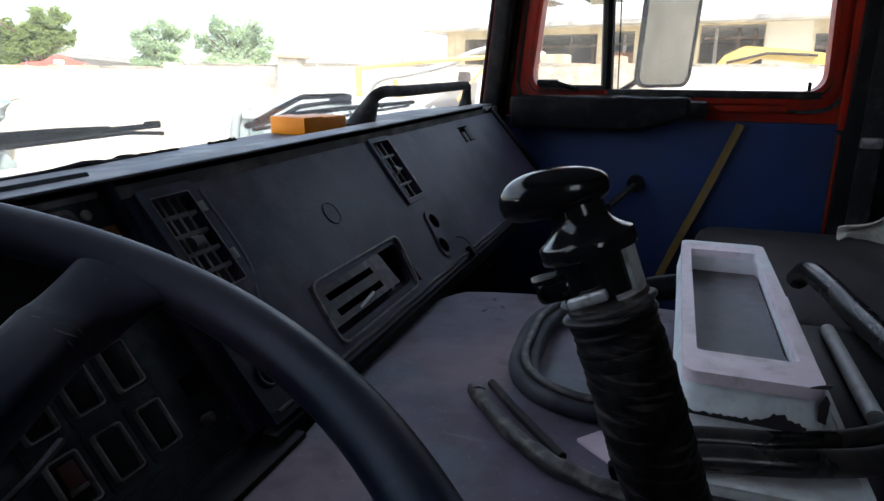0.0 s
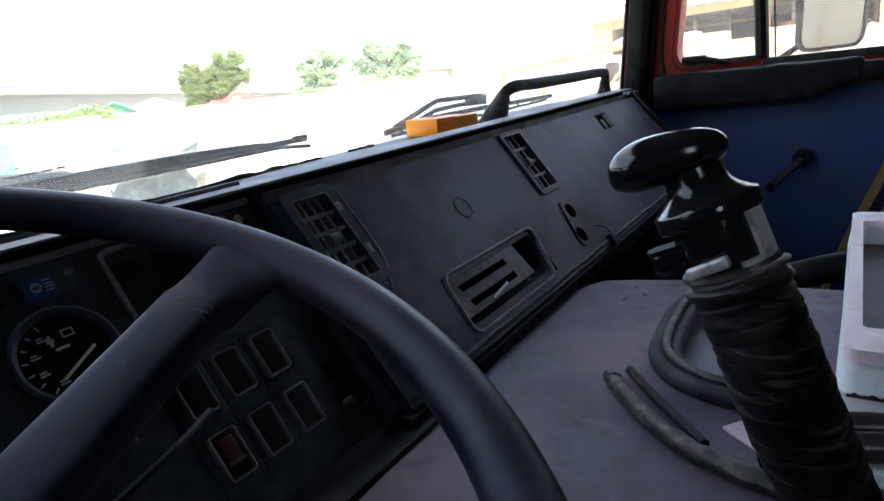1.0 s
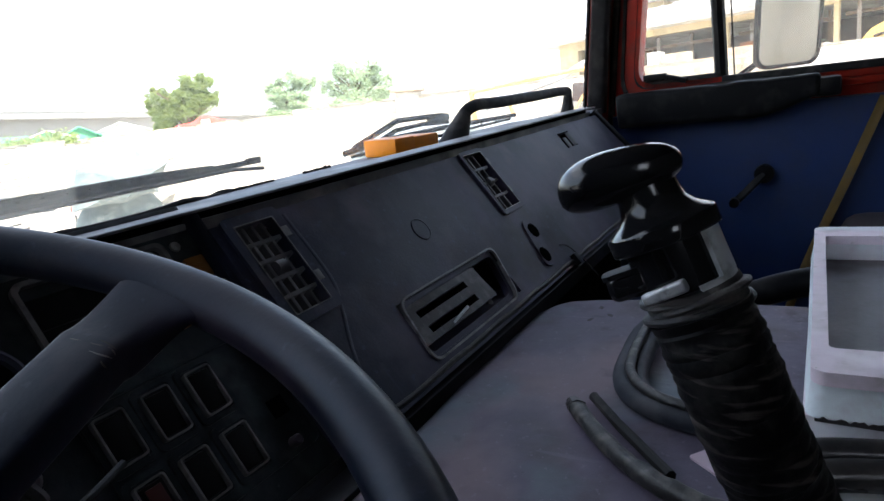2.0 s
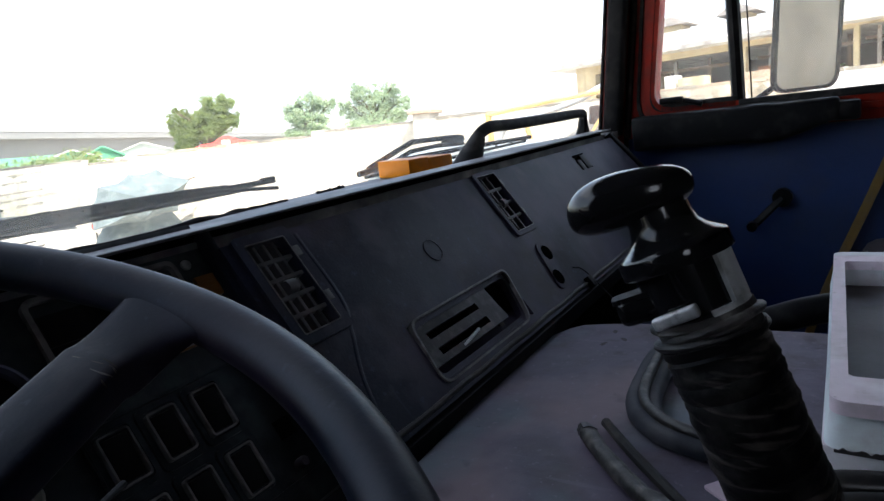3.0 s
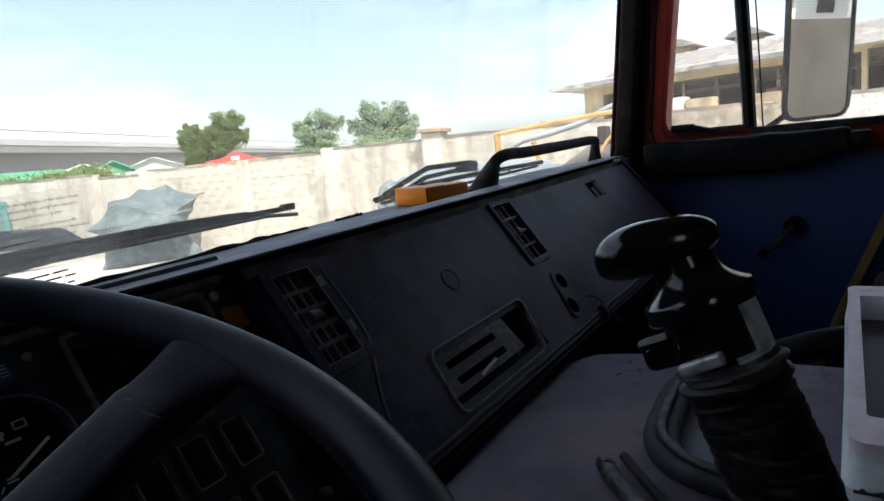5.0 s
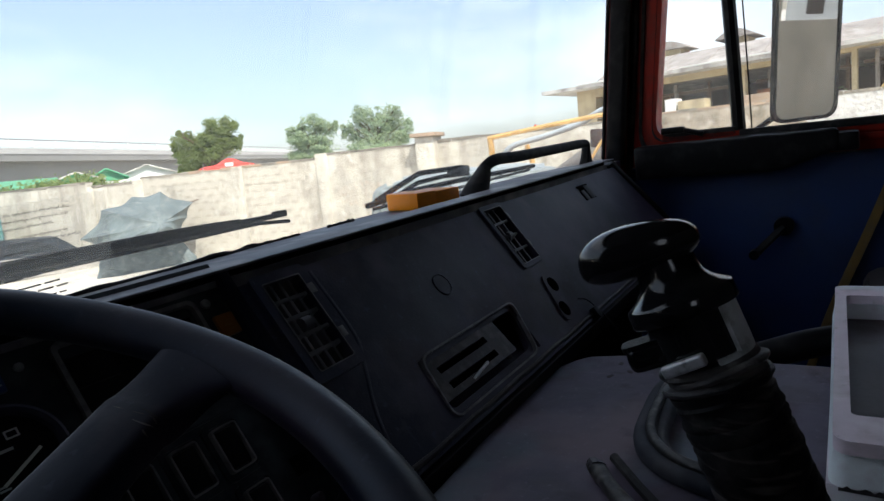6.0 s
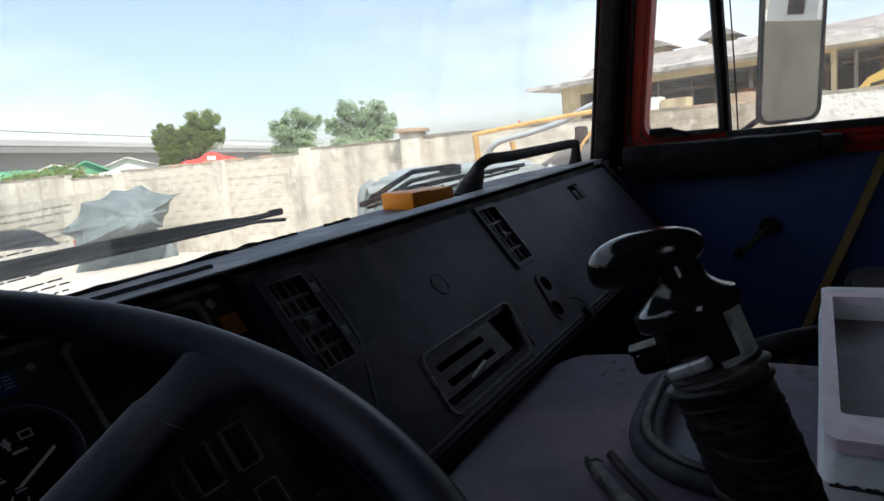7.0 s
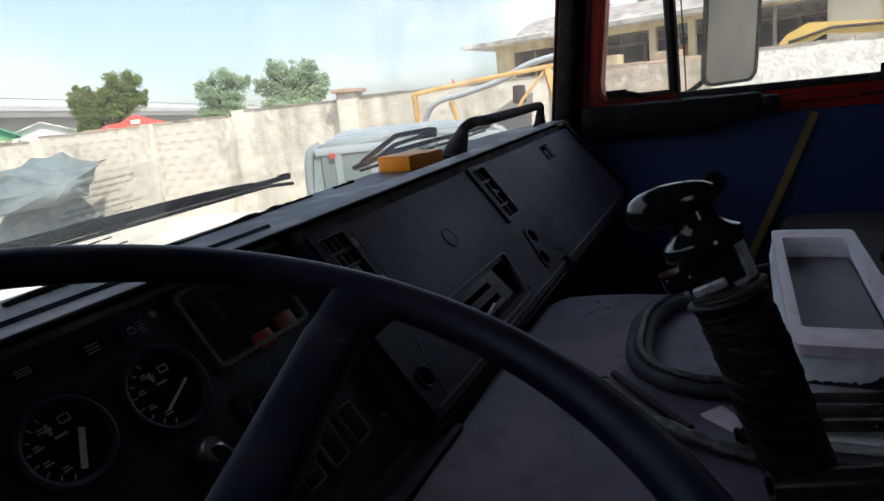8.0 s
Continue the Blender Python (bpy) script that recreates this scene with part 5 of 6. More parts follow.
bmesh.ops.bevel(tf, geom=[e for e in tf.edges if all(v.co.z > -0.2505 for v in e.verts) and len(e.link_faces) == 2 and e.calc_face_angle(0) > 0.8], offset=0.005, segments=3, affect="EDGES")
part("top_frame", tf, M_WHITE_TOP, tray, "pink-tinged top frame")
tw = rim(rounded(-0.222, 0.222, -0.0535, 0.0535, 0.012), rounded(-0.182, 0.18, -0.044, 0.044, 0.006), -0.039, -0.011, m=TR)
for v in tw.verts:
    if v.co.z < -0.28:
        v.co.y += math.copysign(0.0045, v.co.y + 0.0757)
        v.co.x += math.copysign(0.004, v.co.x - 0.772)
    if v.co.z < -0.28 and v.co.x < 0.6:
        v.co.z += 0.006 * noise.noise(v.co * 60) + 0.002
part("tray_wall", tw, M_WHITE, tray)
part("tray_floor", box(-0.182, 0.18, -0.044, 0.044, -0.036, -0.031, m=TR), M_TRAY, tray, "grey dusty sunken floor")
CH = plane_frame((0.5455, -0.088, -0.2905), (0, -1, 0), (0, 0, 1))
ragged = [(-0.062 + 0.0028 * i, 0.0035 + 0.009 * math.exp(-((i - 27) / 4.0) ** 2) + 0.0045 * noise.noise((i * 0.7, 2.0, 0.0))) for i in range(35)]
part("chip", prism([(-0.062, 0.001), (0.0332, -0.002)] + ragged[::-1], 0, 0.0012, m=CH), M_SEAT, tray, "dark broken edge")
part("corner_chip", prism([(0.04, 0.012), (0.046, 0.01), (0.0465, 0.03), (0.043, 0.036), (0.039, 0.026)], 0, 0.0012, m=CH), M_SEAT, tray, "dark stain at the corner")
part("edge_nick", prism([(0.03, 0.04), (0.044, 0.041), (0.0465, 0.0455), (0.038, 0.0435)], 0, 0.0014, m=CH), M_SEAT, tray)
low = thing("shallow_tray", (0.72, -0.078, -0.326), "shallow white plastic tray under the lamp housing", "tray")
part("tray_base", roughen(box(0.484, 0.985, -0.166, -0.022, -0.326, -0.3175, 0.003), 0.0012, 25), M_WHITE, low)
part("tray_step", roughen(box(0.553, 0.99, -0.13, -0.018, -0.3165, -0.2895, 0.002), 0.0006, 25), M_WHITE, low)
part("tray_edge", rim(rounded(0.484, 0.985, -0.166, -0.022, 0.012), rounded(0.49, 0.978, -0.16, -0.029, 0.008), -0.3175, -0.315), M_WHITE, low)


def hose(points, r, label, mat_=M_HOSE, kind_name="rubber_hose"):
    pts = spline(points, 8)
    h = thing(kind_name, points[0], label, "hose", group="hoses on the engine cover")
    part("hose_wall", tube(pts, r, 12), mat_, h)
    for end, inner in ((pts[0], pts[1]), (pts[-1], pts[-2])):
        d = (end - inner).normalized()
        part("bore", tube([end - d * 0.002, end + d * 0.0006], r * 0.62, 10), M_HOLE, h)
    return h


hose([(0.468, 0.022, -0.314), (0.5, -0.034, -0.306), (0.519, -0.12, -0.303), (0.566, -0.198, -0.306), (0.7, -0.29, -0.314), (0.85, -0.285, -0.314)], 0.0115, "black rubber hose looped across the engine cover")
hose([(0.4, 0.0, -0.313), (0.43, -0.08, -0.313), (0.465, -0.15, -0.313), (0.54, -0.25, -0.313), (0.66, -0.33, -0.313)], 0.0125, "black rubber hose looped across the engine cover")
hose([(0.5, 0.012, -0.303), (0.5235, -0.034, -0.302), (0.5405, -0.11, -0.301), (0.583, -0.184, -0.303), (0.66, -0.245, -0.305), (0.76, -0.275, -0.305)], 0.0108, "black rubber hose pressed against the lamp housing")
hose([(1.12, -0.2, -0.33), (1.08, -0.207, -0.305), (1.0, -0.222, -0.303), (0.9, -0.238, -0.308), (0.75, -0.262, -0.309), (0.6, -0.3, -0.309)], 0.0165, "wide dusty grey-black hose running over the cover")
solo("rubber_mat", roughen(box(0.585, 0.892, -0.34, -0.152, -0.3255, -0.3225, 0.001), 0.0008, 30), M_DIAL, (0.74, -0.22, -0.326), "black rubber mat under the hoses on the engine cover", "mat")
hose([(0.99, 0.2, -0.42), (0.99, 0.12, -0.372), (1.0, 0.06, -0.351), (1.01, 0.0, -0.333), (1.04, -0.07, -0.33), (1.1, -0.13, -0.345)], 0.02, "black cable between cover and passenger seat", M_BLACK)
solo("white_tube", tube([(0.86, -0.195, -0.315), (0.64, -0.196, -0.315)], 0.0085, 12), M_WHITE, (0.75, -0.195, -0.33), "short straight grimy white plastic tube", "tube")

# passenger seat
seat = thing("passenger_seat", (1.4, -0.4, -1.2), "worn grey vinyl passenger seat", "seat")
sb = box(1.0, 1.7, -0.78, -0.06, -0.54, -0.375, 0.05, 4)
part("cushion", roughen(sb, 0.006, 6), M_SEAT, seat)
part("seat_base", box(1.05, 1.65, -0.74, -0.12, -1.2, -0.5, 0.01), M_BLACK, seat)
part("piping", tube(spline([(1.05, -0.07, -0.4), (1.3, -0.062, -0.392), (1.55, -0.066, -0.392), (1.66, -0.08, -0.398)], 5), 0.006, 6), M_RUBBER, seat)
cl = bmesh.new()
bmesh.ops.create_grid(cl, x_segments=16, y_segments=14, size=1.0)
for v in cl.verts:
    # a rag hung over the seat's edge, higher towards the door post
    a, b = (v.co.x + 1) / 2, (v.co.y + 1) / 2
    v.co = Vector((1.6 + 0.035 * math.sin(5 * a + 2 * b), -0.355 - 0.15 * a, -0.374 + b * (0.02 + 0.13 * a) + 0.006 * math.sin(9 * a - 4 * b)))
roughen(cl, 0.012, 14)
bmesh.ops.solidify(cl, geom=cl.faces[:], thickness=0.004)
solo("cloth_rag", cl, M_RAG, (1.6, -0.4, -0.375), "crumpled cream cloth on the passenger seat by the door post", "cloth")

# ---- the yard outside ----
# boundary wall
WA, WU = Vector((10.159, 22.843, 0)), Vector((0.2037, -0.979, 0)).normalized()
WALL = plane_frame(WA, WU, (0, 0, 1))     # first axis along the wall, second up, third towards the yard
if (WALL.to_3x3() @ Vector((0, 0, 1))).x > 0:
    WALL = WALL @ Matrix.Diagonal((1, 1, -1, 1))
# the ground, one sheet, banked up a little along the wall
gw = [-700, -9, -7, -5.5, -4.5, -3.6, -2.8, -2, -1.3, -0.6, 0, 0.6, 1.3, 2, 2.8, 3.6, 4.5, 5.5, 7, 9, 14, 700]
gu = [-700, -40, -20, -12, -6] + [-4 + 1.0 * i for i in range(34)] + [40, 700]
gb, gv = bmesh.new(), []
for w in gw:
    near = max(0.0, 1 - abs(w) / 7.0)
    rise = 0.42 * near * near * (3 - 2 * near)
    gv.append([gb.verts.new((u, rise * (1 + 0.12 * noise.noise((u * 0.3, w * 0.4, 0.0))), w)) for u in gu])
for p, q in zip(gv, gv[1:]):
    for j in range(len(gu) - 1):
        gb.faces.new((p[j], p[j + 1], q[j + 1], q[j]))
gb.transform(WALL)
solo("ground", gb, M_GROUND, (0, 0, 0), "pale dusty concrete and earth of the yard", "ground", kind="structure", frame_m=ID)

wall = thing("yard_wall", (12.6, 11.2, 0), "weathered plastered concrete-block boundary wall with pillars", "wall", kind="structure", frame_m=ID)
tops = [(-14, 3.7, 2.86), (3.9, 5.55, 2.74), (5.8, 9.0, 2.84), (9.33, 11.72, 2.86), (11.88, 14.56, 2.93), (14.94, 19.5, 2.95), (19.5, 22.7, 3.0), (22.7, 40, 3.02)]
for a, b, h in tops:
    bm = box(a, b, 0, h, -0.24, 0.0)
    bmesh.ops.subdivide_edges(bm, edges=[e for e in bm.edges if abs(e.verts[0].co.x - e.verts[1].co.x) > 1], cuts=max(4, int((b - a) * 3)))
    for v in bm.verts:
        if v.co.y > 1:
            v.co.y += 0.07 * noise.noise((v.co.x * 1.7, 3.0, 0.0))
    bm.transform(WALL)
    part("wall_panel", bm, M_STAINED if a == 19.5 else M_ROUGHCAST if a == 22.7 else M_WALL, wall, smooth=False)
for a, b, h, out in ((3.68, 3.95, 2.72, 0.04), (5.5, 5.85, 2.8, 0.035), (8.98, 9.36, 2.86, 0.035), (11.62, 11.96, 2.95, 0.035), (14.52, 14.98, 3.06, 0.3), (19.4, 19.75, 3.05, 0.08)):
    part("pillar", roughen(box(a, b, 0, h, -0.3, out, 0.03, 2, m=WALL), 0.02, 2.0), M_WALL, wall)
part("pillar_cap", roughen(box(14.44, 15.06, 3.06, 3.15, -0.35, 0.4, 0.02, 2, m=WALL), 0.02, 2.0), M_TERRACOTTA, wall, "terracotta slab cap")
rng = random.Random(4)
for a, b, h in tops:
    x = max(a, -2.0)
    while x < min(b, 27.0):
        w = rng.uniform(0.35, 0.7)
        mat_ = M_TERRACOTTA if (7.3 < x < 10.8 or 18.8 < x < 22.6) and rng.random() < 0.8 else M_COPING
        part("coping_stone", box(x, min(x + w - 0.02, b), h + rng.uniform(-0.06, -0.02), h + rng.uniform(0.005, 0.03), -0.26, 0.012, m=WALL @ Matrix.Translation((x, h, 0)) @ pose(0, 0, 0, 0, 0, rng.uniform(-1.2, 1.2)) @ Matrix.Translation((-x, -h, 0))), mat_, wall, smooth=False)
        x += w

# viaduct behind the trees
via = thing("viaduct", (47, 64.7, 0), "long grey concrete road viaduct with a white steel railing", "viaduct", kind="structure", frame_m=ID)
VU = Vector((22.1, 10.0, 0)).normalized()
VIA = plane_frame((24.9, 54.6, 0), VU, (0, 0, 1))
if (VIA.to_3x3() @ Vector((0, 0, 1))).y > 0:
    VIA = VIA @ Matrix.Diagonal((1, 1, -1, 1))
part("deck", box(-80, 190, 5.75, 6.3, -10, 0.9, m=VIA), M_CONCRETE, via, smooth=False)
part("girder", box(-80, 190, 4.05, 5.75, -9.4, 0.0, m=VIA), M_CONCRETE, via, smooth=False)
part("kerb_band", box(-80, 190, 6.3, 6.75, 0.5, 0.95, m=VIA), M_PARAPET, via, smooth=False)
for h in (6.9, 7.02, 7.14, 7.45):
    part("rail", tube([VIA @ Vector((-80, h, 0.7)), VIA @ Vector((190, h, 0.7))], 0.045, 6), M_CONCRETE if h > 7.4 else M_PALEWALL, via)
for i in range(90):
    part("rail_post", tube([VIA @ Vector((-60 + 2.5 * i, 6.5, 0.7)), VIA @ Vector((-60 + 2.5 * i, 7.45, 0.7))], 0.06, 5), M_PALEWALL, via)
for x in (-25, 6, 37, 68, 99):
    part("haunch", prism([(x - 14, 4.06), (x - 5, 3.1), (x + 5, 3.1), (x + 14, 4.06)], -9.0, -0.3, m=VIA), M_CONCRETE, via, smooth=False)
    part("pier", joined(box(x - 1.0, x + 1.0, 0, 4.0, -7, -2.4, 0.1, m=VIA), box(x - 4.5, x + 4.5, 4.0, 4.95, -8.5, -0.7, 0.3, m=VIA)), M_CONCRETE, via)


def leaf_clumps(clumps, size, count, mat_seed):
    """Many small tilted leaf cards, gathered in uneven clumps."""
    r = random.Random(mat_seed)
    verts, faces = [], []
    for c, rad in clumps:
        for _ in range(int(count * (rad[0] * rad[1] * rad[2]) ** (2 / 3))):
            d = Vector((r.gauss(0, 1), r.gauss(0, 1), r.gauss(0, 1))).normalized() * min(1.25, abs(r.gauss(0.78, 0.22)))
            p = Vector(c) + Vector((d.x * rad[0], d.y * rad[1], d.z * rad[2])) * (1 + 0.25 * noise.noise(Vector(c) + d * 2))
            a = Vector((r.gauss(0, 1), r.gauss(0, 1), r.gauss(0, 1))).normalized()
            b = a.orthogonal().normalized()
            s = size * r.uniform(0.6, 1.4)
            i = len(verts)
            verts += [p + a * s, p + b * s * 0.55, p - a * s, p - b * s * 0.55]
            faces.append((i, i + 1, i + 2, i + 3))
    me = bpy.data.meshes.new("crown")
    me.from_pydata([tuple(v) for v in verts], [], faces)
    bm = bmesh.new()
    bm.from_mesh(me)
    bpy.data.meshes.remove(me)
    return bm


def tree(name, x, y, z_low, z_top, width, leaf_mat, label, seed, leaf=0.16, flat=False, count=260, domes=()):
    r = random.Random(seed)
    t = thing(name, (x, y, 0), label, "tree", group="trees behind the wall", frame_m=ID)
    trunk_top = z_low + (z_top - z_low) * 0.6
    part("trunk", tube(spline([(x, y, 0), (x + 0.15, y, z_low * 0.5), (x - 0.1, y + 0.1, z_low), (x + 0.1, y, trunk_top)], 4), [0.32 - 0.22 * i / 12 for i in range(13)], 8), M_BARK, t)
    clumps = []
    for dx, dy, dz, rx, rz in domes:
        clumps.append(((x + dx, y + dy, dz), (rx, rx, rz)))
        for _ in range(14):
            a, b = r.uniform(0, 6.28), r.uniform(-0.5, 1.0)
            q = (x + dx + math.cos(a) * rx * 0.9, y + dy + math.sin(a) * rx * 0.9, dz + b * rz * 0.8)
            clumps.append((q, (rx * r.uniform(0.2, 0.42),) * 2 + (rz * r.uniform(0.2, 0.42),)))
            if r.random() < 0.3:
                part("limb", tube([(x, y, min(trunk_top, dz) * r.uniform(0.6, 0.95)), ((x + q[0]) / 2, (y + q[1]) / 2, q[2] * 0.88), q], [0.11, 0.07, 0.03], 6), M_BARK, t)
    part("crown", leaf_clumps(clumps, leaf, count, seed), leaf_mat, t, smooth=False)
    return t


def polar(az, dist):
    return dist * math.cos(radians(az)), dist * math.sin(radians(az))


px_, py_ = polar(51.0, 45)
# across the line of sight, to the viewer's right
def across(az, d):
    return d * math.sin(radians(az)), -d * math.cos(radians(az))


def domes_at(az, items):
    return [(*across(az, d), z, rx, rz) for d, z, rx, rz in items]


tree("umbrella_pine", px_, py_, 3.2, 6.7, 5.0, M_LEAF_PINE, "dark green umbrella pine rising above the wall", 3, 0.07, domes=domes_at(51, [(0.75, 5.95, 0.95, 0.8), (1.6, 5.15, 0.5, 0.42), (0.9, 4.9, 1.0, 0.6), (-1.6, 5.1, 0.62, 0.75), (-1.75, 5.85, 0.2, 0.3), (-1.2, 5.8, 0.2, 0.28), (-0.5, 5.2, 0.7, 0.65), (0.3, 5.2, 0.8, 0.7), (-1.3, 4.3, 0.85, 0.7), (0.0, 4.5, 1.0, 0.7), (-1.5, 3.6, 0.6, 0.5)]), count=2900)
t1x, t1y = polar(42.6, 56)
tree("broadleaf_tree", t1x, t1y, 3.4, 7.8, 4.2, M_LEAF, "pale green broadleaf tree behind the wall", 7, 0.095, domes=domes_at(42.6, [(0.1, 6.6, 1.1, 0.95), (-1.3, 5.9, 0.7, 0.8), (1.4, 6.2, 0.75, 0.75), (-0.2, 5.2, 1.7, 0.9), (0.0, 4.2, 1.9, 0.8)]), count=980)
t2x, t2y = polar(37.0, 56)
tree("broadleaf_tree", t2x, t2y, 3.4, 8.2, 5.6, M_LEAF, "large pale green broadleaf tree behind the wall", 9, 0.095, domes=domes_at(37.0, [(-1.0, 7.0, 0.95, 0.95), (1.1, 6.85, 1.0, 0.9), (2.3, 5.9, 0.7, 0.85), (-2.2, 5.8, 0.75, 0.85), (0.1, 5.9, 1.5, 1.1), (0.0, 4.6, 2.4, 1.0)]), count=980)
t3x, t3y = polar(23.6, 70)
tree("broadleaf_tree", t3x, t3y, 3.0, 5.3, 2.4, M_LEAF, "small distant round tree behind the wall", 12, 0.1, domes=domes_at(23.6, [(0.0, 4.4, 1.2, 0.8)]), count=1100)
hx, hy = polar(63.7, 30)
bush = leaf_clumps([((hx + across(63.7, d)[0], hy + across(63.7, d)[1], 2.1 + 0.4 * s), (1.1, 1.1, 0.65 + 0.2 * s)) for d, s in ((-2.2, 0.0), (-1.0, 0.6), (0.4, 0.9), (1.6, 1.0), (2.6, 0.4))], 0.075, 4200, 21)
hd = thing("hedge", (hx, hy, 0), "green overgrown hedge behind the wall", "hedge", frame_m=ID)
part("foliage", bush, M_LEAF_PINE, hd, smooth=False)
part("stems", joined(*[tube([(hx + across(63.7, d)[0], hy + across(63.7, d)[1], 0), (hx + across(63.7, d)[0] + 0.2, hy + across(63.7, d)[1], 2.6)], 0.09, 6) for d in (-2, -0.6, 0.8, 2.2)]), M_BARK, hd)


# striped chimneys far behind the yard
def chimney(az, top):
    x, y = polar(az, 250)
    c = thing("chimney", (x, y, 0), "thin red and white striped chimney far away", "chimney", group="distant chimneys", frame_m=ID)
    for i in range(6):
        z0, z1 = top * i / 6, top * (i + 1) / 6
        part("band", tube([(x, y, z0), (x, y, z1)], 0.42, 10), M_REDCLOTH if i % 2 else M_PALEWALL, c)


chimney(23.35, 13.6), chimney(22.15, 13.2), chimney(21.7, 13.2)


# sheds with green roofs
def shed(az, dist, width, depth, wall_h, ridge_h, wall_mat, roof_mat, label, turn=0.0):
    x, y = polar(az, dist)
    m = pose(x, y, 0, 0, 0, az - 90 + turn)
    s = thing("shed", (x, y, 0), label, "shed", group="sheds behind the wall", frame_m=ID)
    part("shed_wall", prism([(-width / 2, 0), (width / 2, 0), (width / 2, wall_h), (0, ridge_h), (-width / 2, wall_h)], -depth / 2, depth / 2, m=m @ pose(0, 0, 0, 90)), wall_mat, s, smooth=False)
    for sg in (-1, 1):
        L = math.hypot(width / 2, ridge_h - wall_h) + 0.3
        a = math.degrees(math.atan2(ridge_h - wall_h, width / 2))
        part("roof_sheet", box(0, L, -depth / 2 - 0.3, depth / 2 + 0.3, 0.0, 0.08, m=m @ pose(0, 0, ridge_h, 0, a, 0) @ pose(0, 0, 0) if sg > 0 else m @ pose(0, 0, ridge_h, 0, 180 - a, 0) @ Matrix.Diagonal((1, 1, -1, 1))), roof_mat, s, smooth=False)
    return s


shed(61.0, 48, 2.5, 8, 3.5, 3.95, M_GREEN, M_PALEROOF, "small green metal shed with a pale gabled roof")
shed(58.9, 50, 1.9, 8, 3.6, 4.1, M_GREEN, M_GREEN, "small green metal shed with a gabled roof")
shed(56.0, 56, 4.2, 10, 3.6, 4.35, M_PALEWALL, M_PALEROOF, "white shed with a low gabled roof")
shed(66.6, 33, 5.0, 4.4, 2.9, 3.36, M_PALEWALL, M_GREEN, "low shed with a bright green sheet roof", 88)
part_wall_x, part_wall_y = polar(57.5, 44)
solo("low_white_wall", box(-4.5, 3.8, -0.2, 0.2, 0, 3.32, m=pose(part_wall_x, part_wall_y, 0, 0, 0, 57.5 - 90)), M_PALEWALL, (part_wall_x, part_wall_y, 0), "long low white wall behind the boundary wall", "wall", frame_m=ID, smooth=False)

# red canopy
cx_, cy_ = polar(49.9, 31)
rc = thing("red_canopy", (cx_, cy_, 0), "sagging red fabric canopy on poles above the wall", "canopy", frame_m=ID)
RC = pose(cx_, cy_, 0, 0, 0, 49.9 - 90)
cb = bmesh.new()
bmesh.ops.create_grid(cb, x_segments=18, y_segments=8, size=1.0)
for v in cb.verts:
    u, w = v.co.x, v.co.y
    v.co = Vector((u * 1.2, w * 0.7, 3.16 + 0.36 * (1 - abs(u - 0.1) ** 1.5) * (1 - 0.5 * w * w) + 0.05 * math.sin(u * 6 + 1) + 0.04 * math.sin(w * 5 + u * 4) - 0.22 * w * w))
bmesh.ops.solidify(cb, geom=cb.faces[:], thickness=0.02)
cb.transform(RC)
part("canopy", cb, M_REDCLOTH, rc)
part("white_patch", box(-0.05, 0.3, -0.75, -0.71, 3.2, 3.36, m=RC), M_PALEWALL, rc)
for u in (-1.0, 1.0):
    for w in (-0.6, 0.6):
        part("pole", tube([RC @ Vector((u, w, 0)), RC @ Vector((u, w, 3.25))], 0.025, 6), M_STEEL, rc)

# long ochre building on the passenger side
B0, B1 = Vector((*polar(19.6, 30), 0)), Vector((*polar(-4.0, 26.5), 0))
BU = (B1 - B0).normalized()
BLD = plane_frame(B0, BU, (0, 0, 1))
if (BLD.to_3x3() @ Vector((0, 0, 1))).x > 0:
    BLD = BLD @ Matrix.Diagonal((1, 1, -1, 1))
bld = thing("ochre_building", tuple((B0 + B1) / 2), "long derelict ochre building with a corrugated roof and open bays", "building", frame_m=ID)
LB = 30.0
bays = [(0.9, 2.9, 0.9, 4.6), (3.2, 6.75, 0.9, 4.7), (7.0, 8.2, 0.9, 4.75), (8.45, 10.4, 0.9, 4.8), (10.55, 12.72, 0.9, 4.88), (14.3, 17.2, 0.9, 4.5), (17.8, 21.0, 0.9, 4.5), (21.6, 25.0, 0.9, 4.5)]
part("front_wall", plate(0, LB, 0, 4.95, 0.35, holes=bays, m=BLD), M_OCHRE, bld, smooth=False)
part("end_wall", box(0.0, 0.35, 0, 4.95, -10, -0.35, m=BLD), M_OCHRE, bld, smooth=False)
# back wall and floor carry the bays' shade in their dark colour
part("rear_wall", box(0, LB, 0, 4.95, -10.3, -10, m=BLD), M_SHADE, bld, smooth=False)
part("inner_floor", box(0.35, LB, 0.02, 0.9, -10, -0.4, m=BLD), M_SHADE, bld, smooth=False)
part("eave_slab", box(-1.2, LB, 4.95, 5.1, -10.6, 1.0, m=BLD), M_PALEROOF, bld, smooth=False)
for a, b in ((0.6, 2.9), (5.0, 9.4), (12.5, 17)):
    part("eave_patch", box(a, b, 5.1, 5.15, -0.2, 1.06, m=BLD), M_PALEWALL, bld, smooth=False)
rb, nseg = bmesh.new(), 14
arc = [(-0.9 - 9.0 * i / nseg, 5.1 + 1.3 * math.sin(math.pi * i / nseg) ** 0.8) for i in range(nseg + 1)]
lo = [rb.verts.new((0.3, z, w)) for w, z in arc]
hi = [rb.verts.new((LB, z, w)) for w, z in arc]
for i in range(nseg):
    rb.faces.new((lo[i], lo[i + 1], hi[i + 1], hi[i]))
rb.faces.new(lo), rb.faces.new(hi[::-1])
rb.transform(BLD)
part("barrel_roof", rb, M_ROOF, bld, "weathered brown barrel roof", smooth=False)
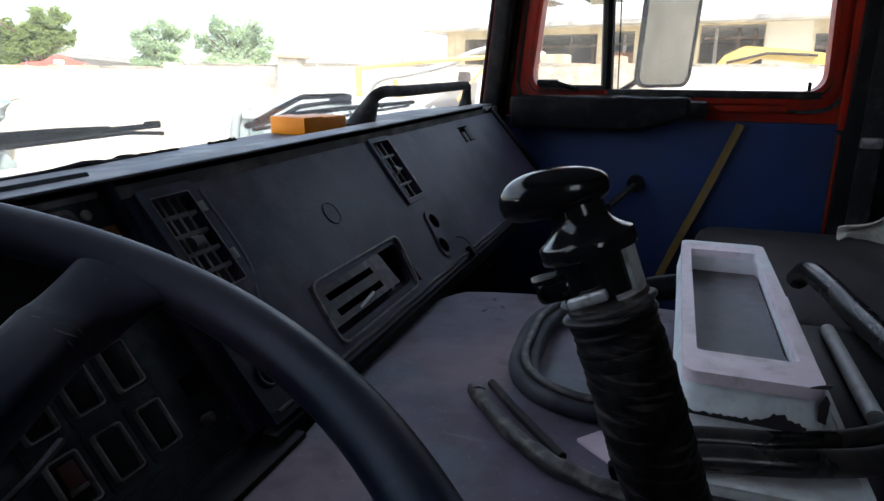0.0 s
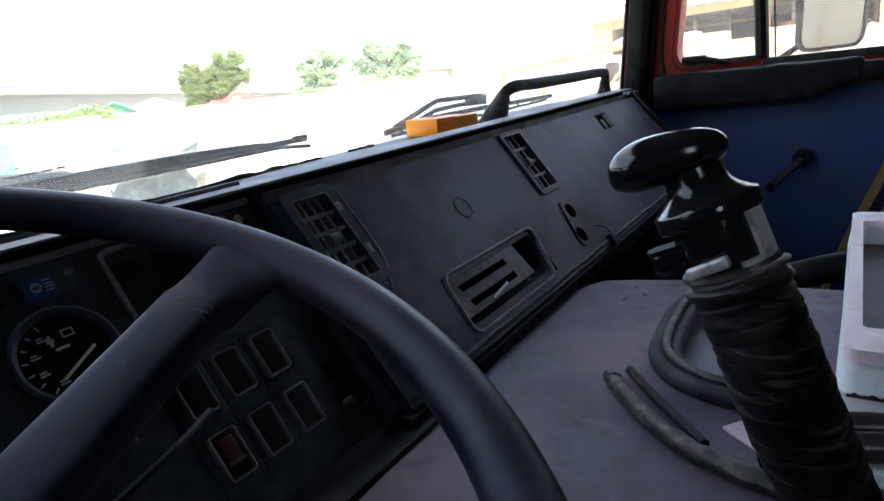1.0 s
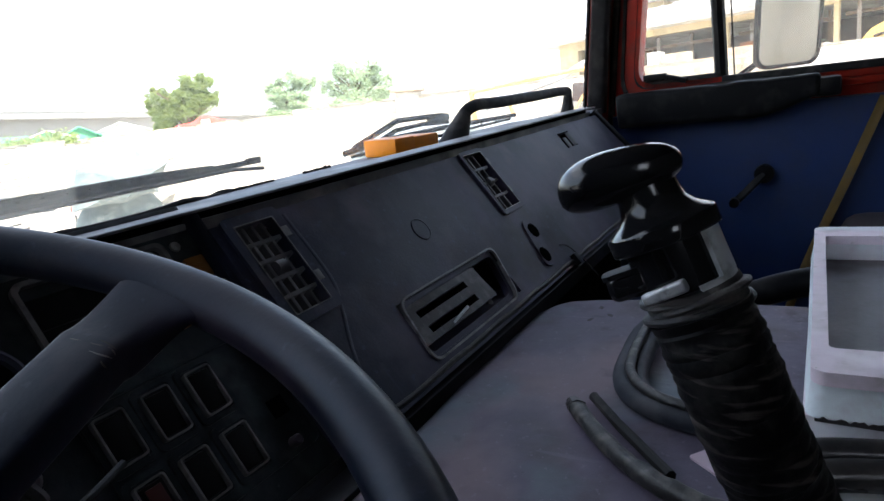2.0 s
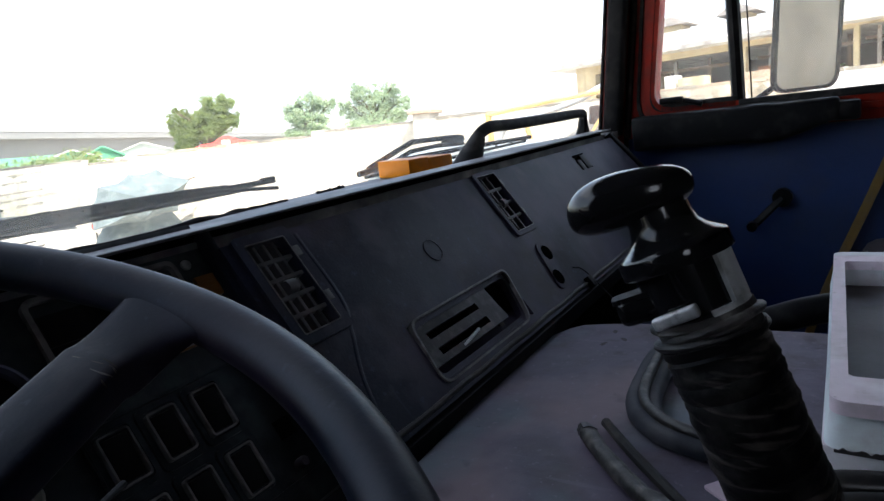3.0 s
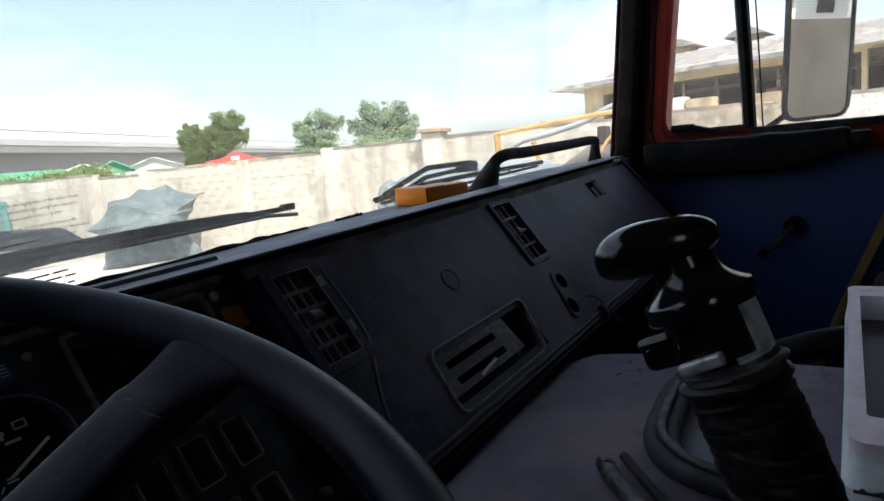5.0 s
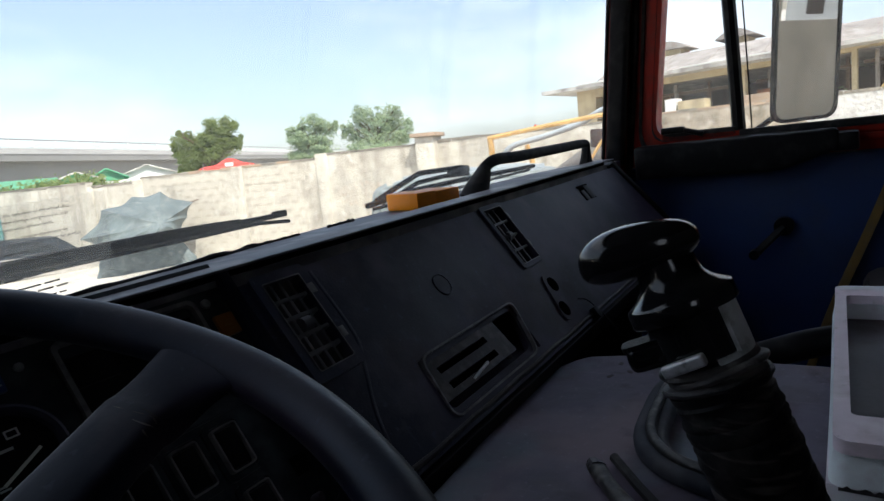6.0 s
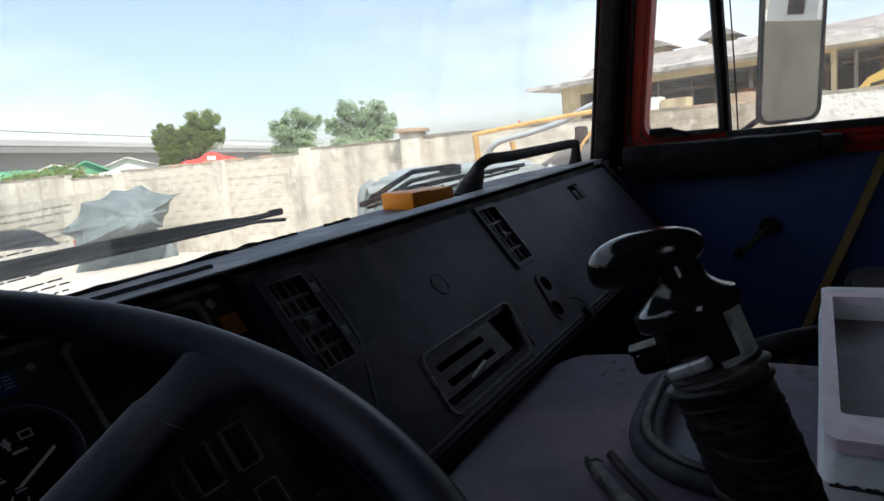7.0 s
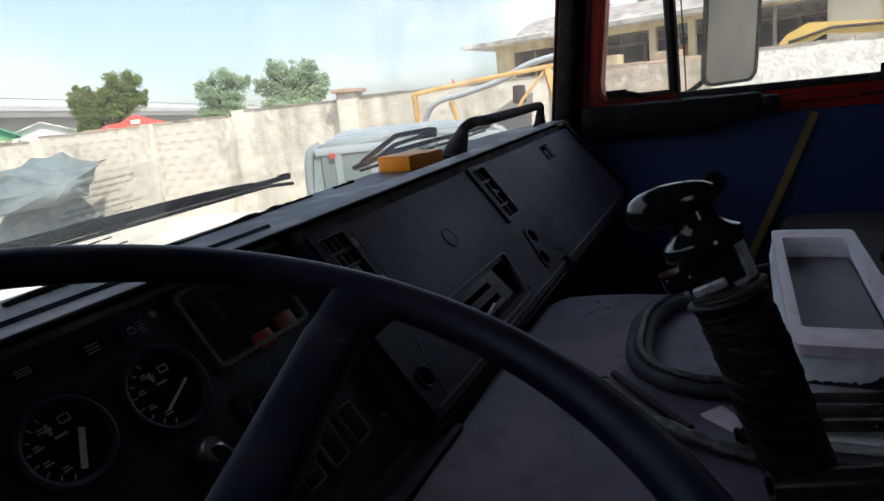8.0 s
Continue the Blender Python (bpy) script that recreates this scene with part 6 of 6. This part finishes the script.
for i in range(14):
    x = 1.0 + 2.1 * i
    part("roof_seam", tube([BLD @ Vector((x, z + 0.015, w)) for w, z in arc[: nseg // 2 + 2]], 0.025, 5), M_ROOF, bld)
# dark bar drawn as the shadow line under the roof's edge
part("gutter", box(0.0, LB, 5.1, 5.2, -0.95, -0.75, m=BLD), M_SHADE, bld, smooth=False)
for x in (2.6, 5.5, 12.4, 18.5):
    v = part("roof_vent", box(x - 0.45, x + 0.45, 6.2, 6.6, -5.6, -4.4, m=BLD), M_OCHRE, bld, smooth=False)
    arcv = [(x - 0.85 + 1.7 * i / 10, 6.58 + 0.36 * math.sin(math.pi * i / 10)) for i in range(11)]
    part("vent_hood", prism(arcv, -5.9, -4.1, m=BLD), M_ROOF, v, smooth=False)
for i, (a, b, lo_, hi_) in enumerate(bays):
    part("bay_beam", box(a, b, hi_ - 0.42, hi_ - 0.3, -1.6, -1.45, m=BLD), M_BARK, bld, smooth=False)
    for f in ((0.2, 0.55, 0.8) if b - a > 1.8 else (0.4,)):
        x = a + (b - a) * f
        part("bay_column", box(x - 0.06, x + 0.06, 0.9, hi_, -1.2 - f, -1.05 - f, m=BLD), M_ROOF if f < 0.5 else M_BARK, bld, smooth=False)
    if i in (2, 5, 6):
        part("dark_shutter", box(b - 0.9, b - 0.1, 2.0, 4.0, -0.5, -0.45, m=BLD), M_RUST, bld, smooth=False)
part("plain_bay", box(12.75, 14.2, 0.9, 4.93, 0.0, 0.12, m=BLD), M_CREAM, bld, "cream plastered bay", smooth=False)
def crate(u, w, h0, h1, mat_, label):
    solo("crate", box(u, u + w, 0.0, h1, 0.2, 0.9, 0.02, m=BLD @ pose(0, 0, 0.6)), mat_, tuple(BLD @ Vector((u, 0, 1.1))), label, "crate", group="crates beside the building", frame_m=ID, smooth=False)


crate(4.5, 0.42, 0, 3.98, M_PALEWALL, "tall white cabinet standing against the building")
crate(5.0, 0.98, 0, 3.85, M_OCHRE, "tall tan cabinet standing against the building")
crate(7.3, 0.9, 0, 3.75, M_TERRACOTTA, "stack of orange pallets against the building")

# excavator arm behind the wall
dg = thing("excavator", (*polar(-7.5, 19), 0), "yellow excavator arm rising behind the wall", "excavator", frame_m=ID)
DG = pose(*polar(-7.0, 18.5), 0, 0, 0, -97)
part("boom", prism([(-1.85, 2.8), (-1.35, 3.38), (-0.9, 3.6), (0.0, 3.52), (1.3, 3.36), (1.3, 3.08), (0.0, 3.24), (-0.55, 3.3), (-1.0, 3.1), (-1.35, 2.7)], -0.15, 0.15, m=DG @ pose(0, 0, 0, 90)), M_DIGGER, dg)
part("bucket_link", prism([(0.75, 2.75), (1.2, 2.75), (1.25, 3.3), (1.0, 3.36)], -0.12, 0.12, m=DG @ pose(0, 0, 0, 90)), M_DIGGER, dg)
part("ram", tube([DG @ Vector((-1.3, -0.2, 3.2)), DG @ Vector((-0.4, -0.2, 3.42)), DG @ Vector((0.7, -0.2, 3.36))], 0.035, 8), M_SHADE, dg)
part("cab_body", box(0.9, 2.6, -0.8, 0.8, 0.9, 2.85, 0.05, m=DG), M_DIGGER, dg)
part("track", box(-0.6, 2.8, -1.0, 1.0, 0.0, 0.9, 0.2, 3, m=DG), M_TYRE, dg)

# hose boom machine in front of the wall
bm_ = thing("hose_boom", (*polar(20, 11.2), 0), "faded orange steel boom carrying a pale flexible hose", "boom", frame_m=ID)
def pol3(az, el, d):
    x, y = polar(az, d)
    return Vector((x, y, EYE + d * math.tan(radians(el))))
part("boom_beam", tube([pol3(27.3, 1.75, 11.6), pol3(22, 2.35, 11.3), pol3(14.3, 3.0, 11)], 0.045, 6, flat=0.8), M_ORANGE, bm_)
part("hose", tube(spline([pol3(26.6, -1.6, 11.9), pol3(26.2, -0.2, 11.9), pol3(25.2, 0.9, 11.8), pol3(22.5, 1.45, 11.7), pol3(19.5, 2.2, 11.5), pol3(17.0, 3.3, 11.3), pol3(13.0, 4.0, 11)], 6), 0.052, 10), M_SILVER, bm_)
part("end_leg", tube([pol3(27.1, 1.75, 11.6), pol3(27.0, -0.6, 11.6), pol3(27.0, -2.4, 11.6)], 0.055, 6), M_ORANGE, bm_)
part("end_leg", tube([pol3(24.0, 0.9, 11.5), pol3(23.6, -0.6, 11.5), pol3(23.6, -2.0, 11.5)], 0.045, 6), M_ORANGE, bm_)
part("strut", tube([pol3(15.6, 2.8, 11), pol3(15.1, 0.5, 11), pol3(14.9, -2.2, 11)], 0.065, 6), M_ORANGE, bm_)
part("strut", tube([pol3(15.6, 2.8, 11), pol3(17.8, 0.4, 11), pol3(18.6, -0.8, 11)], 0.025, 6), M_ORANGE, bm_)
part("pump_block", roughen(box(-0.08, 0.08, -0.1, 0.1, 2.42, 2.72, 0.04, m=pose(*polar(18.0, 11.5), 0)), 0.03, 3), M_SHADE, bm_)
part("side_plate", prism([tuple((pol3(a, e, 11.9) - Vector((0, 0, 0))).yz) for a, e in ((23.5, -2.2), (17.0, -2.2), (16.6, 0.9), (18.2, 0.7))], 0.0, 0.04, m=Matrix(((0, 0, 1, 11.2), (1, 0, 0, 0), (0, 1, 0, 0), (0, 0, 0, 1)))), M_CONCRETE, bm_, "grey sloping sheet")
part("carriage", box(-1.9, 1.9, -0.5, 0.5, 0.9, 1.7, 0.08, m=pose(*polar(20.5, 11.3), 0, 0, 0, 110)), M_RUST, bm_)
for d in (-1.3, 1.3):
    p = pose(*polar(20.5, 11.3), 0.5, 0, 0, 110) @ pose(d, 0, 0, 90, 0, 0)
    part("road_wheel", lathe([(0.3, -0.45), (0.5, -0.4), (0.5, 0.4), (0.3, 0.45)], 20, p), M_TYRE, bm_)

# old grey van close to the truck
van = thing("grey_van", (6.1, 3.36, 0), "old boxy grey van with a flat pale roof and large windows", "van", frame_m=ID)
VN = pose(6.1, 3.36, 0.06, 0, 0, -60)
body_o = [(-0.85, 0.45), (-0.87, 1.25), (-0.84, 2.07), (-0.81, 2.16), (-0.7, 2.2), (0.0, 2.23), (0.7, 2.2), (0.81, 2.16), (0.84, 2.07), (0.87, 1.25), (0.85, 0.45)]
# the section is carried along the van's length
vb = prism(body_o, -1.7, 1.7, m=VN @ pose(0, 0, 0, 90, 0, 0))
bmesh.ops.bevel(vb, geom=[e for e in vb.edges if abs((VN.inverted() @ e.verts[0].co).y - (VN.inverted() @ e.verts[1].co).y) < 0.01], offset=0.06, segments=2, affect="EDGES")
part("van_body", vb, M_VAN, van)
rs = prism([(-0.7, 2.17), (0.7, 2.17), (0.66, 2.225), (0.0, 2.25), (-0.66, 2.225)], -1.62, 1.62, m=VN @ pose(0, 0, 0, 90, 0, 0))
part("roof_skin", rs, M_VANROOF, van, "faded pale roof skin")
for sx in (-0.84, 0.84):
    part("corner_post", tube(spline([VN @ Vector((sx, -1.66, 0.6)), VN @ Vector((sx, -1.66, 1.3)), VN @ Vector((sx * 0.98, -1.66, 2.06)), VN @ Vector((sx * 0.85, -1.63, 2.19))], 4), 0.04, 10), M_VAN, van)
rw = part("rear_window", box(-0.72, 0.72, -1.712, -1.69, 1.2, 2.12, 0.02, m=VN), M_DARKGLASS, van)
for x in (-0.58, -0.3, 0.2):
    part("window_bar", box(x - 0.03, x + 0.03, -1.725, -1.69, 1.15, 2.13, 0.008, m=VN), M_VAN, rw)
part("window_head", box(-0.76, 0.76, -1.73, -1.69, 2.11, 2.17, 0.01, m=VN), M_VANROOF, rw)
for y0, y1 in ((-1.45, -0.3), (-0.1, 1.2)):
    part("side_window", box(-0.87, -0.83, y0, y1, 1.3, 1.9, 0.02, m=VN), M_DARKGLASS, van)
part("marker_light", box(-0.65, -0.605, -1.75, -1.7, 2.08, 2.125, 0.01, m=VN), M_TAIL, van, "small red marker light")
part("tail_light", box(-0.83, -0.72, -1.74, -1.69, 1.45, 1.75, 0.01, m=VN), M_TAIL, van, "red tail light")
for i in range(5):
    part("roof_rib", box(-0.62, 0.62, -1.3 + 0.6 * i, -1.24 + 0.6 * i, 2.2, 2.258, 0.01, m=VN), M_VANROOF, van)
for sx in (-0.72, 0.72):
    for sy in (-1.05, 1.05):
        part("wheel", lathe([(0.2, -0.1), (0.4, -0.09), (0.4, 0.09), (0.2, 0.1)], 20, VN @ pose(sx, sy, 0.34, 0, 90, 0)), M_TYRE, van)

# tarpaulin over a heap, like a broken parasol
tp = thing("tarpaulin_heap", (*polar(57.3, 18.6), 0), "torn grey-green parasol tipped over a covered heap", "tarpaulin", frame_m=ID)
TP = pose(*polar(57.3, 18.6), -0.86 * EYE, 0, 0, 57.3 - 90) @ Matrix.Diagonal((1.86, 1.86, 1.86, 1))
# a parasol tipped towards the truck: apex, rib ends, and cloth that sags between them
apex = Vector((0.3, -0.45, 1.97))
ribs = [(-0.72, 0.1, 1.86), (-0.42, 0.15, 2.22), (0.0, 0.2, 2.36), (0.36, 0.2, 2.4), (0.79, 0.05, 2.21), (0.66, -0.1, 2.0), (0.55, -0.25, 1.8), (0.1, -0.3, 1.72), (-0.55, -0.15, 1.66)]
tb, rings, per, steps = bmesh.new(), [], 6, 8
pk = tb.verts.new(apex)
for k in range(1, steps + 1):
    f, ring = k / steps, []
    for i, p in enumerate(ribs):
        q = Vector(ribs[(i + 1) % len(ribs)])
        for j in range(per):
            s_ = j / per
            e = Vector(p).lerp(q, s_)
            sag = math.sin(math.pi * s_)
            v = apex.lerp(e, f) + Vector((0, -0.16 * math.sin(math.pi * f * 0.9), 0)) + (apex - e) * (0.09 * sag * f * f) + Vector((0, 0.07 * sag * f, 0))
            ring.append(tb.verts.new(v + noise.noise_vector(v * 5) * 0.018))
    rings.append(ring)
nr = len(rings[0])
for j in range(nr):
    tb.faces.new((pk, rings[0][j], rings[0][(j + 1) % nr]))
for a, b in zip(rings, rings[1:]):
    for j in range(nr):
        tb.faces.new((a[j], b[j], b[(j + 1) % nr], a[(j + 1) % nr]))
tb.transform(TP)
part("tarpaulin", tb, M_TARP, tp)
hb = ellipsoid((0, 0, 0), (0.72, 0.22, 0.95), 64)
for v in hb.verts:
    v.co.z = max(v.co.z, -0.95)
roughen(roughen(hb, 0.1, 2.2), 0.05, 7.0)
hb.transform(TP @ pose(0.05, 0.2, 0.95))
for v in hb.verts:
    v.co.z = max(v.co.z, 0.15)
part("heap", hb, M_TARP, tp, "lower folds of the tarpaulin")
part("pole_tip", tube([TP @ Vector((0.72, 0.0, 2.2)), TP @ Vector((0.86, 0.0, 2.23))], 0.016, 6), M_BARK, tp)

# dark car parked by the wall, with a teal container behind it
cm_ = pose(*polar(65.9, 22.0), 0.12, 0, 0, 65.9 - 90 + 3)
car = thing("parked_car", (*polar(65.9, 22.0), 0), "car with a dark roof and dusty pale flanks by the wall", "car", frame_m=ID)
UP = Matrix(((1, 0, 0, 0), (0, 0, 1, 0), (0, 1, 0, 0), (0, 0, 0, 1)))
lower = prism(rounded_poly([(-2.0, 0.25), (2.0, 0.25), (2.05, 0.6), (1.9, 0.8), (-1.95, 0.84), (-2.05, 0.6)], 0.08), -0.8, 0.8, m=cm_ @ UP)
part("body", lower, M_CARLOW, car, "dusty pale lower body")
cabin = prism(rounded_poly([(-1.8, 0.7), (1.8, 0.68), (1.1, 1.28), (-1.4, 1.36)], 0.12), -0.68, 0.68, m=cm_ @ UP)
part("cabin", cabin, M_CAR, car)
for x0, x1, x2, x3 in ((-1.3, -0.25, -0.25, -1.08), (-0.15, 1.15, 0.68, -0.15)):
    part("side_window", prism([(x0, 0.9), (x1, 0.9), (x2, 1.22), (x3, 1.24)], -0.7, -0.685, m=cm_ @ UP), M_CARGLASS, car)
for x in (-1.3, 1.25):
    for y in (-0.62, 0.62):
        w = part("wheel", lathe([(0.2, -0.09), (0.31, -0.08), (0.31, 0.08), (0.2, 0.09)], 20, cm_ @ pose(x, y, 0.31, 90, 0, 0)), M_TYRE, car)
        part("hub_cap", lathe([(0.18, -0.092), (0.17, -0.1), (0.0, -0.1)], 16, cm_ @ pose(x, y, 0.31, 90, 0, 0)), M_SILVER, w)
part("bumper", box(2.0, 2.1, -0.75, 0.75, 0.4, 0.6, 0.03, m=cm_), M_TYRE, car)
part("tail_light", box(1.98, 2.06, -0.79, -0.6, 0.72, 0.88, 0.01, m=cm_), M_TAIL, car)
tm = pose(*polar(69.2, 24.0), 0, 0, 0, 69 - 90)
tc = thing("container", (*polar(69.2, 24.0), 0), "faded teal steel container in front of the wall", "container", frame_m=ID)
part("shell", box(-1.2, 1.2, -0.9, 0.9, 0.08, 2.3, 0.02, m=tm), M_TEAL, tc, smooth=False)
for i in range(12):
    part("rib", box(-1.1 + 0.2 * i, -1.02 + 0.2 * i, -0.94, -0.9, 0.12, 2.26, 0.01, m=tm), M_TEAL, tc, smooth=False)
for x in (-1.0, 1.0):
    part("skid", box(x - 0.08, x + 0.08, -0.9, 0.9, 0, 0.08, m=tm), M_RUST, tc, smooth=False)

# the truck's own body behind the cab, and its wheels
tk = thing("truck_body", (0.7, -3.5, 0), "beige box body and chassis of the truck behind the cab", "truck body", frame_m=ID)
part("box_body", box(-0.5, 1.8, -6.5, -1.0, 0.72, 2.9, 0.03), M_BOX, tk)
for i in range(9):
    part("body_rib", box(1.795, 1.815, -1.25 - 0.62 * i, -1.21 - 0.62 * i, 0.8, 2.85, 0.006), M_BOX, tk)
part("body_rail", box(1.795, 1.825, -6.45, -1.05, 2.76, 2.86, 0.01), M_STEEL, tk)
part("chassis", box(0.2, 1.2, -6.4, 0.6, 0.7, 1.08, 0.03), M_BLACK, tk)
for x in (-0.3, 1.7):
    for y in (0.1, -4.6):
        part("truck_wheel", lathe([(0.28, -0.15), (0.5, -0.13), (0.52, 0.0), (0.5, 0.13), (0.28, 0.15)], 28, pose(x, y, 0.52, 0, 90, 0)), M_TYRE, tk)

# wall behind the truck, which the wing mirror shows
solo("yard_wall_rear", box(-30, 40, -12.3, -12, 0, 2.45), M_BOX, (5, -12, 0), "weathered plastered wall at the back of the yard", "wall", kind="structure", frame_m=ID, smooth=False)
tkx = thing("water_tank", (3.75, -25, 0), "white plastic water tank on a block plinth behind the rear wall", "tank", frame_m=ID)
part("tank", lathe([(0.35, 2.2), (0.5, 2.25), (0.52, 3.5), (0.42, 3.75), (0.12, 3.82)], 24, pose(3.75, -25, 0)), M_PALEWALL, tkx)
part("plinth", box(3.2, 4.3, -25.5, -24.5, 0, 2.2, 0.02), M_CONCRETE, tkx, smooth=False)

# house and trees further back, behind the rear wall
hs = thing("far_house", (6, -46, 0), "plain house with a reddish tiled roof beyond the rear wall", "house", frame_m=ID)
part("house_wall", box(1.5, 9.5, -50, -44, 0, 4.2), M_PALEWALL, hs, smooth=False)
part("roof", prism([(0.9, 4.2), (10.1, 4.2), (8.2, 5.8), (2.8, 5.8)], 43.4, 50.6, m=pose(0, 0, 0, 90)), M_TERRACOTTA, hs, "reddish tiled roof", smooth=False)
for x in (3.0, 5.4, 7.8):
    part("window", box(x - 0.45, x + 0.45, -44.02, -43.97, 2.2, 3.5), M_SHADE, hs, smooth=False)

# shrub that shows through an open bay
q0 = BLD @ Vector((9.6, 0, -2.2))
sh = thing("shrub", tuple(q0), "leafy green shrub growing behind an open bay", "shrub", frame_m=ID)
part("stem", tube([q0, q0 + Vector((0.1, 0, 2.4))], 0.06, 6), M_BARK, sh)
part("foliage", leaf_clumps([(tuple(q0 + Vector((dx, dy, z))), (0.55, 0.55, 0.5)) for dx, dy, z in ((0, 0, 2.9), (0.3, 0.4, 3.4), (-0.2, -0.4, 3.2), (0.0, 0.7, 2.8))], 0.07, 1100, 33), M_LEAF, sh, smooth=False)

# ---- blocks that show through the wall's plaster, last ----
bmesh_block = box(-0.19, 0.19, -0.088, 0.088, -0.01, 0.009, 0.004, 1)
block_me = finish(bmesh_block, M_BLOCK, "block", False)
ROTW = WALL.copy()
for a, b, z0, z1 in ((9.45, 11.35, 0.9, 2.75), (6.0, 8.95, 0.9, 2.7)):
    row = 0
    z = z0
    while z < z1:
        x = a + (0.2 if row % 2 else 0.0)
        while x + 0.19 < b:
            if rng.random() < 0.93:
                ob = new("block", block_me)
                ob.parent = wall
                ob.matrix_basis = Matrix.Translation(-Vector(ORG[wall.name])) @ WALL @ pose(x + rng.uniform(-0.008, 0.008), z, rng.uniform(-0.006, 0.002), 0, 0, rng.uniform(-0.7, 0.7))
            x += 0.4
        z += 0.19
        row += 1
